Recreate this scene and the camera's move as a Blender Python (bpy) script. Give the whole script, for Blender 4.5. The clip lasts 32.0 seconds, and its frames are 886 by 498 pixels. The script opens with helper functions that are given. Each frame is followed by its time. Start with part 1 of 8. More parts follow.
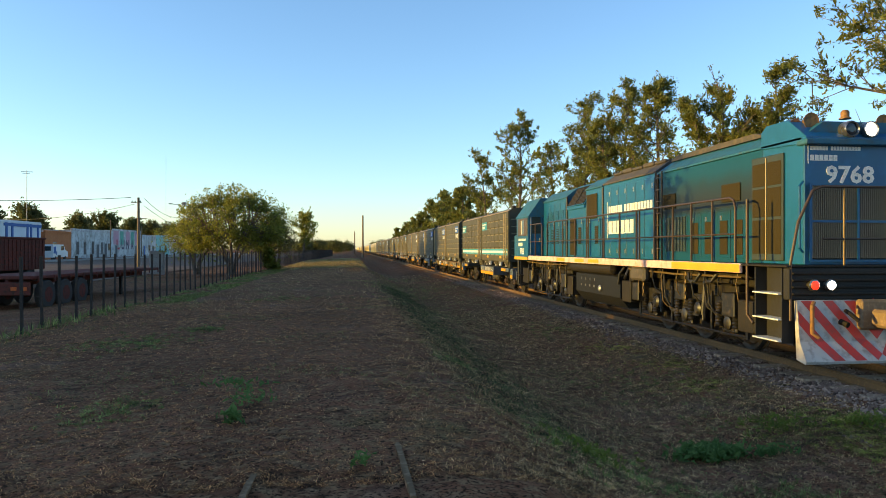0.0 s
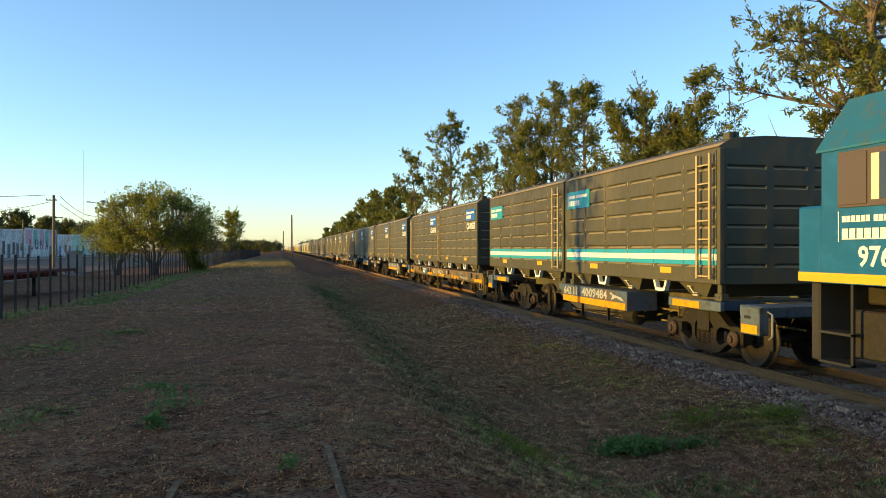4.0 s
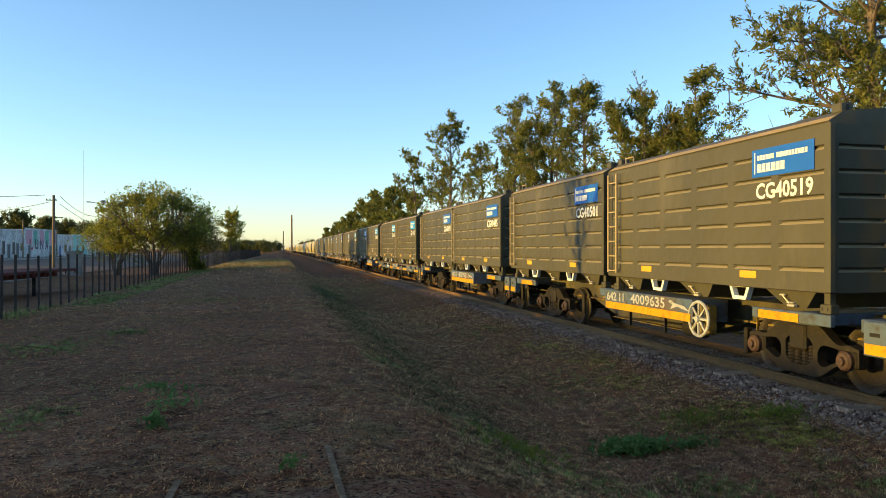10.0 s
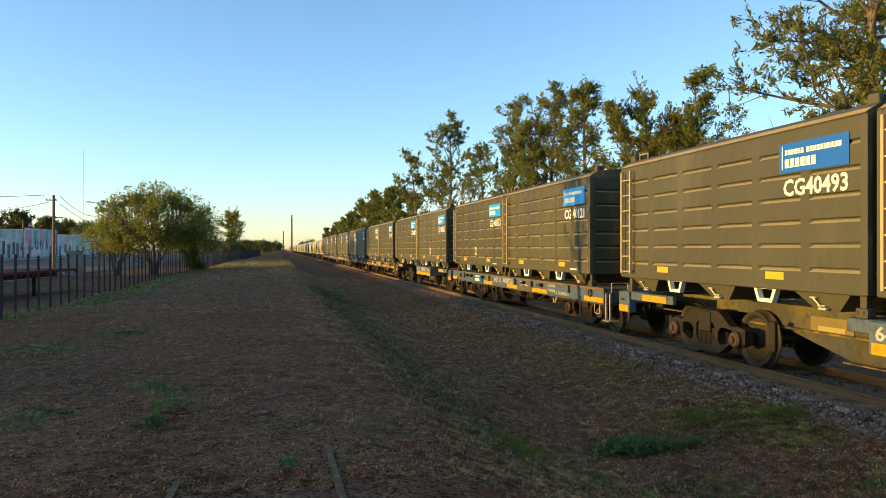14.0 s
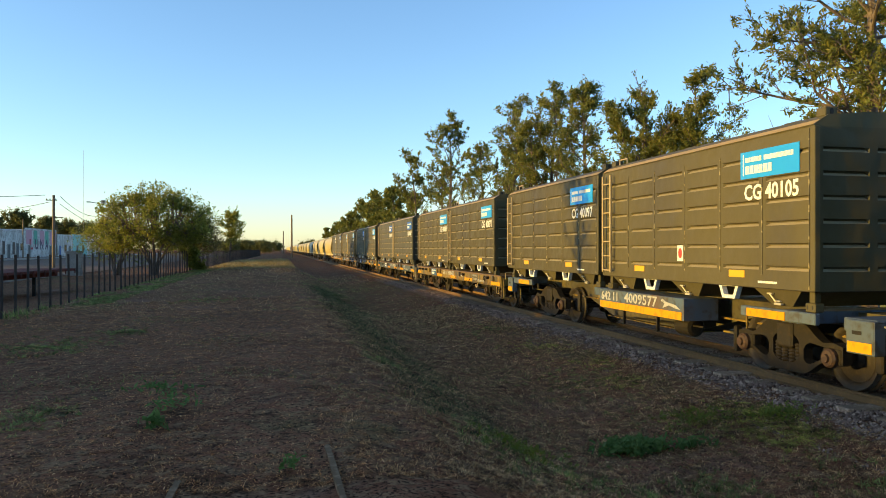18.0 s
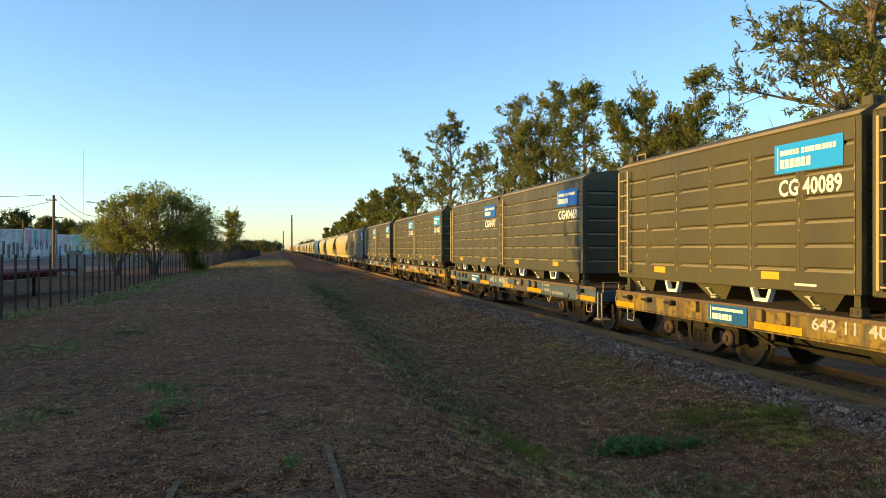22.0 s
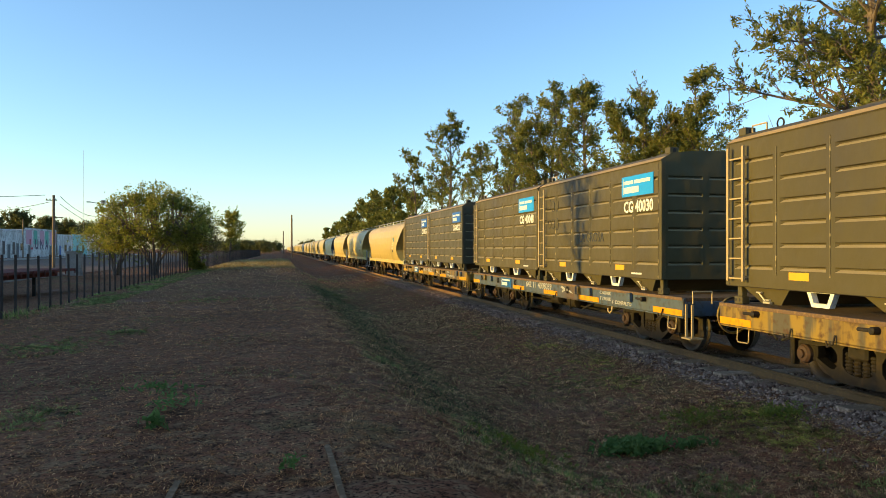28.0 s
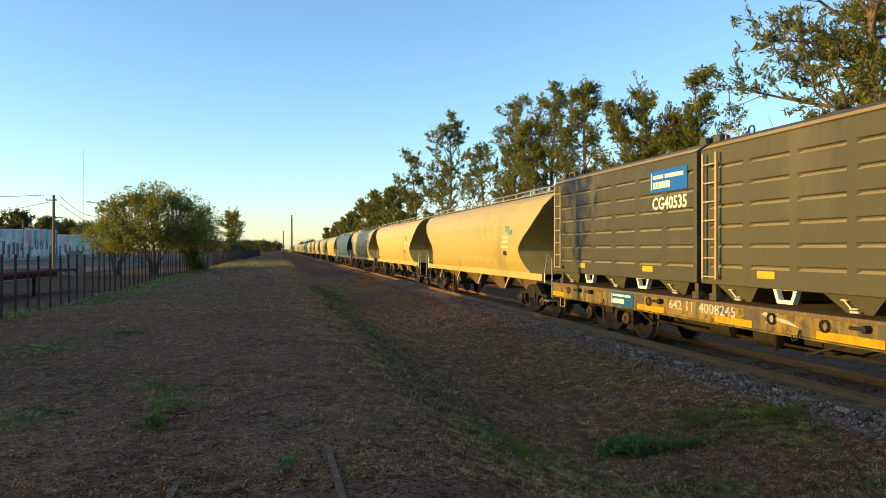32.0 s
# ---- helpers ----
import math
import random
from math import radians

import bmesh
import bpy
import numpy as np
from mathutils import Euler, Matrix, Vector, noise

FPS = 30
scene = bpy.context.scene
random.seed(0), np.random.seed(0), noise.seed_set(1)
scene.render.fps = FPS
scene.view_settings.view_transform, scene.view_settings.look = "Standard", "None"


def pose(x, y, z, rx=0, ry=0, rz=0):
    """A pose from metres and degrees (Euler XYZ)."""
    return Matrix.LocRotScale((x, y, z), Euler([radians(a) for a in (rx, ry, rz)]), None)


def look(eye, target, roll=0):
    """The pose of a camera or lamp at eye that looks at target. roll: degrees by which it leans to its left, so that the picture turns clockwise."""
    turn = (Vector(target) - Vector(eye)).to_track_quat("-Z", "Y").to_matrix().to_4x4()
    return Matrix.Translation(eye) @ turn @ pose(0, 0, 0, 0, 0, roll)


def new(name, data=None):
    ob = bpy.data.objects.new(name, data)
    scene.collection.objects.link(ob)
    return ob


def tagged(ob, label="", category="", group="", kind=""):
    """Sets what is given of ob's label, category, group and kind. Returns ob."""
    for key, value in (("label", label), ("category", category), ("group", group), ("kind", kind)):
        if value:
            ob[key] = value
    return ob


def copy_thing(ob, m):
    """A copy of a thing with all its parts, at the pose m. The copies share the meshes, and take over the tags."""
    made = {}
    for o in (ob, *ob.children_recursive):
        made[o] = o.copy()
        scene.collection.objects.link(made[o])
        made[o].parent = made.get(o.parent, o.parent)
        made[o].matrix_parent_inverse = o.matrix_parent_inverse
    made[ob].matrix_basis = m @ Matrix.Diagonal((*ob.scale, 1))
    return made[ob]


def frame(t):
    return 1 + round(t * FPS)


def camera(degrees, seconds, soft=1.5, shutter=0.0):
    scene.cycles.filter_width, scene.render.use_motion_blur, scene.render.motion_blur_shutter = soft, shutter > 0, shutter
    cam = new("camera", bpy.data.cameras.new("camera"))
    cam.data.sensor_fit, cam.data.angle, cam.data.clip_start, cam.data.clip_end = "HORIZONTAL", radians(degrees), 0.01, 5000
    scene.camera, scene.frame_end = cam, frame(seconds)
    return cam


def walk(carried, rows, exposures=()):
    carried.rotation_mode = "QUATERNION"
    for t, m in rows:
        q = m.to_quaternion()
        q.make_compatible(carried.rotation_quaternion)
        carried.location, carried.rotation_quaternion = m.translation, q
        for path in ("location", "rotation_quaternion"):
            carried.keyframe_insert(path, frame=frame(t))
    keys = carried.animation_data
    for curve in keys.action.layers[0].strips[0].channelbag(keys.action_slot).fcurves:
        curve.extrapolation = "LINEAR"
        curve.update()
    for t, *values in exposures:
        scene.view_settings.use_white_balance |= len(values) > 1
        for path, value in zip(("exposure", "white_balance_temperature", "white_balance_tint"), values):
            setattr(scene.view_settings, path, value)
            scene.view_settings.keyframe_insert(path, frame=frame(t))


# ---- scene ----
cam = camera(62.2, 32.0, soft=0.9)
walk(cam, [
    (0.0, pose(0, 0, 1.80, 90.0, 0, -7.24)),
    (0.5, pose(0, 0, 1.80, 90.0, 0, -10.05)),
    (1.0, pose(0, 0, 1.80, 90.0, 0, -12.25)),
    (1.5, pose(0, 0, 1.80, 90.0, 0, -12.65)),
    (2.0, pose(0, 0, 1.80, 90.0, 0, -12.65)),
    (32.0, pose(0, 0, 1.80, 90.0, 0, -12.65)),
], exposures=[(0.0, 1.42, 6480, 10), (32.0, 1.42, 6480, 10)])

# way of the train along the track: seconds, metres
TRAVEL = [(0, -9.90), (2, 0.0), (4, 9.92), (6, 19.80), (8, 29.70), (10, 39.73), (12, 49.82), (14, 59.95),
          (16, 70.12), (18, 80.38), (20, 90.77), (22, 101.18), (24, 111.69), (26, 122.25), (28, 132.88), (30, 143.57), (32, 154.30)]


def travelled(t):
    return float(np.interp(t, [a for a, b in TRAVEL], [b for a, b in TRAVEL]))


TRACK = 7.70            # the track's middle; rails' tops are at z = 0
GAUGE = 1.065

# ---- light ----
SUN_TURN, SUN_HEIGHT = -92.0, 5.6      # degrees from the track's far end, towards the town; above the horizon
world = bpy.data.worlds.new("world")
scene.world = world
world.use_nodes = True
wn = world.node_tree.nodes
wn.clear()
sky = wn.new("ShaderNodeTexSky")
sky.sky_type, sky.sun_disc = "NISHITA", False
sky.sun_elevation, sky.sun_rotation = radians(SUN_HEIGHT + 4.0), radians(SUN_TURN)
sky.altitude, sky.air_density, sky.dust_density, sky.ozone_density = 100, 1.0, 0.35, 3.1
bg = wn.new("ShaderNodeBackground")
bg.inputs["Strength"].default_value = 0.13
wout = wn.new("ShaderNodeOutputWorld")
world.node_tree.links.new(sky.outputs[0], bg.inputs[0])
world.node_tree.links.new(bg.outputs[0], wout.inputs[0])

sun = new("sun", bpy.data.lights.new("sun", "SUN"))
sun.data.energy, sun.data.angle, sun.data.color = 3.1, radians(0.55), (1.0, 0.66, 0.13)
sx, sy = math.sin(radians(SUN_TURN)), math.cos(radians(SUN_TURN))
sun.matrix_world = look((sx * 100, sy * 100, 100 * math.tan(radians(SUN_HEIGHT))), (0, 0, 0))

# ---- materials ----
def material(name, colour, rough=0.6, metal=0.0, second=None, fine=None, large=1.2, small=18.0, bump=0.15, blend=0.5, hard=0.25,
             streak=1.0, vary=0.0, spec=0.4, dent=0.0, grime=None, grime_amount=0.0, coords="Object"):
    """Two colours mixed by large noise, modulated by fine noise, with a fine relief; streak stretches the large noise upwards."""
    m = bpy.data.materials.new(name)
    m.use_nodes = True
    n, l = m.node_tree.nodes, m.node_tree.links
    b = n["Principled BSDF"]
    tc = n.new("ShaderNodeTexCoord")
    mp = n.new("ShaderNodeMapping")
    mp.inputs["Scale"].default_value = (1, 1, 1 / streak)
    l.new(tc.outputs[coords], mp.inputs[0])
    big = n.new("ShaderNodeTexNoise")
    big.inputs["Scale"].default_value, big.inputs["Detail"].default_value = large, 6
    l.new(mp.outputs[0], big.inputs["Vector"])
    ramp = n.new("ShaderNodeValToRGB")
    ramp.color_ramp.elements[0].position, ramp.color_ramp.elements[1].position = max(0, blend - hard), min(1, blend + hard)
    l.new(big.outputs["Fac"], ramp.inputs[0])
    second = second or tuple(c * 0.8 for c in colour)
    mix = n.new("ShaderNodeMix")
    mix.data_type = "RGBA"
    mix.inputs["A"].default_value, mix.inputs["B"].default_value = (*colour, 1), (*second, 1)
    l.new(ramp.outputs[0], mix.inputs["Factor"])
    grain = n.new("ShaderNodeTexNoise")
    grain.inputs["Scale"].default_value, grain.inputs["Detail"].default_value = small, 5
    l.new(tc.outputs[coords], grain.inputs["Vector"])
    out = mix.outputs["Result"]
    if fine:
        mix2 = n.new("ShaderNodeMix")
        mix2.data_type = "RGBA"
        mix2.inputs["B"].default_value = (*fine, 1)
        r2 = n.new("ShaderNodeValToRGB")
        r2.color_ramp.elements[0].position, r2.color_ramp.elements[1].position = 0.5, 0.7
        l.new(grain.outputs["Fac"], r2.inputs[0])
        l.new(r2.outputs[0], mix2.inputs["Factor"])
        l.new(out, mix2.inputs["A"])
        out = mix2.outputs["Result"]
    if grime:
        g = n.new("ShaderNodeTexNoise")
        g.inputs["Scale"].default_value, g.inputs["Detail"].default_value = 0.7, 9
        g.inputs["Roughness"].default_value = 0.7
        l.new(mp.outputs[0], g.inputs["Vector"])
        r3 = n.new("ShaderNodeValToRGB")
        r3.color_ramp.elements[0].position, r3.color_ramp.elements[1].position = 0.62 - 0.25 * grime_amount, 0.8 - 0.2 * grime_amount
        l.new(g.outputs["Fac"], r3.inputs[0])
        mix3 = n.new("ShaderNodeMix")
        mix3.data_type = "RGBA"
        mix3.inputs["B"].default_value = (*grime, 1)
        l.new(r3.outputs[0], mix3.inputs["Factor"])
        l.new(out, mix3.inputs["A"])
        out = mix3.outputs["Result"]
    hsv = n.new("ShaderNodeHueSaturation")
    l.new(out, hsv.inputs["Color"])
    if vary:
        info = n.new("ShaderNodeObjectInfo")
        mr = n.new("ShaderNodeMapRange")
        mr.inputs["To Min"].default_value, mr.inputs["To Max"].default_value = 1 - vary, 1 + vary
        l.new(info.outputs["Random"], mr.inputs["Value"])
        l.new(mr.outputs[0], hsv.inputs["Value"])
    l.new(hsv.outputs[0], b.inputs["Base Color"])
    rr = n.new("ShaderNodeMapRange")
    rr.inputs["To Min"].default_value, rr.inputs["To Max"].default_value = max(0.03, rough - 0.12), min(1, rough + 0.12)
    l.new(grain.outputs["Fac"], rr.inputs["Value"])
    l.new(rr.outputs[0], b.inputs["Roughness"])
    b.inputs["Metallic"].default_value = metal
    b.inputs["Specular IOR Level"].default_value = spec
    if bump:
        bp = n.new("ShaderNodeBump")
        bp.inputs["Strength"].default_value, bp.inputs["Distance"].default_value = bump, 0.02
        l.new(grain.outputs["Fac"], bp.inputs["Height"])
        l.new(bp.outputs[0], b.inputs["Normal"])
        if dent:
            dn = n.new("ShaderNodeTexNoise")
            dn.inputs["Scale"].default_value, dn.inputs["Detail"].default_value = 1.7, 2
            l.new(tc.outputs[coords], dn.inputs["Vector"])
            b2 = n.new("ShaderNodeBump")
            b2.inputs["Strength"].default_value, b2.inputs["Distance"].default_value = dent, 0.12
            l.new(dn.outputs["Fac"], b2.inputs["Height"])
            l.new(bp.outputs[0], b2.inputs["Normal"])
            l.new(b2.outputs[0], b.inputs["Normal"])
    return m


def glowing(name, colour, strength):
    m = bpy.data.materials.new(name)
    m.use_nodes = True
    b = m.node_tree.nodes["Principled BSDF"]
    b.inputs["Base Color"].default_value = (*colour, 1)
    b.inputs["Emission Color"].default_value = (*colour, 1)
    b.inputs["Emission Strength"].default_value = strength
    return m


def leaf_material(name, a, b_, c, patch=0.0):
    """Leaves: colour varies from clump to clump, light passes through a little."""
    m = bpy.data.materials.new(name)
    m.use_nodes = True
    n, l = m.node_tree.nodes, m.node_tree.links
    b = n["Principled BSDF"]
    geo = n.new("ShaderNodeNewGeometry")
    ramp = n.new("ShaderNodeValToRGB")
    e = ramp.color_ramp.elements
    e[0].color, e[1].color = (*a, 1), (*b_, 1)
    mid = e.new(0.5)
    mid.color = (*c, 1)
    l.new(geo.outputs["Random Per Island"], ramp.inputs[0])
    tc = n.new("ShaderNodeTexCoord")
    ns = n.new("ShaderNodeTexNoise")
    ns.inputs["Scale"].default_value = 0.5
    l.new(tc.outputs["Object"], ns.inputs["Vector"])
    hsv = n.new("ShaderNodeHueSaturation")
    mr = n.new("ShaderNodeMapRange")
    mr.inputs["To Min"].default_value, mr.inputs["To Max"].default_value = 0.5, 1.5
    l.new(ns.outputs["Fac"], mr.inputs["Value"])
    value = mr.outputs[0]
    if patch:
        n2, m2, mul = n.new("ShaderNodeTexNoise"), n.new("ShaderNodeMapRange"), n.new("ShaderNodeMath")
        n2.inputs["Scale"].default_value, n2.inputs["Detail"].default_value = patch, 3
        l.new(tc.outputs["Object"], n2.inputs["Vector"])
        m2.inputs["From Min"].default_value, m2.inputs["From Max"].default_value = 0.32, 0.68
        m2.inputs["To Min"].default_value, m2.inputs["To Max"].default_value = 0.12, 2.3
        l.new(n2.outputs["Fac"], m2.inputs["Value"])
        mul.operation = "MULTIPLY"
        l.new(value, mul.inputs[0])
        l.new(m2.outputs[0], mul.inputs[1])
        value = mul.outputs[0]
    l.new(value, hsv.inputs["Value"])
    l.new(ramp.outputs[0], hsv.inputs["Color"])
    l.new(hsv.outputs[0], b.inputs["Base Color"])
    b.inputs["Roughness"].default_value = 0.6
    b.inputs["Specular IOR Level"].default_value = 0.12
    tr = n.new("ShaderNodeBsdfTranslucent")
    l.new(hsv.outputs[0], tr.inputs["Color"])
    add = n.new("ShaderNodeMixShader")
    add.inputs[0].default_value = 0.5
    l.new(b.outputs[0], add.inputs[1])
    l.new(tr.outputs[0], add.inputs[2])
    l.new(add.outputs[0], n["Material Output"].inputs["Surface"])
    return m


GREY_NEW = material("container_grey_paint", (0.081, 0.072, 0.045), 0.5, second=(0.064, 0.058, 0.039), large=0.8, small=25, bump=0.06, streak=4,
                    grime=(0.105, 0.09, 0.056), grime_amount=0.25, vary=0.10, spec=0.18, dent=0.35)
GREY_OLD = material("container_olive_paint", (0.086, 0.072, 0.034), 0.55, second=(0.067, 0.057, 0.029), large=0.7, small=22, bump=0.08, streak=4,
                    grime=(0.062, 0.054, 0.040), grime_amount=0.35, vary=0.10, spec=0.18, dent=0.45)
BLUE_SIGN = material("blue_sign_paint", (0.004, 0.088, 0.44), 0.5, second=(0.007, 0.105, 0.46), bump=0.02, large=3)
NAVY_SIGN = material("faded_navy_board_paint", (0.006, 0.085, 0.27), 0.45, second=(0.012, 0.075, 0.2), bump=0.03, large=3)
CYAN_SIGN = material("cyan_sign_paint", (0.010, 0.245, 0.72), 0.45, second=(0.015, 0.28, 0.75), bump=0.02, large=3)
TEAL_BAND = material("teal_band_paint", (0.015, 0.27, 0.42), 0.5, second=(0.02, 0.23, 0.36), bump=0.03, large=2)
WHITE = material("white_paint", (0.75, 0.74, 0.70), 0.5, second=(0.62, 0.60, 0.55), fine=(0.5, 0.47, 0.4), bump=0.05, large=2.5, small=30)
NUMBER_WHITE = material("faded_white_number_paint", (0.42, 0.41, 0.38), 0.6, second=(0.30, 0.29, 0.26), fine=(0.2, 0.19, 0.16), bump=0.03, large=5, small=16)
YELLOW = material("yellow_marker_paint", (0.62, 0.335, 0.010), 0.5, second=(0.54, 0.28, 0.010), bump=0.03, large=3)
ORANGE = material("orange_stripe_paint", (0.60, 0.265, 0.003), 0.65, second=(0.50, 0.22, 0.004), fine=(0.36, 0.17, 0.012), bump=0.05, large=3, small=10, spec=0.15)
CREAM_METAL = material("cream_ladder_paint", (0.42, 0.31, 0.155), 0.5, second=(0.32, 0.235, 0.12), bump=0.04)
SILL_WORN = material("worn_yellow_wagon_paint", (0.20, 0.128, 0.018), 0.7, second=(0.066, 0.058, 0.040), fine=(0.060, 0.028, 0.011), large=4.2, small=9, bump=0.2,
                     hard=0.05, vary=0.12, streak=7, grime=(0.055, 0.030, 0.013), grime_amount=0.45)
SPINE_OLIVE = material("dirty_olive_beam_paint", (0.105, 0.078, 0.018), 0.65, second=(0.045, 0.044, 0.036), fine=(0.035, 0.027, 0.014), large=1.3, small=9, bump=0.15, hard=0.18, vary=0.15,
                       grime=(0.034, 0.026, 0.015), grime_amount=0.5)
SILL_GREY = material("grey_wagon_paint", (0.052, 0.086, 0.140), 0.65, second=(0.072, 0.086, 0.092), fine=(0.045, 0.042, 0.035), large=1.5, small=8, bump=0.15,
                     hard=0.15, grime=(0.10, 0.06, 0.03), grime_amount=0.35, vary=0.1)
DECK_RUST = material("rusty_deck_steel", (0.13, 0.075, 0.04), 0.85, second=(0.09, 0.06, 0.04), fine=(0.2, 0.12, 0.05), bump=0.4)
DARK_STEEL = material("greasy_dark_steel", (0.016, 0.015, 0.013), 0.6, second=(0.026, 0.021, 0.016), fine=(0.036, 0.026, 0.016), bump=0.25, large=3, small=14, spec=0.15)
BOGIE = material("dusty_bogie_steel", (0.022, 0.018, 0.013), 0.75, second=(0.014, 0.012, 0.010), fine=(0.034, 0.026, 0.016), bump=0.3, large=3, small=12, vary=0.15, spec=0.15)
WHEEL = material("wheel_steel", (0.036, 0.028, 0.020), 0.6, second=(0.027, 0.021, 0.016), fine=(0.058, 0.043, 0.027), bump=0.2, metal=0.35, large=4)
TREAD = material("polished_wheel_tread", (0.40, 0.37, 0.33), 0.3, second=(0.32, 0.29, 0.26), bump=0.03, metal=0.9)
CAP_RED = material("red_bearing_cap", (0.060, 0.030, 0.020), 0.7, second=(0.038, 0.024, 0.016), fine=(0.085, 0.042, 0.022), bump=0.2, vary=0.3)
LOCO_BLUE = material("teal_locomotive_paint", (0.003, 0.090, 0.205), 0.40, second=(0.004, 0.070, 0.155), fine=(0.006, 0.098, 0.222), large=0.9, small=6, bump=0.03,
                     streak=3, spec=0.5)
LOCO_SOOT = material("sooty_teal_paint", (0.022, 0.040, 0.038), 0.6, second=(0.030, 0.036, 0.030), fine=(0.034, 0.034, 0.026), large=0.8, small=4, bump=0.04, streak=2)
LOCO_ROOF = material("dusty_teal_roof", (0.010, 0.105, 0.190), 0.6, second=(0.022, 0.095, 0.145), fine=(0.045, 0.085, 0.10), large=1.0, small=7, bump=0.1)
LOCO_DIRT = material("dark_brown_roof_grime", (0.075, 0.06, 0.045), 0.75, second=(0.05, 0.045, 0.04), fine=(0.10, 0.075, 0.05), large=1.4, small=8, bump=0.25)
FILTER = material("brown_filter_mesh", (0.040, 0.030, 0.011), 0.8, second=(0.032, 0.024, 0.010), bump=0.4, small=60, spec=0.1)
PINK_SILL = material("faded_salmon_sill_paint", (0.66, 0.40, 0.34), 0.6, second=(0.64, 0.46, 0.40), fine=(0.50, 0.28, 0.2), large=1.5, small=6, bump=0.1,
                     grime=(0.2, 0.12, 0.06), grime_amount=0.25)
RAIL_BROWN = material("worn_brown_handrail", (0.080, 0.048, 0.030), 0.45, second=(0.055, 0.036, 0.024), bump=0.05, metal=0.3)
BLACK = material("black_paint", (0.022, 0.022, 0.022), 0.55, second=(0.035, 0.032, 0.03), bump=0.1, fine=(0.03, 0.027, 0.024), spec=0.15)
RED = material("red_warning_paint", (0.50, 0.035, 0.03), 0.5, second=(0.40, 0.04, 0.03), fine=(0.3, 0.06, 0.05), bump=0.04)
GLASS = material("dark_window_glass", (0.02, 0.025, 0.03), 0.08, second=(0.025, 0.03, 0.035), bump=0.0, spec=0.6)
CHROME = material("lamp_rim_metal", (0.35, 0.33, 0.30), 0.3, metal=0.9, bump=0.02)
LAMP_ON = glowing("lit_headlamp", (1.0, 0.93, 0.8), 3.0)
LAMP_RED = glowing("lit_red_marker", (1.0, 0.03, 0.01), 0.7)
HOPPER_CREAM = material("cream_hopper_paint", (0.48, 0.355, 0.115), 0.45, second=(0.40, 0.285, 0.080), fine=(0.51, 0.385, 0.135), large=0.25, small=2.5, bump=0.02, streak=2,
                        grime=(0.27, 0.20, 0.07), grime_amount=0.25, vary=0.12)
HOPPER_BLUE = material("faded_blue_hopper_paint", (0.042, 0.080, 0.135), 0.5, second=(0.060, 0.095, 0.135), large=0.5, small=5, bump=0.04, streak=3)
RAIL_STEEL = material("rusty_rail_side", (0.17, 0.088, 0.026), 0.75, second=(0.12, 0.062, 0.022), fine=(0.22, 0.115, 0.036), bump=0.25, large=4)
RAIL_HEAD = material("polished_rail_head", (0.13, 0.072, 0.030), 0.6, second=(0.10, 0.054, 0.024), bump=0.05, spec=0.12)
SLEEPER = material("weathered_sleeper", (0.30, 0.20, 0.125), 0.9, second=(0.20, 0.132, 0.085), fine=(0.40, 0.28, 0.19), bump=0.5, vary=0.2, spec=0.05)
STONE = material("ballast_stone", (0.125, 0.080, 0.058), 0.9, second=(0.085, 0.054, 0.040), fine=(0.19, 0.125, 0.095), large=5, small=30, bump=0.3, hard=0.1, spec=0.05)
LATCH = material("pale_latch_steel", (0.55, 0.50, 0.40), 0.45, second=(0.36, 0.32, 0.25), bump=0.05, metal=0.2, large=6)
GALV = material("galvanised_steel", (0.33, 0.33, 0.33), 0.45, second=(0.27, 0.27, 0.26), metal=0.6, bump=0.05)
POST_STEEL = material("dark_fence_steel", (0.042, 0.036, 0.033), 0.7, second=(0.055, 0.042, 0.035), bump=0.1, fine=(0.075, 0.05, 0.035), spec=0.1)
POLE_WOOD = material("grey_brown_pole_wood", (0.17, 0.115, 0.07), 0.85, second=(0.12, 0.085, 0.055), fine=(0.22, 0.15, 0.09), streak=8, bump=0.3)
BARK = material("grey_brown_bark", (0.13, 0.095, 0.07), 0.9, second=(0.09, 0.065, 0.05), fine=(0.18, 0.14, 0.10), bump=0.6, large=3, small=14, streak=3)
LEAF_RIGHT = leaf_material("olive_needle_foliage", (0.115, 0.135, 0.030), (0.245, 0.225, 0.058), (0.17, 0.175, 0.043))
LEAF_LEFT = leaf_material("fresh_green_foliage", (0.125, 0.148, 0.026), (0.30, 0.28, 0.055), (0.20, 0.206, 0.040))
LEAF_TWIG = leaf_material("sparse_grey_green_foliage", (0.075, 0.085, 0.030), (0.16, 0.15, 0.055), (0.11, 0.115, 0.04))
LEAF_DARK = leaf_material("dark_green_foliage", (0.04, 0.06, 0.022), (0.08, 0.09, 0.032), (0.055, 0.075, 0.026))
GRASS_DRY = leaf_material("dry_grass_blades", (0.088, 0.033, 0.014), (0.74, 0.365, 0.140), (0.37, 0.162, 0.058), 12.0)
GRASS_STRAW = leaf_material("pale_straw_blades", (0.29, 0.150, 0.060), (0.80, 0.48, 0.22), (0.54, 0.300, 0.125), 9.0)
GRASS_DITCH = leaf_material("grey_brown_ditch_grass", (0.11, 0.066, 0.030), (0.74, 0.475, 0.23), (0.40, 0.250, 0.112), 9.0)
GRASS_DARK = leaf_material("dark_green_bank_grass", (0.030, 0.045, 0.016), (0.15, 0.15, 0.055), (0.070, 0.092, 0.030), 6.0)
GRASS_MOSS = leaf_material("olive_ditch_grass", (0.070, 0.062, 0.024), (0.34, 0.275, 0.115), (0.17, 0.150, 0.058), 6.0)
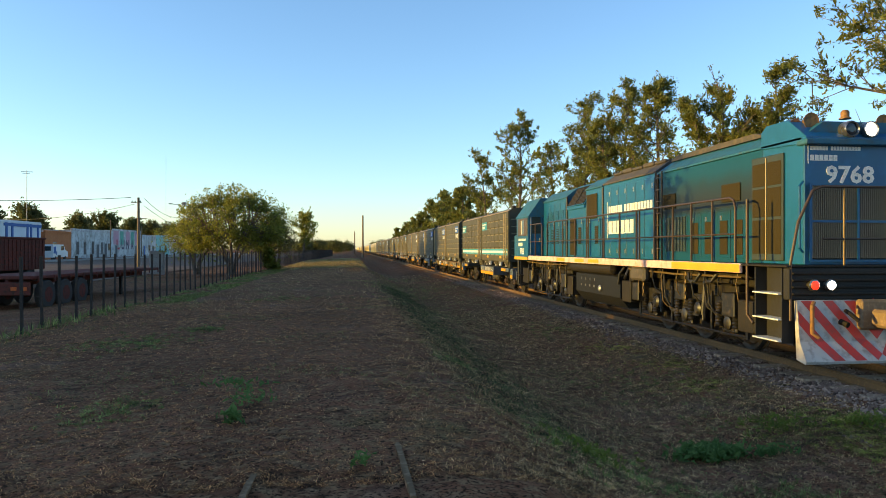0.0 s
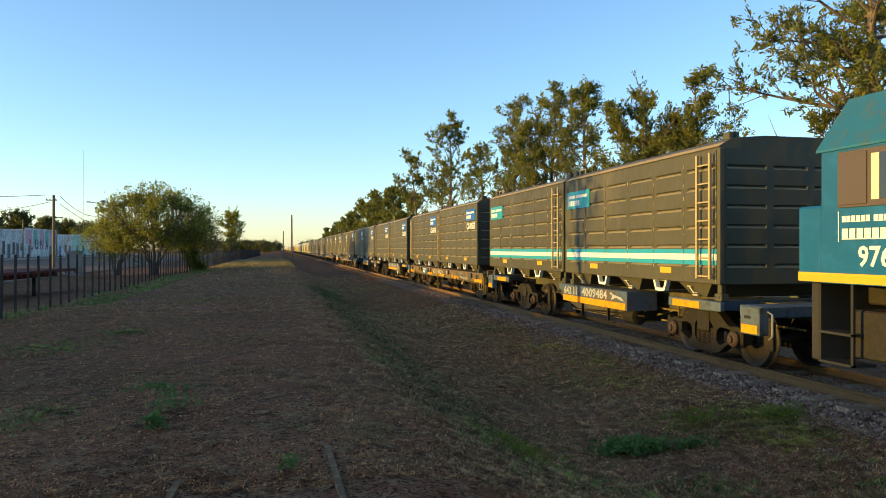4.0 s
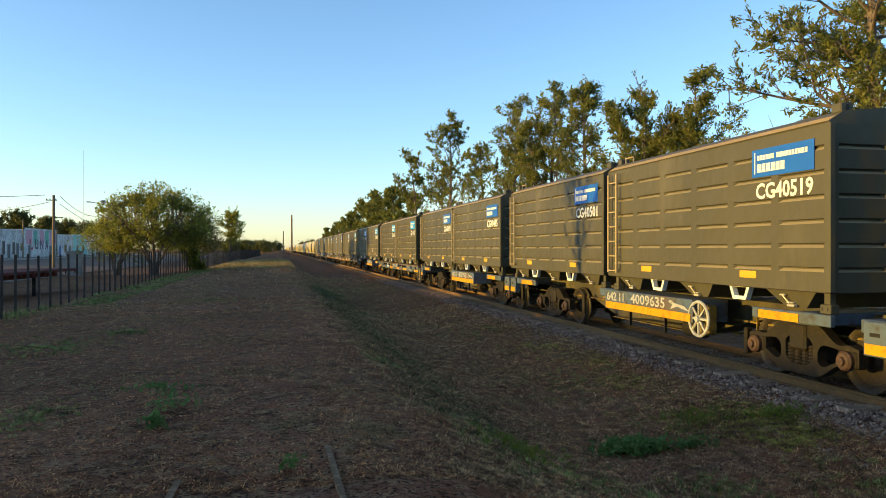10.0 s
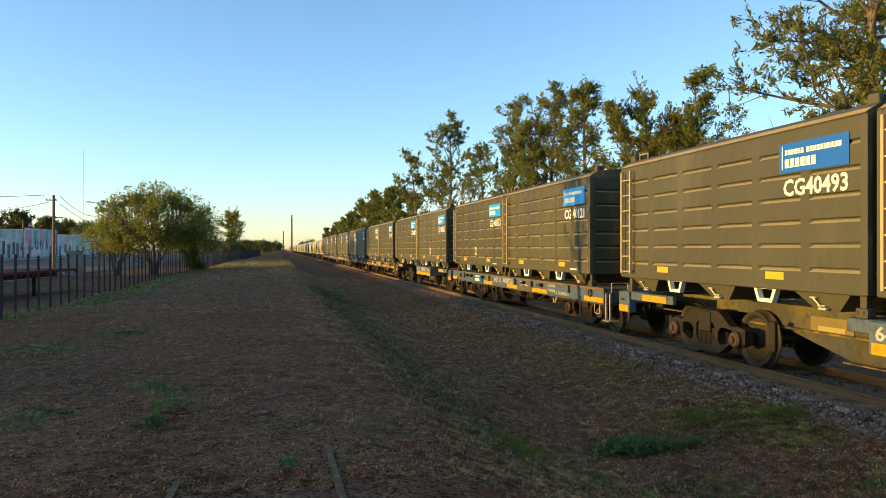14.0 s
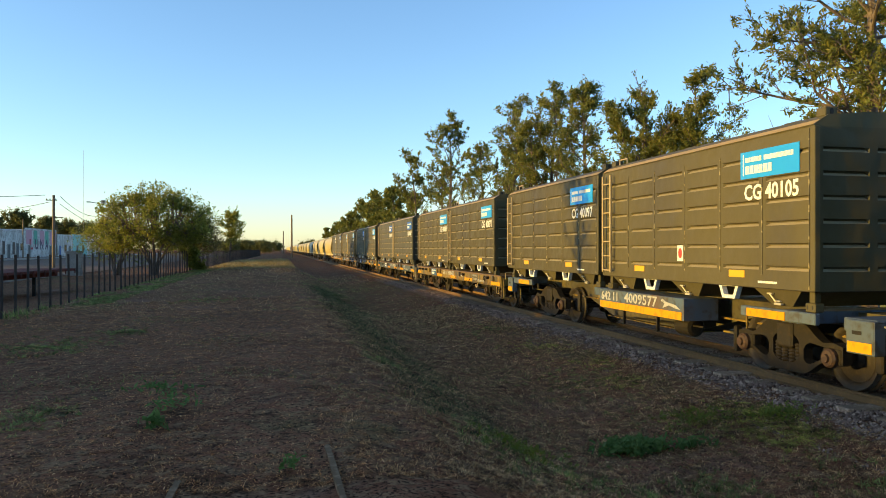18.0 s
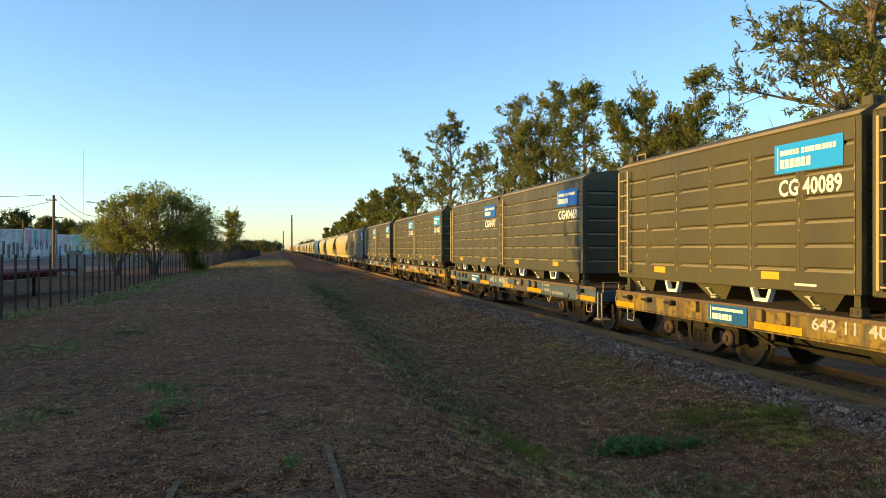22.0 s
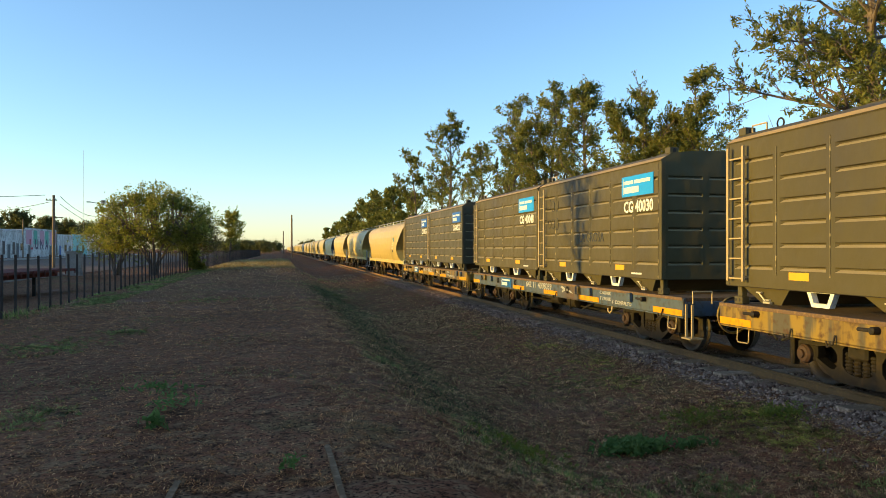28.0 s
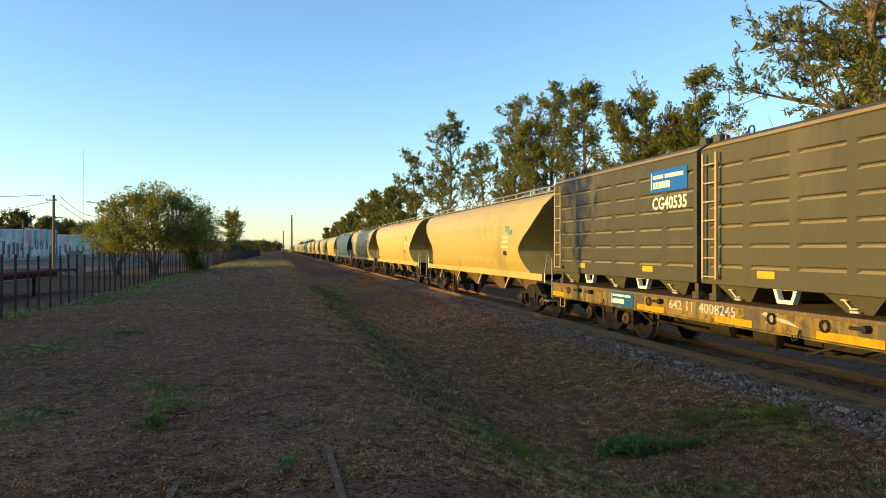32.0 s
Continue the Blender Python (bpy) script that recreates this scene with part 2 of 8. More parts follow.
GRASS_GREEN = leaf_material("green_grass_blades", (0.090, 0.130, 0.034), (0.30, 0.29, 0.09), (0.16, 0.195, 0.052), 5.0)
GRASS_YELLOW = leaf_material("yellow_green_low_blades", (0.15, 0.155, 0.028), (0.40, 0.36, 0.075), (0.26, 0.245, 0.045), 6.0)
GRASS_OLIVE = leaf_material("olive_grass_blades", (0.17, 0.135, 0.055), (0.60, 0.43, 0.19), (0.34, 0.265, 0.10))
WEED_YELLOW = leaf_material("yellow_green_weed_leaves", (0.12, 0.15, 0.025), (0.24, 0.25, 0.045), (0.17, 0.195, 0.032))
WEED = leaf_material("broad_weed_leaves", (0.085, 0.150, 0.040), (0.17, 0.25, 0.075), (0.115, 0.19, 0.05))
TIMBER = material("weathered_brown_timber", (0.20, 0.120, 0.065), 0.9, second=(0.13, 0.08, 0.045), fine=(0.28, 0.175, 0.10), bump=0.5, spec=0.05)
CONCRETE = material("weathered_concrete", (0.32, 0.29, 0.26), 0.85, second=(0.25, 0.22, 0.2), fine=(0.2, 0.17, 0.15), bump=0.3)



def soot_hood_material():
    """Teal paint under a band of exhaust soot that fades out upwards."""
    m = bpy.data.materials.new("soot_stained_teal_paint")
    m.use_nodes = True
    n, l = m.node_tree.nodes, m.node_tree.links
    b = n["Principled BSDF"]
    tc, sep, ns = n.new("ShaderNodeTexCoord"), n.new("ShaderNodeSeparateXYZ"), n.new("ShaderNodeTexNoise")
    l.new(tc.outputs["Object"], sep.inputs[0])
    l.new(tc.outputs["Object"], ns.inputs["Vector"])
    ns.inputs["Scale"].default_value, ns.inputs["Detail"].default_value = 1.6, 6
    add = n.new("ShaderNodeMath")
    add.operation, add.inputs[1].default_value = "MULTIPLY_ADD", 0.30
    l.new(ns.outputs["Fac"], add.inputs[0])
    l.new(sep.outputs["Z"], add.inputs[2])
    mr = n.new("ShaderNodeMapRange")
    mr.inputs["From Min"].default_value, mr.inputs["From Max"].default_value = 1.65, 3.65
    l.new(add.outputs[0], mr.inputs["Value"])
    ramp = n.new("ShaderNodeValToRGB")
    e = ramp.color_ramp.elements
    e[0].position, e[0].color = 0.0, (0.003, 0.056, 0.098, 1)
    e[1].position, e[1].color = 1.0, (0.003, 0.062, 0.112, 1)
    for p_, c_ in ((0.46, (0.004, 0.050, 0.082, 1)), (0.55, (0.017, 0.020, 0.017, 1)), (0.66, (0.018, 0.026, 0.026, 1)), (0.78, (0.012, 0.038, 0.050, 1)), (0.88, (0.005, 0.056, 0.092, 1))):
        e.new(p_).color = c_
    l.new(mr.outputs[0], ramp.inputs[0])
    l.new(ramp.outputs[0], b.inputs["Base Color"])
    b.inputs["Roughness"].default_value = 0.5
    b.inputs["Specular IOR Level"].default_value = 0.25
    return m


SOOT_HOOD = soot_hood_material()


def ground_material():
    """Dry grass, bare earth and green patches by noise in metres."""
    m = bpy.data.materials.new("dry_grass_ground")
    m.use_nodes = True
    n, l = m.node_tree.nodes, m.node_tree.links
    b = n["Principled BSDF"]
    tc = n.new("ShaderNodeTexCoord")

    def field(scale, detail, lo, hi):
        t = n.new("ShaderNodeTexNoise")
        t.inputs["Scale"].default_value, t.inputs["Detail"].default_value, t.inputs["Roughness"].default_value = scale, detail, 0.65
        l.new(tc.outputs["Object"], t.inputs["Vector"])
        r = n.new("ShaderNodeValToRGB")
        r.color_ramp.elements[0].position, r.color_ramp.elements[1].position = lo, hi
        l.new(t.outputs["Fac"], r.inputs[0])
        return r.outputs[0], t.outputs["Fac"]

    def mix(f, a, c):
        x = n.new("ShaderNodeMix")
        x.data_type = "RGBA"
        l.new(f, x.inputs["Factor"])
        for s, v in (("A", a), ("B", c)):
            if isinstance(v, tuple):
                x.inputs[s].default_value = (*v, 1)
            else:
                l.new(v, x.inputs[s])
        return x.outputs["Result"]

    f1, _ = field(0.45, 8, 0.42, 0.62)
    f2, _ = field(0.23, 9, 0.56, 0.70)
    f3, fine = field(8.0, 10, 0.46, 0.60)
    f4, _ = field(34.0, 6, 0.50, 0.60)
    f5, _ = field(2.6, 8, 0.50, 0.66)
    earth = mix(f1, (0.175, 0.070, 0.035), (0.28, 0.115, 0.060))
    grass = mix(f3, mix(f5, earth, (0.055, 0.028, 0.015)), (0.26, 0.143, 0.072))
    green = mix(f2, grass, (0.115, 0.120, 0.042))
    f6, _ = field(0.33, 6, 0.56, 0.66)
    green = mix(f6, green, (0.25, 0.133, 0.085))
    speck = mix(f4, green, (0.034, 0.017, 0.009))
    l.new(speck, b.inputs["Base Color"])
    b.inputs["Roughness"].default_value = 0.95
    b.inputs["Specular IOR Level"].default_value = 0.03
    bp = n.new("ShaderNodeBump")
    bp.inputs["Strength"].default_value, bp.inputs["Distance"].default_value = 0.7, 0.05
    l.new(fine, bp.inputs["Height"])
    l.new(bp.outputs[0], b.inputs["Normal"])
    return m


GROUND = ground_material()
ROAD = material("dusty_earth_road", (0.20, 0.130, 0.092), 0.95, second=(0.14, 0.092, 0.066), fine=(0.25, 0.165, 0.118), large=0.3, small=4, bump=0.3, spec=0.05)

# ---- tools ----
class Shape:
    """Collects faces for one mesh."""

    def __init__(self):
        self.v, self.f, self.weld, self.second = [], [], False, set()

    def add(self, verts, faces):
        k = len(self.v)
        self.v.extend(verts)
        self.f.extend([tuple(i + k for i in f) for f in faces])
        return self

    def box(self, x0, x1, y0, y1, z0, z1, c=0.0):
        """A box, with its edges cut by c."""
        if x0 > x1: x0, x1 = x1, x0
        if y0 > y1: y0, y1 = y1, y0
        if z0 > z1: z0, z1 = z1, z0
        if c <= 0:
            v = [(x, y, z) for z in (z0, z1) for y in (y0, y1) for x in (x0, x1)]
            return self.add(v, [(0, 2, 3, 1), (4, 5, 7, 6), (0, 1, 5, 4), (2, 6, 7, 3), (0, 4, 6, 2), (1, 3, 7, 5)])
        c = min(c, 0.45 * min(x1 - x0, y1 - y0, z1 - z0))
        X, Y, Z = (x0, x1), (y0, y1), (z0, z1)
        v, idx = [], {}
        for i in (0, 1):
            for j in (0, 1):
                for k in (0, 1):
                    sx_, sy_, sz_ = (1 - 2 * i) * c, (1 - 2 * j) * c, (1 - 2 * k) * c
                    for a in range(3):
                        p = [X[i] + sx_, Y[j] + sy_, Z[k] + sz_]
                        p[a] = (X[i], Y[j], Z[k])[a]
                        idx[i, j, k, a] = len(v)
                        v.append(tuple(p))
        faces = []
        for a in range(3):
            for s in (0, 1):
                b_, c_ = (a + 1) % 3, (a + 2) % 3
                q = []
                for u, w in ((0, 0), (1, 0), (1, 1), (0, 1)):
                    key = [0, 0, 0]
                    key[a], key[b_], key[c_] = s, u, w
                    q.append(idx[(*key, a)])
                faces.append(tuple(q if s else q[::-1]))
        for a in range(3):
            b_, c_ = (a + 1) % 3, (a + 2) % 3
            for u in (0, 1):
                for w in (0, 1):
                    k0, k1 = [0, 0, 0], [0, 0, 0]
                    k0[a], k1[a] = 0, 1
                    k0[b_] = k1[b_] = u
                    k0[c_] = k1[c_] = w
                    q = (idx[(*k0, b_)], idx[(*k1, b_)], idx[(*k1, c_)], idx[(*k0, c_)])
                    faces.append(q if u != w else q[::-1])
        for i in (0, 1):
            for j in (0, 1):
                for k in (0, 1):
                    q = (idx[i, j, k, 0], idx[i, j, k, 1], idx[i, j, k, 2])
                    faces.append(q if (i + j + k) % 2 else q[::-1])
        return self.add(v, faces)

    def tube(self, points, r, n=8, r1=None, caps=True):
        """A round bar along points; r1: its radius at the end."""
        pts = [Vector(p) for p in points]
        r1 = r if r1 is None else r1
        rings, side = [], None
        for i, p in enumerate(pts):
            d = (pts[min(i + 1, len(pts) - 1)] - pts[max(i - 1, 0)]).normalized()
            if side is None:
                side = d.orthogonal().normalized()
            side = (side - d * side.dot(d))
            side = side.normalized() if side.length > 1e-6 else d.orthogonal().normalized()
            up = d.cross(side)
            rr = r + (r1 - r) * i / max(1, len(pts) - 1)
            rings.append([tuple(p + (side * math.cos(a) + up * math.sin(a)) * rr) for a in (2 * math.pi * j / n for j in range(n))])
        v = [q for ring in rings for q in ring]
        f = [(i * n + j, i * n + (j + 1) % n, (i + 1) * n + (j + 1) % n, (i + 1) * n + j) for i in range(len(pts) - 1) for j in range(n)]
        if caps:
            f += [tuple(range(n))[::-1], tuple((len(pts) - 1) * n + j for j in range(n))]
        return self.add(v, f)

    def lathe(self, profile, centre, axis="x", n=28):
        """A turned body: profile of (along, radius) round an axis through centre."""
        cx, cy, cz = centre
        v = []
        for a, r in profile:
            for j in range(n):
                t = 2 * math.pi * j / n
                c, s = r * math.cos(t), r * math.sin(t)
                v.append({"x": (cx + a, cy + c, cz + s), "y": (cx + c, cy + a, cz + s), "z": (cx + c, cy + s, cz + a)}[axis])
        k = len(profile)
        f = [(i * n + j, i * n + (j + 1) % n, (i + 1) * n + (j + 1) % n, (i + 1) * n + j) for i in range(k - 1) for j in range(n)]
        f += [tuple(range(n))[::-1], tuple((k - 1) * n + j for j in range(n))]
        return self.add(v, f)

    def prism(self, outline, axis, a0, a1):
        """An outline of 2D points drawn out along an axis from a0 to a1; outline is (y,z), (x,z) or (x,y)."""
        def p(q, a):
            return {"x": (a, q[0], q[1]), "y": (q[0], a, q[1]), "z": (q[0], q[1], a)}[axis]
        n = len(outline)
        v = [p(q, a0) for q in outline] + [p(q, a1) for q in outline]
        f = [(i, (i + 1) % n, n + (i + 1) % n, n + i) for i in range(n)] + [tuple(range(n))[::-1], tuple(range(n, 2 * n))]
        return self.add(v, f)

    def mesh(self, name, mats, smooth=False):
        me = bpy.data.meshes.new(name)
        me.from_pydata(self.v, [], self.f)
        for m in (mats if isinstance(mats, (list, tuple)) else [mats]):
            me.materials.append(m)
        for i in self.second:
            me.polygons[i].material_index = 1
        bm = bmesh.new()
        bm.from_mesh(me)
        if self.weld:
            bmesh.ops.remove_doubles(bm, verts=bm.verts, dist=0.0002)
        bmesh.ops.recalc_face_normals(bm, faces=bm.faces)
        bm.to_mesh(me)
        bm.free()
        if smooth:
            me.polygons.foreach_set("use_smooth", [True] * len(me.polygons))
        return me


def smooth_by_angle(me, degrees=35):
    """Soft shading, hard at edges sharper than that."""
    me.polygons.foreach_set("use_smooth", [True] * len(me.polygons))
    bm = bmesh.new()
    bm.from_mesh(me)
    for e in bm.edges:
        e.smooth = len(e.link_faces) == 2 and e.calc_face_angle(0) < radians(degrees)
    bm.to_mesh(me)
    bm.free()


def part(name, shape, mat, parent, label="", smooth=False, at=None):
    me = shape.mesh(name, mat)
    if smooth:
        smooth_by_angle(me)
    ob = new(name, me)
    ob.parent = parent
    if at is not None:
        ob.matrix_basis = at
    if label:
        ob["label"] = label
    return ob


def thing(name, label, category, group="", at=None):
    ob = new(name)
    ob.empty_display_size = 0.3
    if at is not None:
        ob.matrix_basis = at
    return tagged(ob, label, category, group)


def lettering(name, text, height, width, mat, parent, m, weight=0.0, label=""):
    """Flat letters of that height and width, lower left corner at the pose m."""
    cu = bpy.data.curves.new(name, "FONT")
    cu.body, cu.size, cu.extrude, cu.offset = text, 1.0, 0.003, weight
    cu.resolution_u = 2
    tmp = bpy.data.objects.new(name, cu)
    me = bpy.data.meshes.new_from_object(tmp)
    bpy.data.objects.remove(tmp)
    co = np.zeros(len(me.vertices) * 3)
    me.vertices.foreach_get("co", co)
    co = co.reshape(-1, 3)
    lo, hi = co.min(0), co.max(0)
    co[:, 0] = (co[:, 0] - lo[0]) / (hi[0] - lo[0]) * width
    co[:, 1] = (co[:, 1] - lo[1]) / (hi[1] - lo[1]) * height
    me.vertices.foreach_set("co", co.ravel())
    me.materials.clear()
    me.materials.append(mat)
    ob = new(name, me)
    ob.parent, ob.matrix_basis = parent, m
    if label:
        ob["label"] = label
    return ob


def on_side(x, y, z):
    """A pose on a vehicle's side that faces the town: letters run towards the train's head."""
    return Matrix(((0, 0, -1, x), (-1, 0, 0, y), (0, 1, 0, z), (0, 0, 0, 1)))


def on_end(x, y, z):
    """A pose on a face that looks back along the track."""
    return Matrix(((1, 0, 0, x), (0, 0, -1, y), (0, 1, 0, z), (0, 0, 0, 1)))


def word_bar(width, height, depth=0.003):
    """A plain bar, as wide as a word."""
    return Shape().box(0, width, height * 0.06, height * 0.94, 0, depth)


def word_blocks(letters, width, height, depth=0.003):
    """A plain notched bar, with a notch between the letters of a word that wide."""
    step, lo, hi, tie = width / letters, height * 0.06, height * 0.94, height * 0.14
    out = [(0.0, lo), (width - 0.2 * step, lo)]
    for i in reversed(range(letters)):
        a, b = i * step, (i + 0.8) * step
        out += [(b, hi), (a, hi)] if i == 0 else [(b, hi), (a, hi), (a, tie), (a - 0.2 * step, tie)]
    return Shape().prism(out, "z", 0, depth)


def plate(polys, x0, x1):
    """One cut plate of joined (y, z) polygons, from x0 to x1, with its openings going through."""
    pts = sorted({q for p in polys for q in p})
    k, n_ = {q: i for i, q in enumerate(pts)}, len(pts)
    edges = {(p[i], p[(i + 1) % len(p)]) for p in polys for i in range(len(p))}
    f = [tuple(k[q] for q in p) for p in polys] + [tuple(n_ + k[q] for q in reversed(p)) for p in polys]
    f += [(k[b_], k[a], n_ + k[a], n_ + k[b_]) for a, b_ in edges if (b_, a) not in edges]
    return Shape().add([(x0, *q) for q in pts] + [(x1, *q) for q in pts], f)


def ribbed_sheet(x_out, ys, zs, y0, y1, z0, z1, depth, bev=0.02, flip=False, axis="x", low=0.034):
    """A sheet in the plane x = x_out with pressed ribs: ys and zs are the ribs' (start, end) pairs; depth > 0 stands out to -x."""
    s = Shape()
    s.weld = True
    Y = [y0] + [q for a in ys for q in a] + [y1]
    Z = [z0] + [q for a in zs for q in a] + [z1]

    def p(y, z, d):
        return (x_out - d if not flip else x_out + d, y, z) if axis == "x" else (y, x_out - d if not flip else x_out + d, z)
    for i in range(len(Y) - 1):
        for j in range(len(Z) - 1):
            a, b, c, d = Y[i], Y[i + 1], Z[j], Z[j + 1]
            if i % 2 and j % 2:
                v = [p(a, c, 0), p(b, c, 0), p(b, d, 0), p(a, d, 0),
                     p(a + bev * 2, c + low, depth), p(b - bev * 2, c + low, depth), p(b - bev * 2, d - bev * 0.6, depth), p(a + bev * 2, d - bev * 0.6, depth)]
                # the rib's lower slope takes the second, lighter material
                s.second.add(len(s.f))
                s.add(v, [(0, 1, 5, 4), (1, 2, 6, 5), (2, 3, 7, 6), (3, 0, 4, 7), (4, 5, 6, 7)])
            else:
                s.add([p(a, c, 0), p(b, c, 0), p(b, d, 0), p(a, d, 0)], [(0, 1, 2, 3)])
    return s

# ---- ground ----
PROFILE = [(-3000, 0.2), (-60, 0.3), (-46, 0.25), (-30, 0.0), (-12, -0.35), (-7.4, -0.10), (-6.6, 0.08), (-4.0, 0.16), (-1.5, 0.26), (0.7, 0.28), (1.25, 0.22), (1.9, -0.05), (2.6, -0.32),
           (3.4, -0.46), (4.3, -0.42), (5.3, -0.30), (6.1, -0.22), (6.7, -0.17), (8.7, -0.17), (9.6, -0.30), (11, -0.45), (13, -0.2), (20, 0.0), (60, 0.0), (3000, 0.0)]


def ground_height(x, y):
    h = float(np.interp(x, [a for a, b in PROFILE], [b for a, b in PROFILE]))
    near = max(0.0, 1 - abs(x) / 40) * (0.0 if 6.1 < x < 9.2 else 1.0)
    n_ = 0.05 * noise.noise(Vector((x * 0.35, y * 0.22, 0))) + 0.030 * noise.noise(Vector((x * 1.1, y * 1.0, 5)))
    if y < 60:
        # tussocks and scuffed hollows
        n_ += 0.030 * max(0.0, noise.noise(Vector((x * 2.4, y * 2.0, 9))) + 0.1) + 0.016 * noise.noise(Vector((x * 5.5, y * 5.0, 2))) + 0.009 * noise.noise(Vector((x * 11, y * 11, 7)))
    # the bank's edge wanders a little and carries lumps of grass
    if 0.3 < x < 2.6:
        k = 1 - abs(x - 1.4) / 1.2
        h += 0.10 * noise.noise(Vector((y * 0.5, 3.1, 0))) * k
        if y < 40:
            h += 0.06 * max(0.0, noise.noise(Vector((x * 3.0, y * 1.8, 4)))) * k
    return h + n_ * near


GX = np.array(sorted(set([-3000, -1200, -500, -250, -120, -80, -60, -46, -38, -30, -25, -20, -16, -13] + [round(-12 + 0.3 * i, 3) for i in range(16)] + [round(-7.4 + 0.085 * i, 3) for i in range(162)]
                         + [6.5, 6.7, 7.2, 8.0, 8.7, 9.0] + [round(9.4 + 0.5 * i, 2) for i in range(12)] + [16, 18, 22, 28, 40, 60, 100, 200, 500, 1200, 3000])))


def ground_rows():
    ys, y = [], -12.0
    while y < 4000:
        ys.append(round(y, 3))
        y += 0.5 if y < 4.5 else 0.06 + max(0, y - 6) * 0.017
    return np.array([-3000, -800, -200, -60, -25] + ys + [4200])


GY = ground_rows()
GZ = np.array([[ground_height(x, y) for x in GX.tolist()] for y in GY.tolist()])


def ground_z(x, y):
    """Heights of the ground sheet at arrays of x and y."""
    i = np.clip(np.searchsorted(GX, x) - 1, 0, len(GX) - 2)
    j = np.clip(np.searchsorted(GY, y) - 1, 0, len(GY) - 2)
    u, v = (x - GX[i]) / (GX[i + 1] - GX[i]), (y - GY[j]) / (GY[j + 1] - GY[j])
    return (GZ[j, i] * (1 - u) + GZ[j, i + 1] * u) * (1 - v) + (GZ[j + 1, i] * (1 - u) + GZ[j + 1, i + 1] * u) * v


def build_ground():
    v = [(x, y, z) for y, row in zip(GY.tolist(), GZ.tolist()) for x, z in zip(GX.tolist(), row)]
    n_ = len(GX)
    f = [(j * n_ + i, j * n_ + i + 1, (j + 1) * n_ + i + 1, (j + 1) * n_ + i) for j in range(len(GY) - 1) for i in range(n_ - 1)]
    me = bpy.data.meshes.new("ground")
    me.from_pydata(v, [], f)
    me.materials.append(GROUND)
    me.polygons.foreach_set("use_smooth", [True] * len(me.polygons))
    ob = new("ground", me)
    return tagged(ob, "dry brown grass ground with bare earth and green patches", "ground", kind="structure")


ground = build_ground()
road = tagged(new("road", Shape().add([(-38, -60, 0.14), (-16, -60, -0.21), (-16, 600, -0.21), (-38, 600, 0.14)], [(0, 1, 2, 3)]).mesh("road", ROAD)), "dusty unpaved yard and street", "road", kind="structure")
kerb = Shape()
kerb.box(-38.4, -38.0, 60, 400, 0.05, 0.42, 0.03)
tagged(new("kerb", kerb.mesh("kerb", CONCRETE)), "pale concrete kerb along the street", "kerb", kind="structure")

# ---- track ----
track = tagged(new("track"), "single railway track on stone ballast", "track", kind="structure")


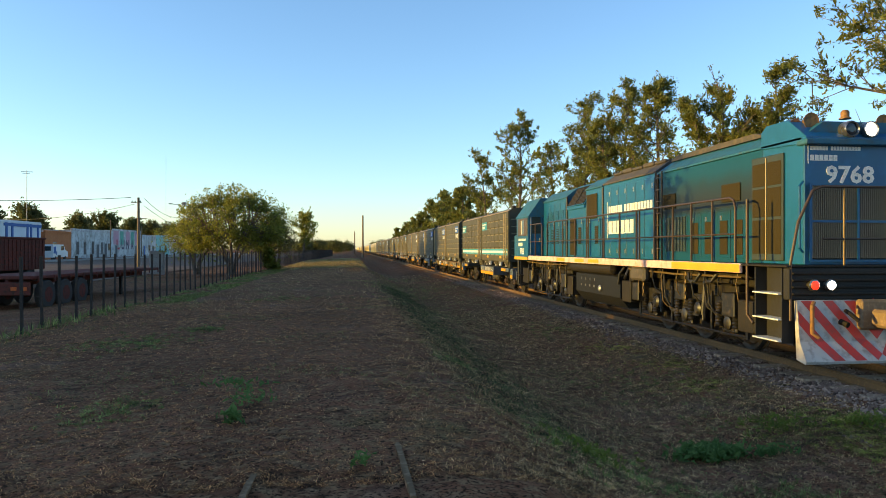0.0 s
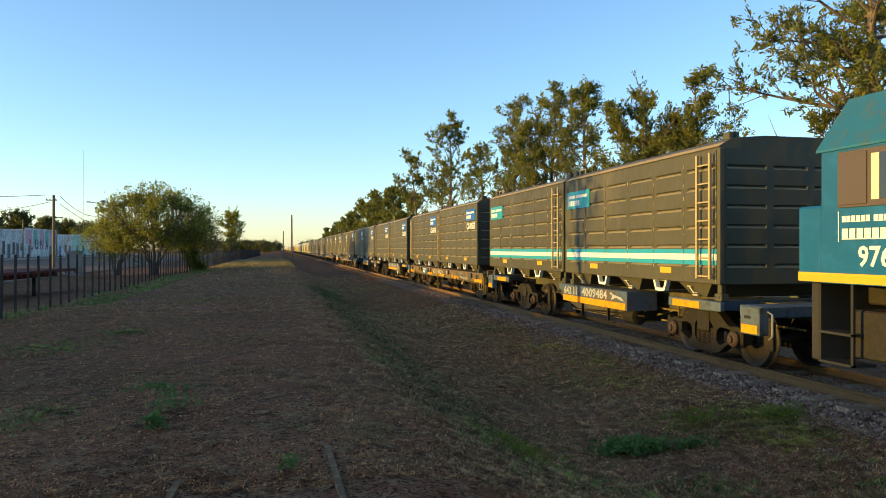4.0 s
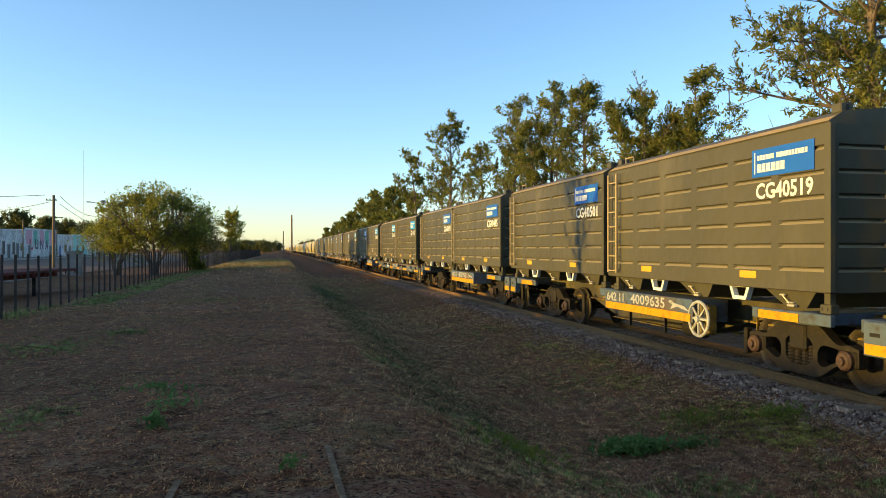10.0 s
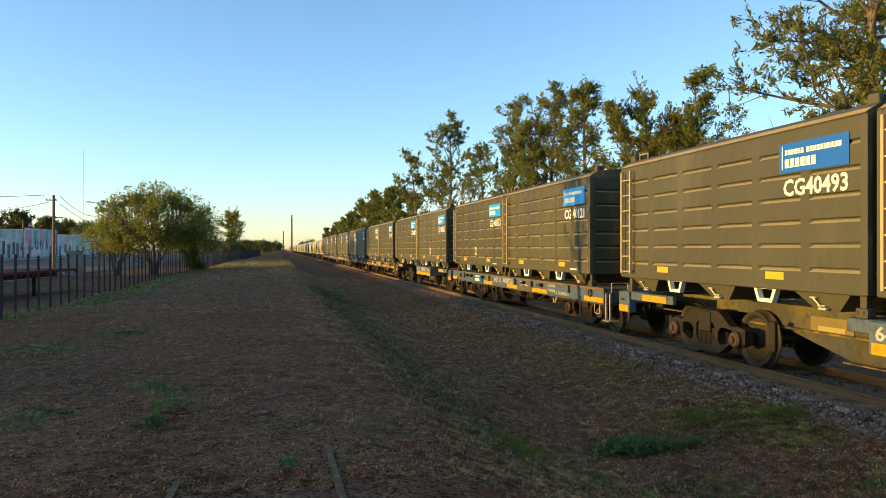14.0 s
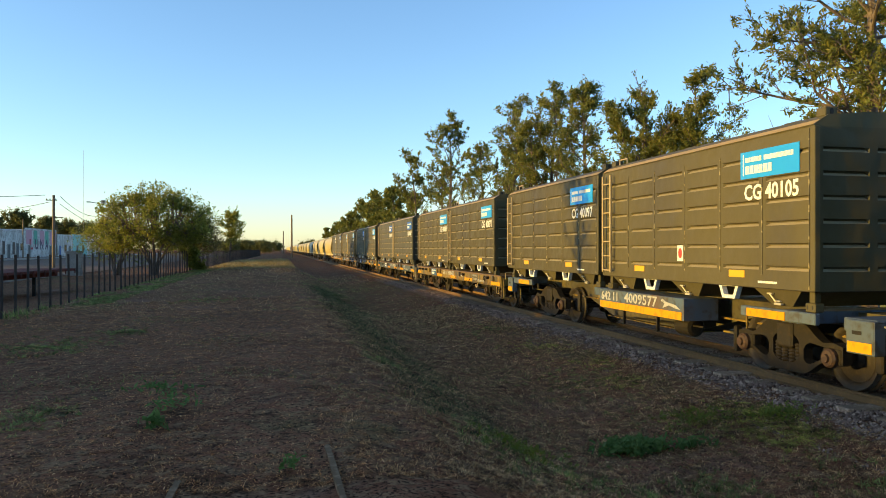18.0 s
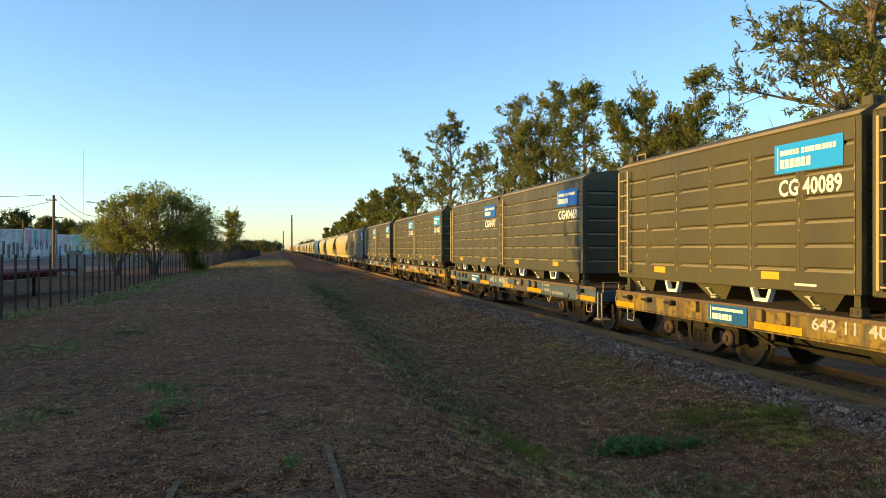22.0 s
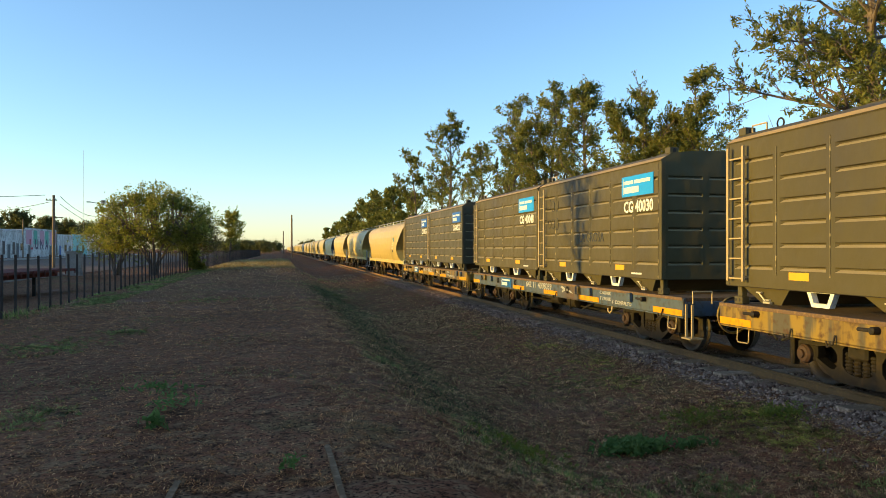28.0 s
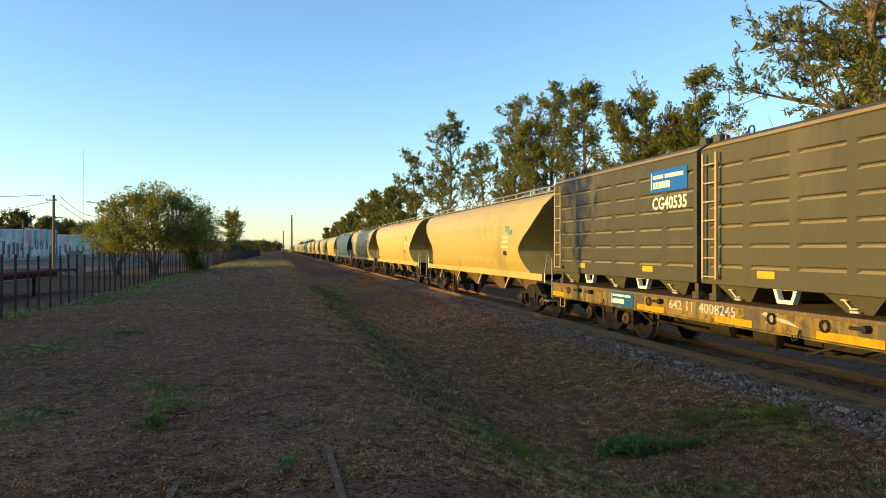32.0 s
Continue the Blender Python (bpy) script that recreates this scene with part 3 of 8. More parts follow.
def build_track():
    y0, y1 = -40, 900
    bed = Shape()
    prof = [(5.95, -0.30), (6.45, -0.195), (6.7, -0.18), (8.7, -0.18), (8.9, -0.20), (9.6, -0.30)]
    ys = [y0 + i * 2.0 for i in range(int((y1 - y0) / 2) + 1)]
    v = [(x + (0.10 * noise.noise(Vector((y * 0.4, x, 2))) if x < 6.6 or x > 8.8 else 0), y, z) for y in ys for x, z in prof]
    n_ = len(prof)
    bed.add(v, [(j * n_ + i, j * n_ + i + 1, (j + 1) * n_ + i + 1, (j + 1) * n_ + i) for j in range(len(ys) - 1) for i in range(n_ - 1)])
    part("ballast_bed", bed, STONE, track, "grey-brown stone ballast")
    for k in (-1, 1):
        x = TRACK + k * GAUGE / 2
        web = [(x - 0.060, -0.155), (x + 0.060, -0.155), (x + 0.060, -0.143), (x + 0.012, -0.125), (x + 0.010, -0.045), (x + 0.034, -0.034), (x + 0.034, -0.012),
               (x - 0.034, -0.012), (x - 0.034, -0.034), (x - 0.010, -0.045), (x - 0.012, -0.125), (x - 0.060, -0.143)]
        r = part("rail", Shape().prism(web, "y", y0, y1), RAIL_STEEL, track, "rusty rail with a polished head")
        part("rail_head", Shape().prism([(x - 0.033, -0.014), (x - 0.030, -0.003), (x - 0.02, 0.0), (x + 0.02, 0.0), (x + 0.030, -0.003), (x + 0.033, -0.014)], "y", y0, y1), RAIL_HEAD, r)
    rnd = random.Random(4)
    me = [Shape().box(-0.98 - 0.04 * k, 0.99 + 0.03 * k, -0.12, 0.12, -0.22, -0.162 + 0.010 * k, 0.015).mesh("sleeper", SLEEPER) for k in range(3)]
    for i in range(150):
        ob = new("sleeper", rnd.choice(me))
        ob.parent = track
        ob.matrix_basis = pose(TRACK + rnd.uniform(-0.03, 0.03), -6 + i * 0.62 + rnd.uniform(-0.03, 0.03), 0.03, 0, 0, rnd.uniform(-1.2, 1.2))
    far = Shape()
    for i in range(420):
        y = -6 + (150 + i) * 0.62
        far.box(TRACK - 0.99, TRACK + 0.99, y - 0.12, y + 0.12, -0.19, -0.135)
    tagged(part("far_sleepers", far, SLEEPER, track), kind="stuff")
    # loose ballast
    rnd = np.random.RandomState(3)
    def stones(name, count, x_lo, x_hi, y_lo, y_hi, size, squeeze):
        u = rnd.rand(count)
        y = y_lo + (y_hi - y_lo) * u ** squeeze
        x = x_lo + (x_hi - x_lo) * rnd.rand(count)
        z = np.interp(x, [5.6, 5.95, 6.55, 6.75, 8.65, 8.85, 9.6], [-0.29, -0.27, -0.185, -0.162, -0.162, -0.18, -0.30])
        ok = (np.abs(x - (TRACK - GAUGE / 2)) > 0.09) & (np.abs(x - (TRACK + GAUGE / 2)) > 0.09)
        x, y, z = x[ok], y[ok], z[ok]
        k = len(x)
        base = np.array([(1, 0, 0), (-1, 0, 0), (0, 1, 0), (0, -1, 0), (0, 0, 1), (0, 0, -1)], float)
        s = size * (0.55 + 0.9 * rnd.rand(k, 1, 1)) * (1 + y[:, None, None] * 0.012)
        b = base[None] * (0.75 + 0.5 * rnd.rand(k, 6, 1)) + 0.16 * rnd.randn(k, 6, 3)
        a = rnd.rand(k) * 6.28
        c_, s_ = np.cos(a)[:, None], np.sin(a)[:, None]
        b = np.stack([b[..., 0] * c_ - b[..., 1] * s_, b[..., 0] * s_ + b[..., 1] * c_, b[..., 2] * 0.75], -1) * s
        b += np.stack([x, y, z + 0.012], -1)[:, None]
        faces = np.array([(0, 2, 4), (2, 1, 4), (1, 3, 4), (3, 0, 4), (2, 0, 5), (1, 2, 5), (3, 1, 5), (0, 3, 5)])
        f = (faces[None] + 6 * np.arange(k)[:, None, None]).reshape(-1, 3)
        me_ = bpy.data.meshes.new(name)
        me_.from_pydata(b.reshape(-1, 3).tolist(), [], f.tolist())
        me_.materials.append(PEBBLE)
        ob = new(name, me_)
        ob.parent = track
        tagged(ob, "loose grey and pinkish ballast stones", kind="stuff")
    stones("loose_ballast", 32000, 6.0, 8.6, 4.6, 48.0, 0.0235, 1.9)
    stones("strewn_ballast", 3600, 5.45, 6.3, 4.0, 40.0, 0.016, 1.6)
    stones("large_ballast", 700, 5.75, 6.9, 4.0, 24.0, 0.036, 1.4)


def island_material(name, colours, rough=0.9):
    m = bpy.data.materials.new(name)
    m.use_nodes = True
    n, l = m.node_tree.nodes, m.node_tree.links
    geo, ramp = n.new("ShaderNodeNewGeometry"), n.new("ShaderNodeValToRGB")
    e = ramp.color_ramp.elements
    e[0].color, e[1].color = (*colours[0], 1), (*colours[-1], 1)
    for i, c_ in enumerate(colours[1:-1]):
        e.new((i + 1) / (len(colours) - 1)).color = (*c_, 1)
    l.new(geo.outputs["Random Per Island"], ramp.inputs[0])
    l.new(ramp.outputs[0], n["Principled BSDF"].inputs["Base Color"])
    n["Principled BSDF"].inputs["Roughness"].default_value = rough
    n["Principled BSDF"].inputs["Specular IOR Level"].default_value = 0.05
    return m


PEBBLE = island_material("mixed_ballast_stone", [(0.06, 0.036, 0.026), (0.24, 0.150, 0.108), (0.13, 0.080, 0.058), (0.42, 0.28, 0.205), (0.085, 0.052, 0.038)])
build_track()

# ---- fence ----
fence = thing("steel_fence", "dark steel picket fence along the grass strip", "fence")
FX = -6.60


def build_fence():
    me = Shape().box(-0.028, 0.028, -0.028, 0.028, -0.1, 1.58, 0.006).mesh("fence_post", POST_STEEL)
    rnd = random.Random(7)
    for i in range(58):
        y = 6.85 + i * 1.0 + rnd.uniform(-0.03, 0.03)
        ob = new("fence_post", me)
        ob.parent = fence
        ob.matrix_basis = pose(FX + rnd.uniform(-0.02, 0.02), y, ground_height(FX, y) - 0.02 + rnd.uniform(-0.02, 0.02), rnd.uniform(-0.8, 0.8), rnd.uniform(-0.8, 0.8), 0)
    far = Shape()
    for i in range(120):
        y = 65.0 + i * 1.0
        x = FX + 0.02 * i
        far.box(x - 0.03, x + 0.03, y - 0.03, y + 0.03, 0.0, 1.62)
    tagged(part("far_fencing", far, POST_STEEL, fence), kind="stuff")
    wire = Shape()
    for z in (0.35, 0.7, 1.05, 1.42):
        wire.tube([(FX, 5.0, 0.08 + z), (FX, 64.0, 0.10 + z)], 0.0025, 4)
    part("wire", wire, POST_STEEL, fence, "thin fence wire")


build_fence()


# ---- town across the street ----
def facade(name, label, y0, y1, h, mat_, roof_h=0.25, windows=(), doors=(), extra=None, x=-46.0, depth=9.0, zb=0.2):
    b = thing(name, label, "building", at=pose(x, y0, zb))
    w = y1 - y0
    part("wall", Shape().box(-depth, 0, 0, w, -0.3, h), mat_, b)
    part("cornice", Shape().box(-depth - 0.05, 0.12, -0.05, w + 0.05, h, h + 0.12, 0.02).box(-0.25, 0.05, 0, w, h + 0.12, h + 0.12 + roof_h, 0.02), mat_, b)
    for (a, z0, ww, hh, m_) in windows:
        f = part("window", Shape().box(0.001, 0.07, a - 0.1, a + ww + 0.1, z0 - 0.1, z0 + hh + 0.1, 0.02), TRIM, b)
        part("pane", Shape().box(0.0705, 0.085, a, a + ww, z0, z0 + hh), m_, f)
        part("mullion", Shape().box(0.0855, 0.10, a + ww / 2 - 0.03, a + ww / 2 + 0.03, z0, z0 + hh), TRIM, f)
    for (a, ww, hh, m_) in doors:
        d = part("door", Shape().box(0.001, 0.06, a, a + ww, 0, hh, 0.01), m_, b)
        part("door_jamb", Shape().box(0.001, 0.09, a - 0.1, a - 0.001, 0, hh + 0.1, 0.01), TRIM, d)
        part("door_jamb", Shape().box(0.001, 0.09, a + ww + 0.001, a + ww + 0.1, 0, hh + 0.1, 0.01), TRIM, d)
    return b


WALL_WHITE = material("flaking_white_wall", (0.56, 0.57, 0.57), 0.85, second=(0.38, 0.38, 0.37), fine=(0.24, 0.225, 0.205), large=0.5, small=2.2, bump=0.2, hard=0.12, grime=(0.20, 0.17, 0.15), grime_amount=0.4)
WALL_CLEAN = material("white_blue_wall", (0.60, 0.62, 0.64), 0.8, second=(0.52, 0.55, 0.58), large=0.5, bump=0.1)
WALL_BRICK = material("orange_brick_wall", (0.46, 0.15, 0.045), 0.9, second=(0.38, 0.12, 0.04), fine=(0.50, 0.21, 0.09), large=1, small=8, bump=0.3)
WALL_TURQ = material("turquoise_wall", (0.22, 0.48, 0.46), 0.8, second=(0.18, 0.40, 0.40), large=0.6, bump=0.1)
WALL_YELLOW = material("ochre_yellow_wall", (0.80, 0.50, 0.09), 0.8, second=(0.70, 0.42, 0.08), large=0.6, bump=0.1)
PAINT_BLUE = material("deep_blue_wall_paint", (0.03, 0.09, 0.28), 0.7, second=(0.04, 0.11, 0.30), bump=0.05)
PAINT_PINK = material("mural_pink", (0.50, 0.27, 0.33), 0.8, second=(0.45, 0.25, 0.3), bump=0.05, large=1)
PAINT_GREEN = material("mural_green", (0.12, 0.36, 0.26), 0.8, second=(0.1, 0.3, 0.24), bump=0.05, large=1)
PAINT_DARK = material("mural_dark_paint", (0.07, 0.06, 0.10), 0.8, second=(0.09, 0.07, 0.1), bump=0.05)
PAINT_RED = material("mural_red", (0.38, 0.05, 0.07), 0.8, second=(0.3, 0.05, 0.06), bump=0.05)
TRIM = material("grey_window_trim", (0.25, 0.25, 0.25), 0.7, second=(0.2, 0.2, 0.2), bump=0.05)
DOOR_DARK = material("dark_door_paint", (0.06, 0.065, 0.08), 0.6, second=(0.05, 0.05, 0.06), bump=0.05)
BROWN_DOOR = material("brown_shutter", (0.065, 0.045, 0.038), 0.7, second=(0.05, 0.035, 0.03), bump=0.1)


def town():
    # blue and white corner house
    b = facade("corner_house", "white house with deep blue trim and arched doorway", 88, 117, 5.2, WALL_CLEAN, windows=[(20.5, 1.2, 1.4, 2.0, GLASS)], doors=[(11, 1.6, 2.6, DOOR_DARK)])
    for y in (17.5, 19.2, 24.0, 25.2, 27.6):
        part("pilaster", Shape().box(0.001, 0.10, y, y + 0.55, 0, 5.2, 0.01), PAINT_BLUE, b)
    part("blue_band", Shape().box(0.001, 0.11, 17.0, 29.0, 4.75, 5.15, 0.01), PAINT_BLUE, b)
    part("arch", Shape().prism([(20.4 + 1.0 + 1.0 * math.cos(a), 1.6 + 1.1 * math.sin(a)) for a in np.linspace(0, math.pi, 12)], "x", 0.101, 0.13), WALL_YELLOW, b)
    # brick side, long white house with its row of doors
    facade("brick_house", "low orange brick house", 118.5, 129, 4.1, WALL_BRICK, windows=[(3, 1.2, 1.2, 1.4, GLASS)])
    facade("long_white_house", "long flaking white house with tall brown shutters", 129.3, 150.8, 4.7, WALL_WHITE,
           windows=[(2.0, 0.7, 1.0, 2.1, BROWN_DOOR), (5.6, 0.7, 1.0, 2.1, BROWN_DOOR), (9.6, 0.7, 1.1, 2.2, BROWN_DOOR), (14.6, 0.7, 1.0, 2.1, BROWN_DOOR), (18.6, 1.4, 1.0, 1.2, GLASS)],
           doors=[(12.2, 1.0, 2.4, DOOR_DARK), (16.6, 1.0, 2.6, DOOR_DARK)])
    m = facade("mural_house", "house with pink, green and white striped mural", 151.0, 170, 5.2, WALL_WHITE, doors=[(1.2, 1.1, 2.3, DOOR_DARK), (14.5, 1.1, 2.3, DOOR_DARK)])
    for i, (y, ww, mm) in enumerate(((0.1, 3.3, PAINT_PINK), (4.4, 2.2, PAINT_GREEN), (8.2, 2.6, PAINT_PINK), (11.6, 2.2, PAINT_GREEN), (14.6, 4.2, PAINT_PINK))):
        part("mural_stripe", Shape().box(0.001, 0.012, y, y + ww, 2.5, 5.2), mm, m)
    for i, (ch, mm) in enumerate((("L", PAINT_RED), ("U", PAINT_DARK), ("N", PAINT_DARK), ("A", PAINT_DARK))):
        lettering("mural_letter", ch, 2.0, 2.0, mm, m, Matrix(((0, 0, 1, 0.016), (1, 0, 0, 2.0 + i * 3.2), (0, 1, 0, 1.5), (0, 0, 0, 1))), weight=0.03)
    facade("small_white_house", "small white house with dark doors", 170.3, 183, 4.4, WALL_WHITE, windows=[(6, 1.2, 1.4, 1.3, GLASS)], doors=[(2, 1.1, 2.3, PAINT_BLUE), (9.6, 1.2, 2.3, DOOR_DARK)])
    facade("turquoise_house", "turquoise painted house with a dark door", 183.3, 196, 4.6, WALL_TURQ, doors=[(3, 1.2, 2.4, DOOR_DARK)], windows=[(8, 1.2, 1.5, 1.3, GLASS)])
    facade("grey_house", "grey-white house at the end of the row", 196.3, 214, 5.0, WALL_WHITE, doors=[(4, 1.2, 2.4, DOOR_DARK)], windows=[(9, 1.2, 1.5, 1.3, GLASS)])
    facade("ochre_house", "ochre yellow house beside the tree", 215, 240, 4.6, WALL_YELLOW, doors=[(4, 2.2, 2.6, BROWN_DOOR)], windows=[(12, 1.2, 1.8, 1.4, GLASS)])
    # the row goes on past the near side of the street
    y = -46.0
    for i, (ww, h) in enumerate(((16, 4.95), (14, 4.85), (18, 5.0), (15, 4.9), (9, 4.9), (21, 4.5), (16, 4.3))):
        facade("row_house", "plain flaking white row house across the street", y, y + ww, h, WALL_WHITE, doors=[(3, 1.1, 2.3, DOOR_DARK)], windows=[(7, 1.2, 1.5, 1.4, GLASS)])
        y += ww + 0.2


town()


def parked_trailer():
    """A flat semi-trailer parked in the yard, with a red grain body behind it."""
    t = thing("flat_trailer", "rusty red flat semi-trailer parked in the yard", "trailer", at=pose(-12.2, 27.2, -0.36, 0, 0, -6))
    part("frame", Shape().box(-0.45, -0.33, 0, 12.0, 0.85, 1.10, 0.02).box(0.33, 0.45, 0, 12.0, 0.85, 1.10, 0.02), TRAILER_RED, t)
    part("deck", Shape().box(-1.25, 1.25, 0, 12.0, 1.10, 1.22, 0.02), TRAILER_RED, t)
    for y in (1.2, 2.5, 3.8):
        for x in (-1.1, 1.1):
            wl = part("wheel", Shape().lathe([(-0.14, 0.30), (-0.14, 0.48), (-0.10, 0.52), (0.10, 0.52), (0.14, 0.48), (0.14, 0.30)], (x, y, 0.52), "x", 24), RUBBER, t, smooth=True)
            part("rim", Shape().lathe([(-0.145, 0.02), (-0.145, 0.28), (0.145, 0.28), (0.145, 0.02)], (x, y, 0.52), "x", 18), TRAILER_RED, wl)
    part("mudguard", Shape().box(-1.25, 1.25, -0.1, 0.0, 0.55, 1.0, 0.02), TRAILER_RED, t)
    for x in (-1.05, -0.7, 0.7, 1.05):
        part("tail_lamp", Shape().box(x - 0.10, x + 0.10, -0.115, -0.1005, 0.72, 0.84), LAMP_GLASS, t, "orange tail lamp glass")
    for x in (-0.8, 0.68):
        part("landing_leg", Shape().box(x, x + 0.12, 8.6, 8.74, 0.0, 0.9), DARK_STEEL, t)
    part("tow_bar", Shape().tube([(-0.3, 12.0, 1.0), (0, 13.4, 1.1), (0.3, 12.0, 1.0)], 0.06, 8), TRAILER_RED, t)
    for i, y in enumerate(np.arange(0.4, 12, 1.15)):
        part("stake", Shape().box(-1.29, -1.255, y, y + 0.08, 0.98, 1.22).box(1.255, 1.29, y, y + 0.08, 0.98, 1.22), TRAILER_RED, t)
    g = thing("grain_trailer", "brick-red corrugated grain trailer standing in the yard", "trailer", at=pose(-18.6, 34.2, -0.30, 0, 0, -4))
    body = part("body", Shape().box(-1.25, 1.25, 0, 9.0, 1.0, 2.62, 0.03), TRAILER_RED, g, "corrugated red steel body")
    for i in range(23):
        y = 0.1 + i * 0.39
        part("rib", Shape().box(1.2505, 1.30, y, y + 0.13, 1.05, 2.58, 0.01), TRAILER_RED, body)
    for i in range(6):
        x = -1.15 + i * 0.42
        part("rib", Shape().box(x, x + 0.13, -0.05, -0.0005, 1.05, 2.58, 0.01), TRAILER_RED, body)
    part("top_rail", Shape().box(-1.3, 1.3, -0.06, 9.06, 2.62, 2.72, 0.02), TRAILER_RED, g)
    for y in (1.2, 2.5, 7.5):
        for x in (-1.05, 1.05):
            part("wheel", Shape().lathe([(-0.14, 0.1), (-0.14, 0.46), (-0.10, 0.5), (0.10, 0.5), (0.14, 0.46), (0.14, 0.1)], (x, y, 0.5), "x", 22), RUBBER, g, smooth=True)
    part("frame", Shape().box(-0.5, 0.5, 0, 9.4, 0.72, 1.0, 0.02), DARK_STEEL, g)


TRAILER_RED = material("faded_red_trailer_paint", (0.17, 0.045, 0.033), 0.8, second=(0.11, 0.045, 0.035), fine=(0.07, 0.04, 0.03), large=1, small=8, bump=0.15, spec=0.04)
RUBBER = material("dusty_tyre_rubber", (0.045, 0.038, 0.033), 0.9, second=(0.06, 0.048, 0.040), bump=0.2)
LAMP_GLASS = material("orange_lamp_glass", (0.6, 0.12, 0.02), 0.3, second=(0.5, 0.1, 0.02), bump=0.0)
parked_trailer()


def van():
    """A white van parked in front of the houses."""
    t = thing("white_van", "white van with blue marks parked before the houses", "van", at=pose(-42.5, 109.7, 0.15))
    prof = [(0, 0.45), (0, 2.15), (0.15, 2.3), (4.0, 2.3), (4.6, 1.5), (5.5, 1.3), (5.6, 0.5)]
    part("body", Shape().prism(prof, "x", -0.95, 0.95), VAN_WHITE, t)
    for y in (1.0, 4.6):
        for x in (-0.85, 0.85):
            part("wheel", Shape().lathe([(-0.1, 0.1), (-0.1, 0.33), (0.1, 0.33), (0.1, 0.1)], (x, y, 0.34), "x", 18), RUBBER, t, smooth=True)
    part("side_window", Shape().box(0.951, 0.965, 3.0, 4.1, 1.45, 2.1, 0.004), GLASS, t)
    part("mark", Shape().box(0.951, 0.963, 0.3, 1.1, 1.0, 2.0).box(0.951, 0.963, 1.2, 1.5, 0.8, 1.3), PAINT_BLUE, t)
    part("rear_window", Shape().box(-0.7, 0.7, -0.012, -0.001, 1.4, 2.05), GLASS, t)


VAN_WHITE = material("white_car_paint", (0.66, 0.67, 0.68), 0.35, second=(0.6, 0.6, 0.6), bump=0.0, spec=0.5)
van()


def poles():
    def pole(name, label, x, y, h, r, zb, mat_, arm=None):
        p_ = thing(name, label, "pole", at=pose(x, y, zb))
        part("shaft", Shape().tube([(0, 0, -0.3), (0, 0, h)], r, 10, r * 0.7), mat_, p_, smooth=True)
        if arm == "cross":
            part("cross_arm", Shape().box(-0.75, 0.3, -0.05, 0.05, h - 0.55, h - 0.47).box(-0.3, 0.9, -0.05, 0.05, h - 2.3, h - 2.22), mat_, p_)
            for xx in (-0.65, -0.35, 0.2):
                part("insulator", Shape().lathe([(0, 0.04), (0.06, 0.06), (0.14, 0.03)], (xx, 0, h - 0.47), "z", 8), TRIM, p_)
        if arm == "lamp":
            part("arm", Shape().tube([(0, 0, h - 0.1), (-1.6, -0.6, h + 0.15)], 0.05, 6).tube([(0, 0, h - 0.1), (1.3, 0.5, h + 0.1)], 0.05, 6), GALV, p_)
            part("lamp_head", Shape().box(-2.1, -1.5, -0.85, -0.5, h + 0.08, h + 0.22, 0.03).box(-0.25, 0.35, -0.2, 0.2, h, h + 0.5, 0.06), TRIM, p_)
        return p_
    pole("utility_pole", "brown wooden utility pole with wires", -22.4, 82.0, 7.4, 0.17, -0.1, POLE_WOOD, "cross")
    pole("utility_pole", "tall brown pole beside the track", 2.75, 156.0, 8.7, 0.22, 0.2, POLE_WOOD)
    pole("utility_pole", "tall brown pole beside the track", 2.0, 300.0, 8.7, 0.26, 0.2, POLE_WOOD)
    pole("street_lamp", "grey street lamp with two arms", -25.5, 118.0, 8.6, 0.09, 0.0, GALV, "lamp")
    pole("street_lamp", "small street lamp before the houses", -35.0, 165.0, 6.8, 0.09, 0.1, GALV, "lamp")
    pole("thin_pole", "thin pale pole before the long house", -38.8, 126.0, 6.4, 0.10, 0.1, POLE_WOOD)
    pole("thin_pole", "thin pale pole before the mural", -38.8, 144.0, 6.0, 0.10, 0.1, POLE_WOOD)
    m_ = thing("antenna_mast", "thin guyed radio mast on a roof", "antenna", at=pose(-52.5, 128.0, 0.2))
    part("mast", Shape().tube([(0, 0, 0), (0, 0, 14.5)], 0.05, 6), GALV, m_)
    part("aerial", Shape().box(-0.9, 0.9, -0.03, 0.03, 14.2, 14.3).box(-0.5, 0.6, -0.4, -0.35, 13.9, 13.96), GALV, m_)
    m_ = thing("antenna_mast", "tall thin radio mast far off", "antenna", at=pose(-57.3, 240.0, 0.2))
    part("mast", Shape().tube([(0, 0, 0), (0, 0, 31.6)], 0.055, 6, 0.03), GALV, m_)
    wires = thing("overhead_wires", "sagging dark overhead wires", "cable")
    def sag(a, b_, d):
        return [tuple(Vector(a).lerp(Vector(b_), t) - Vector((0, 0, d * 4 * t * (1 - t)))) for t in np.linspace(0, 1, 13)]
    for a, b_, d in (((-23.2, 82, 7.3), (-47, 62, 6.4), 0.6), ((-22.8, 82, 6.6), (-45, 100, 5.6), 0.6), ((-21.8, 82, 7.2), (-25.5, 118, 6.9), 0.9), ((-21.8, 82, 6.4), (-30, 150, 5.8), 0.9)):
        part("wire", Shape().tube(sag(a, b_, d), 0.025, 5), BLACK, wires)
    pl_ = thing("gate_pillar", "pale concrete gate pillar in the yard", "pillar", at=pose(-15.6, 62.5, -0.25))
    part("shaft", Shape().box(-0.55, 0.55, -0.3, 0.3, -0.1, 1.75, 0.02), CONCRETE, pl_)
    part("cap", Shape().box(-0.62, 0.62, -0.36, 0.36, 1.75, 1.9, 0.02), CONCRETE, pl_)


poles()

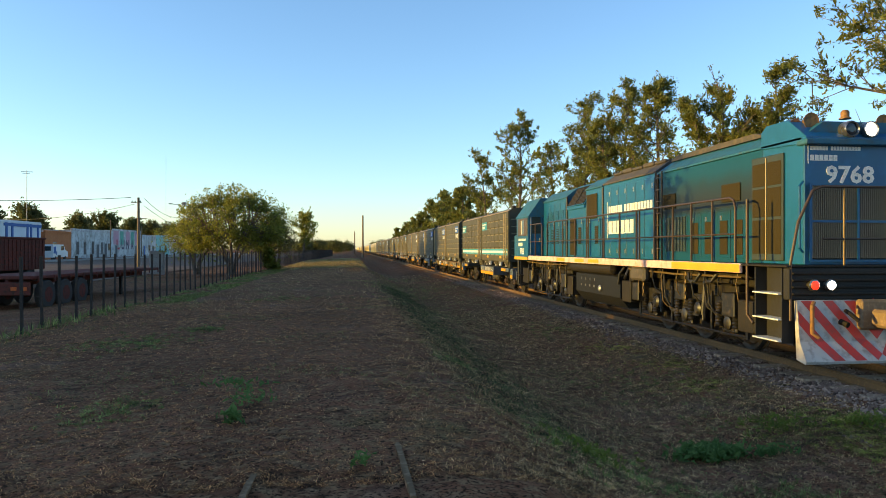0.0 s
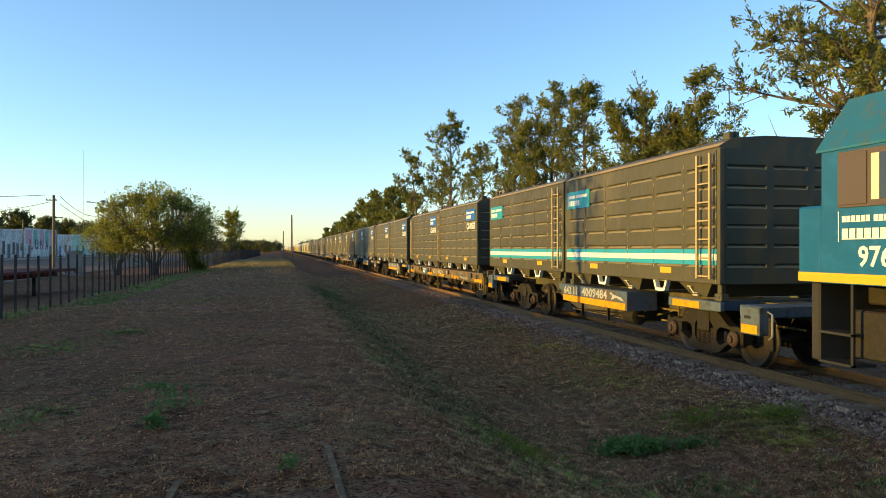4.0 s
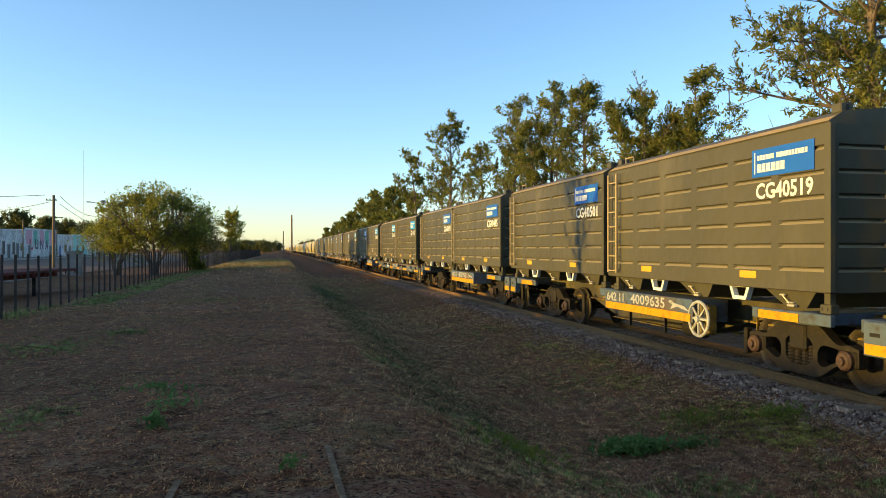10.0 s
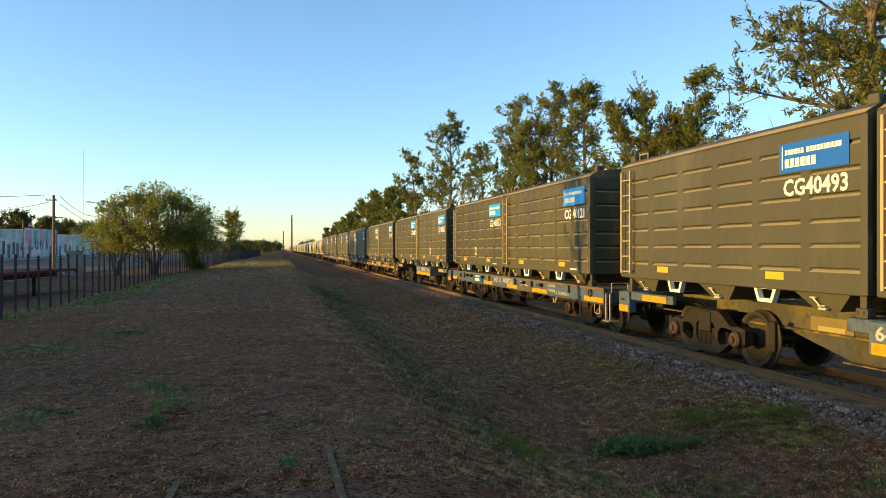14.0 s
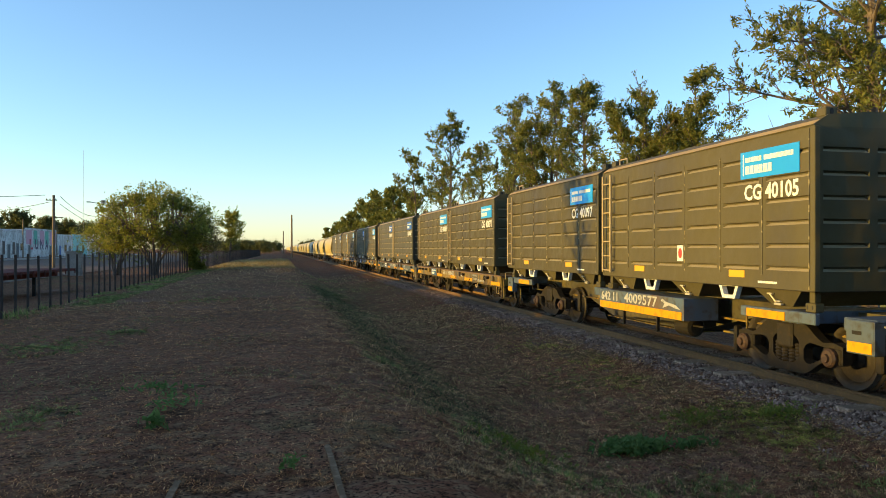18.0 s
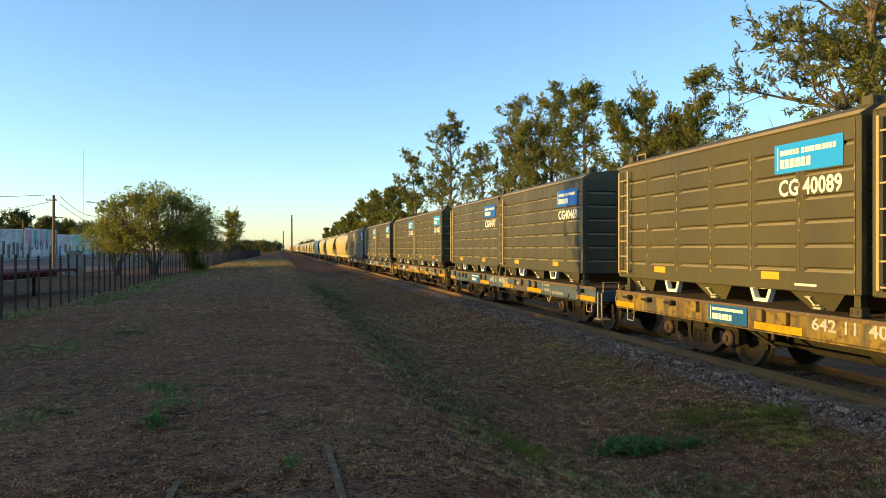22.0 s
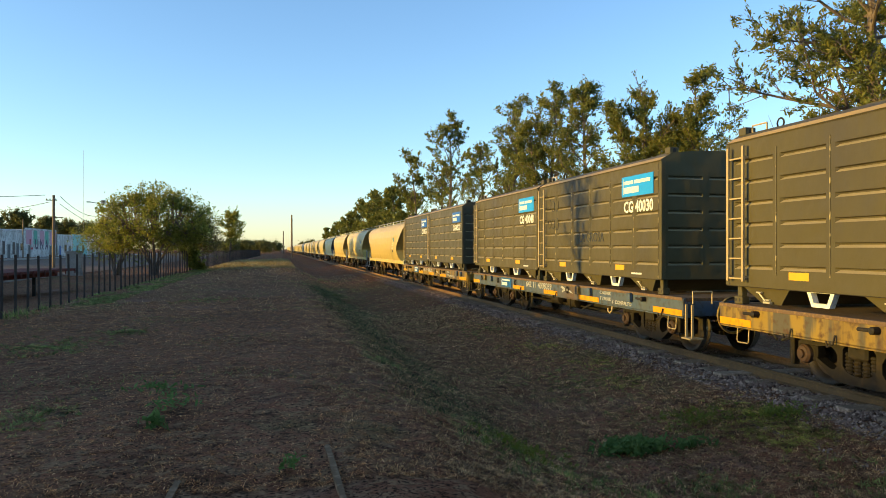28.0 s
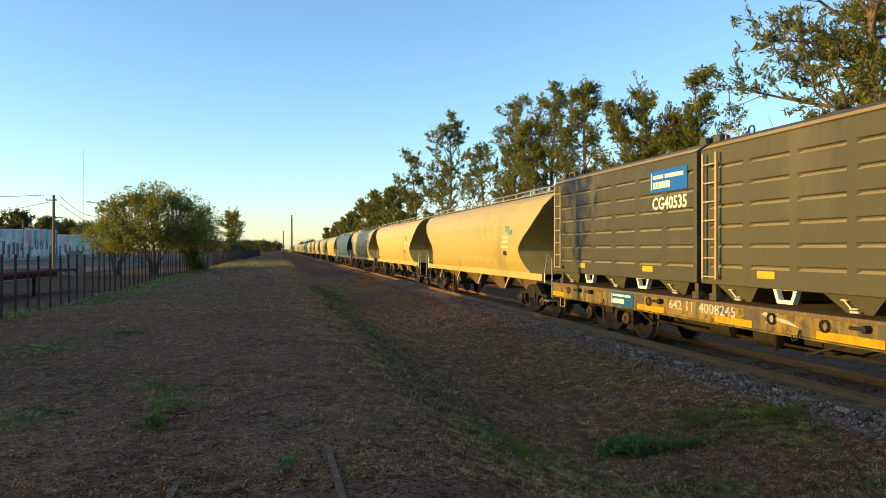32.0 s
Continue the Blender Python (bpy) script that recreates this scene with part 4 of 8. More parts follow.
# timber edgings half buried in the path
for (x, y, l_, a, lab) in ((0.37, 5.02, 1.25, 1.0, "weathered timber edging half buried in the path"), (-0.64, 4.75, 0.95, -1.5, "weathered timber edging half buried in the path")):
    e_ = tagged(new("timber_edging", Shape().prism([(-0.017, -l_ / 2), (0.018, -l_ / 2), (0.024, 0.05), (0.022, l_ / 2 - 0.03), (0.004, l_ / 2), (-0.021, l_ / 2 - 0.05), (-0.014, 0.12), (-0.022, 0.10)], "z", -0.06, 0.018).mesh("timber_edging", TIMBER)), lab, "timber")
    e_.matrix_basis = pose(x, y, ground_height(x, y) + 0.005, 0, 0, a)


# ---- trees and plants ----
def leaf_cloud(centres, radii, per, size, rs, long=1.6, droop=0.0):
    """Many small leaf quads round the centres; returns vertices and faces."""
    k = len(centres)
    c = np.repeat(np.asarray(centres, float), per, axis=0)
    r = np.repeat(np.asarray(radii, float), per)[:, None]
    n_ = k * per
    p = c + rs.randn(n_, 3) * r * np.array([0.5, 0.5, 0.42])
    d = rs.randn(n_, 3)
    d[:, 2] -= droop
    d /= np.linalg.norm(d, axis=1)[:, None]
    e = np.cross(d, rs.randn(n_, 3))
    e /= np.linalg.norm(e, axis=1)[:, None]
    s = size * (0.6 + 0.8 * rs.rand(n_, 1))
    d, e = d * s * long * 0.5, e * s * 0.5
    v = np.stack([p - d, p + e * 0.7, p + d, p - e * 0.7], 1).reshape(-1, 3)
    f = np.arange(n_ * 4).reshape(-1, 4)
    return v, f


def leaf_strands(segs, per, sigma, size, rs, long=2.0):
    """Leaves strewn along twigs, from (start, end) pairs."""
    a = np.repeat(np.array([q[0] for q in segs], float), per, axis=0)
    b_ = np.repeat(np.array([q[1] for q in segs], float), per, axis=0)
    n_ = len(a)
    t = rs.rand(n_, 1) ** 0.8 * 1.12
    p = a + (b_ - a) * t + rs.randn(n_, 3) * sigma * (0.4 + 0.8 * rs.rand(n_, 1))
    d = (b_ - a) / (np.linalg.norm(b_ - a, axis=1)[:, None] + 1e-6) + rs.randn(n_, 3) * 0.7
    d /= np.linalg.norm(d, axis=1)[:, None]
    e = np.cross(d, rs.randn(n_, 3))
    e /= np.linalg.norm(e, axis=1)[:, None] + 1e-6
    s = size * (0.5 + rs.rand(n_, 1))
    d, e = d * s * long * 0.5, e * s * 0.42
    v = np.stack([p - d, p + e, p + d, p - e], 1).reshape(-1, 3)
    return v, np.arange(n_ * 4).reshape(-1, 4)


def tree(name, label, at, height, spread, seed, leafmat, first=0.3, limbs=16, leaf=0.16, per=46, density=1.0, lean=(0, 0), up=0.6, trunk_r=0.22, clump=0.55, twigs=5):
    """A tapered trunk with limbs, branchlets and a crown of small leaves in clumps with gaps."""
    rs = np.random.RandomState(seed)
    rnd = random.Random(seed)
    t = thing(name, label, "tree", at=pose(*at))
    wood, segs, tp = Shape(), [], []
    for i in range(10):
        q = i / 9
        tp.append(Vector((lean[0] * height * q + 0.25 * math.sin(q * 5 + seed), lean[1] * height * q + 0.2 * math.cos(q * 4 + seed * 2), height * q - 0.2 * (q == 0))))
    wood.tube(tp, trunk_r, 9, 0.03)
    for j in range(limbs):
        q = first + (1 - first) * (j + rnd.random()) / limbs * 0.97
        i0 = min(8, int(q * 9))
        base = tp[i0].lerp(tp[i0 + 1], q * 9 - i0)
        a = j * 2.4 + rnd.uniform(-0.7, 0.7)
        ln = spread * (0.22 + 0.78 * math.sin(min(1, (1 - q) / (1 - first) * 1.25) * math.pi * 0.5)) * rnd.uniform(0.6, 1.1)
        dirv = Vector((math.cos(a), math.sin(a), up * rnd.uniform(0.5, 1.5))).normalized()
        pts, p_ = [base], base
        for s_ in range(5):
            dirv = (dirv + Vector((rnd.uniform(-0.25, 0.25), rnd.uniform(-0.25, 0.25), rnd.uniform(-0.1, 0.28)))).normalized()
            p_ = p_ + dirv * ln / 5
            pts.append(p_)
        wood.tube(pts, trunk_r * 0.36 * (1 - 0.5 * q), 6, 0.012)
        for b_ in range(twigs):
            k0 = rnd.randint(1, 4)
            st = pts[k0].lerp(pts[k0 + 1], rnd.random())
            d2 = (dirv * 0.6 + Vector((rnd.uniform(-1, 1), rnd.uniform(-1, 1), rnd.uniform(-0.3, 0.9)))).normalized()
            l2 = ln * rnd.uniform(0.22, 0.45)
            m_ = st + d2 * l2 * 0.5 + Vector((0, 0, rnd.uniform(-0.05, 0.1)))
            en = st + d2 * l2
            wood.tube([st, m_, en], 0.022, 4, 0.006, caps=False)
            for g in range(3):
                if rnd.random() < density:
                    p0 = st.lerp(en, 0.25 + 0.3 * g)
                    d3 = (d2 + Vector((rnd.gauss(0, 0.7), rnd.gauss(0, 0.7), rnd.gauss(0.15, 0.5)))).normalized()
                    segs.append((tuple(p0), tuple(p0 + d3 * clump * rnd.uniform(0.7, 2.0))))
        if rnd.random() < density:
            segs.append((tuple(pts[-2]), tuple(pts[-1] + dirv * clump)))
    part("trunk", wood, BARK, t)
    v, f = leaf_strands(segs, per, clump * 0.26, leaf, rs)
    me = bpy.data.meshes.new("crown")
    me.from_pydata(v.tolist(), [], f.tolist())
    me.materials.append(leafmat)
    cr = new("crown", me)
    cr.parent = t
    return t


def dome_tree(name, label, at, rx, zc, rz, seed, leafmat, ends, stems, per=40, leaf=0.15, clump=0.6):
    """A spreading tree: stems fan out from the ground into a flattened dome of leaf clumps."""
    rs, rnd = np.random.RandomState(seed), random.Random(seed)
    t = thing(name, label, "tree", at=pose(*at))
    wood, cs, rr = Shape(), [], []
    st = []
    for i in range(stems):
        a = 6.283 * i / stems + rnd.uniform(-0.4, 0.4)
        top = Vector((math.cos(a) * rx * 0.35, math.sin(a) * rx * 0.35, zc - rz * 0.45))
        pts = [Vector((math.cos(a) * 0.15, math.sin(a) * 0.15, -0.1)), Vector((math.cos(a) * 0.3, math.sin(a) * 0.3, 0.8)), top * 0.6 + Vector((rnd.uniform(-.2, .2), 0, 0.4)), top]
        wood.tube(pts, 0.11, 7, 0.05)
        st.append(top)
    for i in range(ends):
        a, u = rnd.uniform(0, 6.283), rnd.uniform(-0.75, 1.0)
        q = (1 - u * u) ** 0.5 * rnd.uniform(0.75, 1.05)
        k = 1 + 0.16 * noise.noise(Vector((math.cos(a) * 1.7, math.sin(a) * 1.7, u * 2 + seed)))
        e = Vector((math.cos(a) * q * rx * k, math.sin(a) * q * rx * k, zc + u * rz * k))
        s0 = min(st, key=lambda p: (p - e).length)
        m_ = s0.lerp(e, 0.5) + Vector((rnd.uniform(-.3, .3), rnd.uniform(-.3, .3), 0.35))
        wood.tube([s0, m_, e], 0.05, 5, 0.012)
        for b_ in range(4):
            d = Vector((rnd.gauss(0, 1), rnd.gauss(0, 1), rnd.gauss(0.1, 0.6))) * 0.42
            p0 = m_.lerp(e, rnd.uniform(0.3, 1.0))
            wood.tube([p0, p0 + d], 0.014, 4, 0.004, caps=False)
            if rnd.random() < 0.85:
                cs.append(tuple(p0 + d))
                rr.append(clump * rnd.uniform(0.5, 1.1))
    part("trunk", wood, BARK, t)
    v, f = leaf_cloud(cs, rr, per, leaf, rs)
    me = bpy.data.meshes.new("crown")
    me.from_pydata(v.tolist(), [], f.tolist())
    me.materials.append(leafmat)
    cr = new("crown", me)
    cr.parent = t
    return t


def she_oak(label, at, height, spread, seed, limbs=22, first=0.25, leaf=0.05, per=34, tuft=0.42, lean=(0, 0), rise=0.75, sub=6, trunk_r=0.2, bare=0.2, fork=0):
    """A ragged she-oak: a leader and rising limbs of uneven reach, with needle tufts on their outer twigs and sky between them."""
    rs, rnd = np.random.RandomState(seed), random.Random(seed)
    t = thing("tree", label, "tree", "trees behind the track", at=pose(*at))
    wood, segs = Shape(), []

    def leader(base, hh, lx, ly, r, count, q0, reach):
        tp = []
        for i in range(10):
            q = i / 9
            tp.append(base + Vector((lx * hh * q + 0.22 * math.sin(q * 5 + seed) * q, ly * hh * q + 0.2 * math.cos(q * 4 + seed * 2) * q, hh * q)))
        wood.tube(tp, r, 8, 0.018)
        for g in range(5):
            q = 0.86 + 0.035 * g
            d = Vector((rnd.gauss(0, 0.5), rnd.gauss(0, 0.5), 1)).normalized()
            p0 = tp[8].lerp(tp[9], (q - 0.86) / 0.14)
            segs.append((tuple(p0), tuple(p0 + d * tuft)))
        for j in range(count):
            q = q0 + (0.97 - q0) * (j + rnd.random()) / count
            i0 = min(8, int(q * 9))
            p_ = tp[i0].lerp(tp[i0 + 1], q * 9 - i0)
            a = j * 2.4 + rnd.uniform(-0.8, 0.8)
            ln = reach * (0.28 + 0.72 * min(1.0, (1 - q) / (1 - q0) * 1.5)) * rnd.choice((0.45, 0.7, 0.85, 1.0, 1.15))
            d = Vector((math.cos(a), math.sin(a), rise * rnd.uniform(0.45, 1.5))).normalized()
            pts = [p_]
            for s_ in range(5):
                d = (d + Vector((rnd.gauss(0, 0.17), rnd.gauss(0, 0.17), rnd.gauss(0.08, 0.15)))).normalized()
                p_ = p_ + d * ln / 5
                pts.append(p_)
            wood.tube(pts, r * 0.30 * (1 - 0.5 * q), 6, 0.009)
            naked = rnd.random() < bare
            for b_ in range(sub):
                k0 = rnd.choice((1, 2, 2, 3, 3, 4, 4))
                st = pts[k0].lerp(pts[k0 + 1], rnd.random())
                d2 = (d * 0.8 + Vector((rnd.gauss(0, 0.75), rnd.gauss(0, 0.75), rnd.gauss(0.2, 0.45)))).normalized()
                l2 = min(1.3, ln * rnd.uniform(0.16, 0.45))
                en = st + d2 * l2
                wood.tube([st, st.lerp(en, 0.5) + Vector((0, 0, rnd.uniform(-0.04, 0.08))), en], 0.017, 4, 0.005, caps=False)
                if naked and rnd.random() < 0.75:
                    continue
                for g in (0.55, 1.0):
                    for e in range(2):
                        d3 = (d2 + Vector((rnd.gauss(0, 0.6), rnd.gauss(0, 0.6), rnd.gauss(0.1, 0.45)))).normalized()
                        p0 = st.lerp(en, g * rnd.uniform(0.8, 1.0))
                        segs.append((tuple(p0), tuple(p0 + d3 * tuft * rnd.uniform(0.5, 1.3))))
            segs.append((tuple(pts[-1]), tuple(pts[-1] + d * tuft)))
    leader(Vector((0, 0, -0.2)), height + 0.2, lean[0], lean[1], trunk_r, limbs, first, spread)
    for k in range(fork):
        a = rnd.uniform(0, 6.28)
        leader(Vector((0.1 * math.cos(a), 0.1 * math.sin(a), height * 0.12)), height * rnd.uniform(0.66, 0.84), 0.2 * math.cos(a), 0.2 * math.sin(a), trunk_r * 0.7, limbs * 2 // 3, 0.3, spread * 0.8)
    part("trunk", wood, BARK, t)
    v, f = leaf_strands(segs, per * 5 // 10, tuft * 0.17, leaf * 1.3, rs, 2.6)
    me = bpy.data.meshes.new("crown")
    me.from_pydata(v.tolist(), [], f.tolist())
    me.materials.append(LEAF_RIGHT)
    cr = new("crown", me)
    cr.parent = t
    return t


def trees():
    ragged = "tall ragged olive-green she-oak lit by low sun"
    # the near one, its limbs reaching out over the train
    she_oak("large spreading she-oak with an orange-lit trunk", (15.4, 16.6, -0.1), 12.8, 3.5, 11, limbs=50, first=0.32, leaf=0.040, per=46, tuft=0.36, rise=0.45, sub=11, trunk_r=0.26, bare=0.22)
    she_oak(ragged, (20.0, 20.5, -0.1), 10.0, 4.0, 31, limbs=24)
    she_oak("broad she-oak with bare twigs at its top", (16.9, 31.6, -0.1), 9.3, 2.7, 12, limbs=26, first=0.2, leaf=0.046, per=36, sub=8, fork=2, bare=0.2)
    she_oak("broad she-oak with bare twigs at its top", (18.4, 29.6, -0.1), 9.4, 2.6, 13, limbs=24, first=0.2, leaf=0.046, per=36, sub=8, fork=1)
    she_oak(ragged, (16.0, 36.3, -0.1), 10.8, 2.1, 14, limbs=28, first=0.2, sub=8)
    she_oak(ragged, (16.0, 41.2, -0.1), 11.0, 2.7, 15, limbs=30, sub=8, fork=1)
    she_oak(ragged, (15.5, 47.2, -0.1), 11.7, 2.5, 16, limbs=30, sub=8, fork=1)
    she_oak("slim forked she-oak with gaps between its limbs", (14.5, 62.0, -0.1), 13.0, 3.3, 17, limbs=20, first=0.35, sub=8, leaf=0.06, bare=0.1, rise=0.9)
    she_oak("leaning sparse she-oak behind the track", (14.0, 73.5, -0.1), 11.3, 3.4, 18, limbs=20, first=0.3, sub=8, leaf=0.065, lean=(-0.06, 0.05), rise=0.9)
    she_oak(ragged, (15.5, 55.0, -0.1), 9.9, 2.4, 19, limbs=22, leaf=0.055)
    she_oak(ragged, (15.2, 67.5, -0.1), 9.2, 2.3, 20, limbs=20, leaf=0.06)
    for i, (x, y, h) in enumerate(((15, 84, 9.0), (14, 92, 10.5), (15, 101, 11.0), (14, 108, 11.6), (15, 117, 11.0), (14.5, 126, 11.4), (15, 137, 10.8), (14.5, 150, 10.0), (16, 165, 9.5), (15, 185, 9), (16, 210, 9), (16, 250, 9.5))):
        she_oak("she-oak in the far row behind the track", (x, y, -0.1), h * 0.87, 2.9, 40 + i, limbs=18, per=20, leaf=0.10 + 0.0004 * y, tuft=0.6, first=0.15, sub=6, bare=0.1)
    # the broad tree by the fence
    tagged(dome_tree("tree", "broad green tree with many stems behind the fence", (-8.9, 57.5, -0.1), 4.4, 3.75, 2.45, 21, LEAF_LEFT, 170, 6, per=50, leaf=0.11, clump=0.5), group="trees along the fence")
    tagged(dome_tree("tree", "twiggy green tree behind the fence", (-12.0, 60.0, -0.1), 2.4, 2.6, 1.8, 24, LEAF_LEFT, 56, 4, per=40, leaf=0.09), group="trees along the fence")
    tagged(dome_tree("tree", "dark twiggy tree behind the fence", (-6.9, 66.0, -0.1), 2.2, 2.7, 1.9, 22, LEAF_TWIG, 70, 4, per=36, leaf=0.085), group="trees along the fence")
    tagged(tree("tree", "slender green tree behind the fence", (-7.3, 122.0, 0.0), 7.1, 2.9, 23, LEAF_LEFT, first=0.2, limbs=18, leaf=0.15, per=24, density=0.75, up=0.8, trunk_r=0.2, clump=0.6), group="trees along the fence")
    tagged(tree("shrub", "leafy shrub growing through the fence", (-6.4, 59.0, 0.0), 1.6, 0.6, 27, LEAF_LEFT, first=0.05, limbs=14, leaf=0.10, per=30, up=0.8, trunk_r=0.05, clump=0.3), group="trees along the fence")
    # the tree whose shadow falls across the train
    tagged(tree("tree", "small sparse tree standing by the fence", (-9.2, 14.7, -0.25), 5.6, 1.5, 26, LEAF_DARK, first=0.5, limbs=12, leaf=0.09, per=7, density=0.5, up=1.5, trunk_r=0.13, clump=0.3, twigs=4), group="trees along the street")
    # dark trees behind the houses
    for i, (x, y, h, sp) in enumerate(((-64, 118, 8.0, 4), (-62, 133, 8.4, 4.5), (-60, 146, 10.6, 4), (-63, 158, 8.6, 3.5), (-60, 172, 9.6, 3), (-60, 192, 11.6, 5), (-58, 206, 10, 4.5), (-58, 224, 9.6, 5), (-56, 242, 9.5, 5), (-64, 104, 8, 5), (-62, 182, 8, 4))):
        tagged(tree("tree", "dark rounded tree behind the houses", (x, y, 0), 7.2 + (h - 7.2) * 0.45, sp * 0.85, 60 + i, LEAF_TWIG, first=0.25, limbs=22, leaf=0.26, per=30, clump=1.0, up=0.6, trunk_r=0.25, twigs=4), group="trees behind the houses")
    # far end of the track
    for i, (x, y, h, sp) in enumerate(((-6, 300, 4.6, 4), (-13, 320, 5.6, 5), (-20, 310, 5.0, 5), (-28, 330, 6.2, 6), (-36, 320, 5.2, 6), (-45, 330, 6.4, 6), (-2, 380, 5.6, 5), (-10, 400, 6.4, 6), (-22, 410, 6.0, 7), (16, 400, 6.5, 6), (24, 330, 7, 6))):
        tagged(dome_tree("tree", "distant low tree at the end of the track", (x, y, 0), sp * 0.8, h * 0.55, h * 0.42, 80 + i, LEAF_TWIG, 34, 4, per=30, leaf=0.40, clump=1.5), group="distant trees")


trees()


def blades(name, label, mat_, count, length, width, seed, place, rise=0.7, curl=0.9):
    """Bent grass blades, each rooted in the ground and curling over; place(rs, n) gives x and y, rise the steepness at the root."""
    rs = np.random.RandomState(seed)
    x, y = place(rs, count)
    ok = (y > 4.4) & ~((x > 6.5) & (x < 9.2))
    if mat_ in (GRASS_DRY, GRASS_STRAW):
        # worn bare spots on the path
        worn = (((x + 2.9) / 1.0) ** 2 + ((y - 10.2) / 1.9) ** 2 < 1) | (((x + 0.05) / 0.42) ** 2 + ((y - 7.0) / 1.5) ** 2 < 1)
        ok &= ~worn | (rs.rand(len(x)) < 0.35)
    x, y = x[ok], y[ok]
    n_ = len(x)
    z = ground_z(x, y)
    far = 1 + np.maximum(0, y - 6) * 0.045
    h = length * (0.45 + 0.9 * rs.rand(n_)) * (1 + y * 0.008)
    w = width * (0.6 + 0.8 * rs.rand(n_)) * far
    a = rs.rand(n_) * 6.283
    e0 = rise * (0.35 + 0.95 * rs.rand(n_))
    e1 = e0 - curl * (0.4 + 1.2 * rs.rand(n_))
    b = a + rs.randn(n_) * 0.5
    d0 = np.stack([np.cos(a) * np.cos(e0), np.sin(a) * np.cos(e0), np.sin(e0)], -1)
    d1 = np.stack([np.cos(b) * np.cos(e1), np.sin(b) * np.cos(e1), np.sin(e1)], -1)
    side = np.stack([-np.sin(a), np.cos(a), rs.randn(n_) * 0.3], -1) * w[:, None]
    p0 = np.stack([x, y, z - 0.006], -1)
    p1 = p0 + d0 * (h * 0.55)[:, None]
    p2 = p1 + d1 * (h * 0.55)[:, None]
    p2[:, 2] = np.maximum(p2[:, 2], z + 0.004)
    v = np.stack([p0 - side, p0 + side, p1 + side * 0.8, p1 - side * 0.8, p2], 1).reshape(-1, 3)
    k = 5 * np.arange(n_)[:, None]
    loops = np.concatenate([k + np.array([[0, 1, 2, 3]]), k + np.array([[3, 2, 4]])], 1).ravel()
    me = bpy.data.meshes.new(name)
    me.vertices.add(len(v))
    me.vertices.foreach_set("co", v.ravel())
    me.loops.add(len(loops))
    me.loops.foreach_set("vertex_index", loops)
    me.polygons.add(2 * n_)
    me.polygons.foreach_set("loop_start", (7 * np.arange(n_)[:, None] + np.array([[0, 4]])).ravel())
    me.update(calc_edges=True)
    me.materials.append(mat_)
    return tagged(new(name, me), label, "grass", kind="stuff")


def spread(x0, x1, y0, y1, power=2.0, patchy=0.0, scale=0.6, off=0.0):
    def place(rs, n_):
        y = y0 + (y1 - y0) * rs.rand(n_) ** power
        x = x0 + (x1 - x0) * rs.rand(n_)
        if patchy > 0:
            keep = np.array([noise.noise(Vector((a * scale, b_ * scale, off))) > patchy for a, b_ in zip(x, y)])
            x, y = x[keep], y[keep]
        return x, y
    return place


def tufts(x0, x1, y0, y1, power, each, size):
    """Blades in small tufts."""
    def place(rs, n_):
        k = n_ // each
        y = y0 + (y1 - y0) * rs.rand(k) ** power
        x = x0 + (x1 - x0) * rs.rand(k)
        x, y = np.repeat(x, each), np.repeat(y, each)
        g = 1 + y * 0.04
        return x + rs.randn(len(x)) * size * g, y + rs.randn(len(x)) * size * g
    return place


def near_spots(spots):
    """Blades gathered round spots of (x, y, radius)."""
    def place(rs, n_):
        k = rs.randint(0, len(spots), n_)
        sp = np.array(spots)[k]
        cx, cy = sp[:, 0] + rs.randn(n_) * sp[:, 2] * 0.5, sp[:, 1] + rs.randn(n_) * sp[:, 2] * 0.7
        pick = (np.arange(n_) // 14) * 14
        return cx[pick] + rs.randn(n_) * 0.022, cy[pick] + rs.randn(n_) * 0.03
    return place


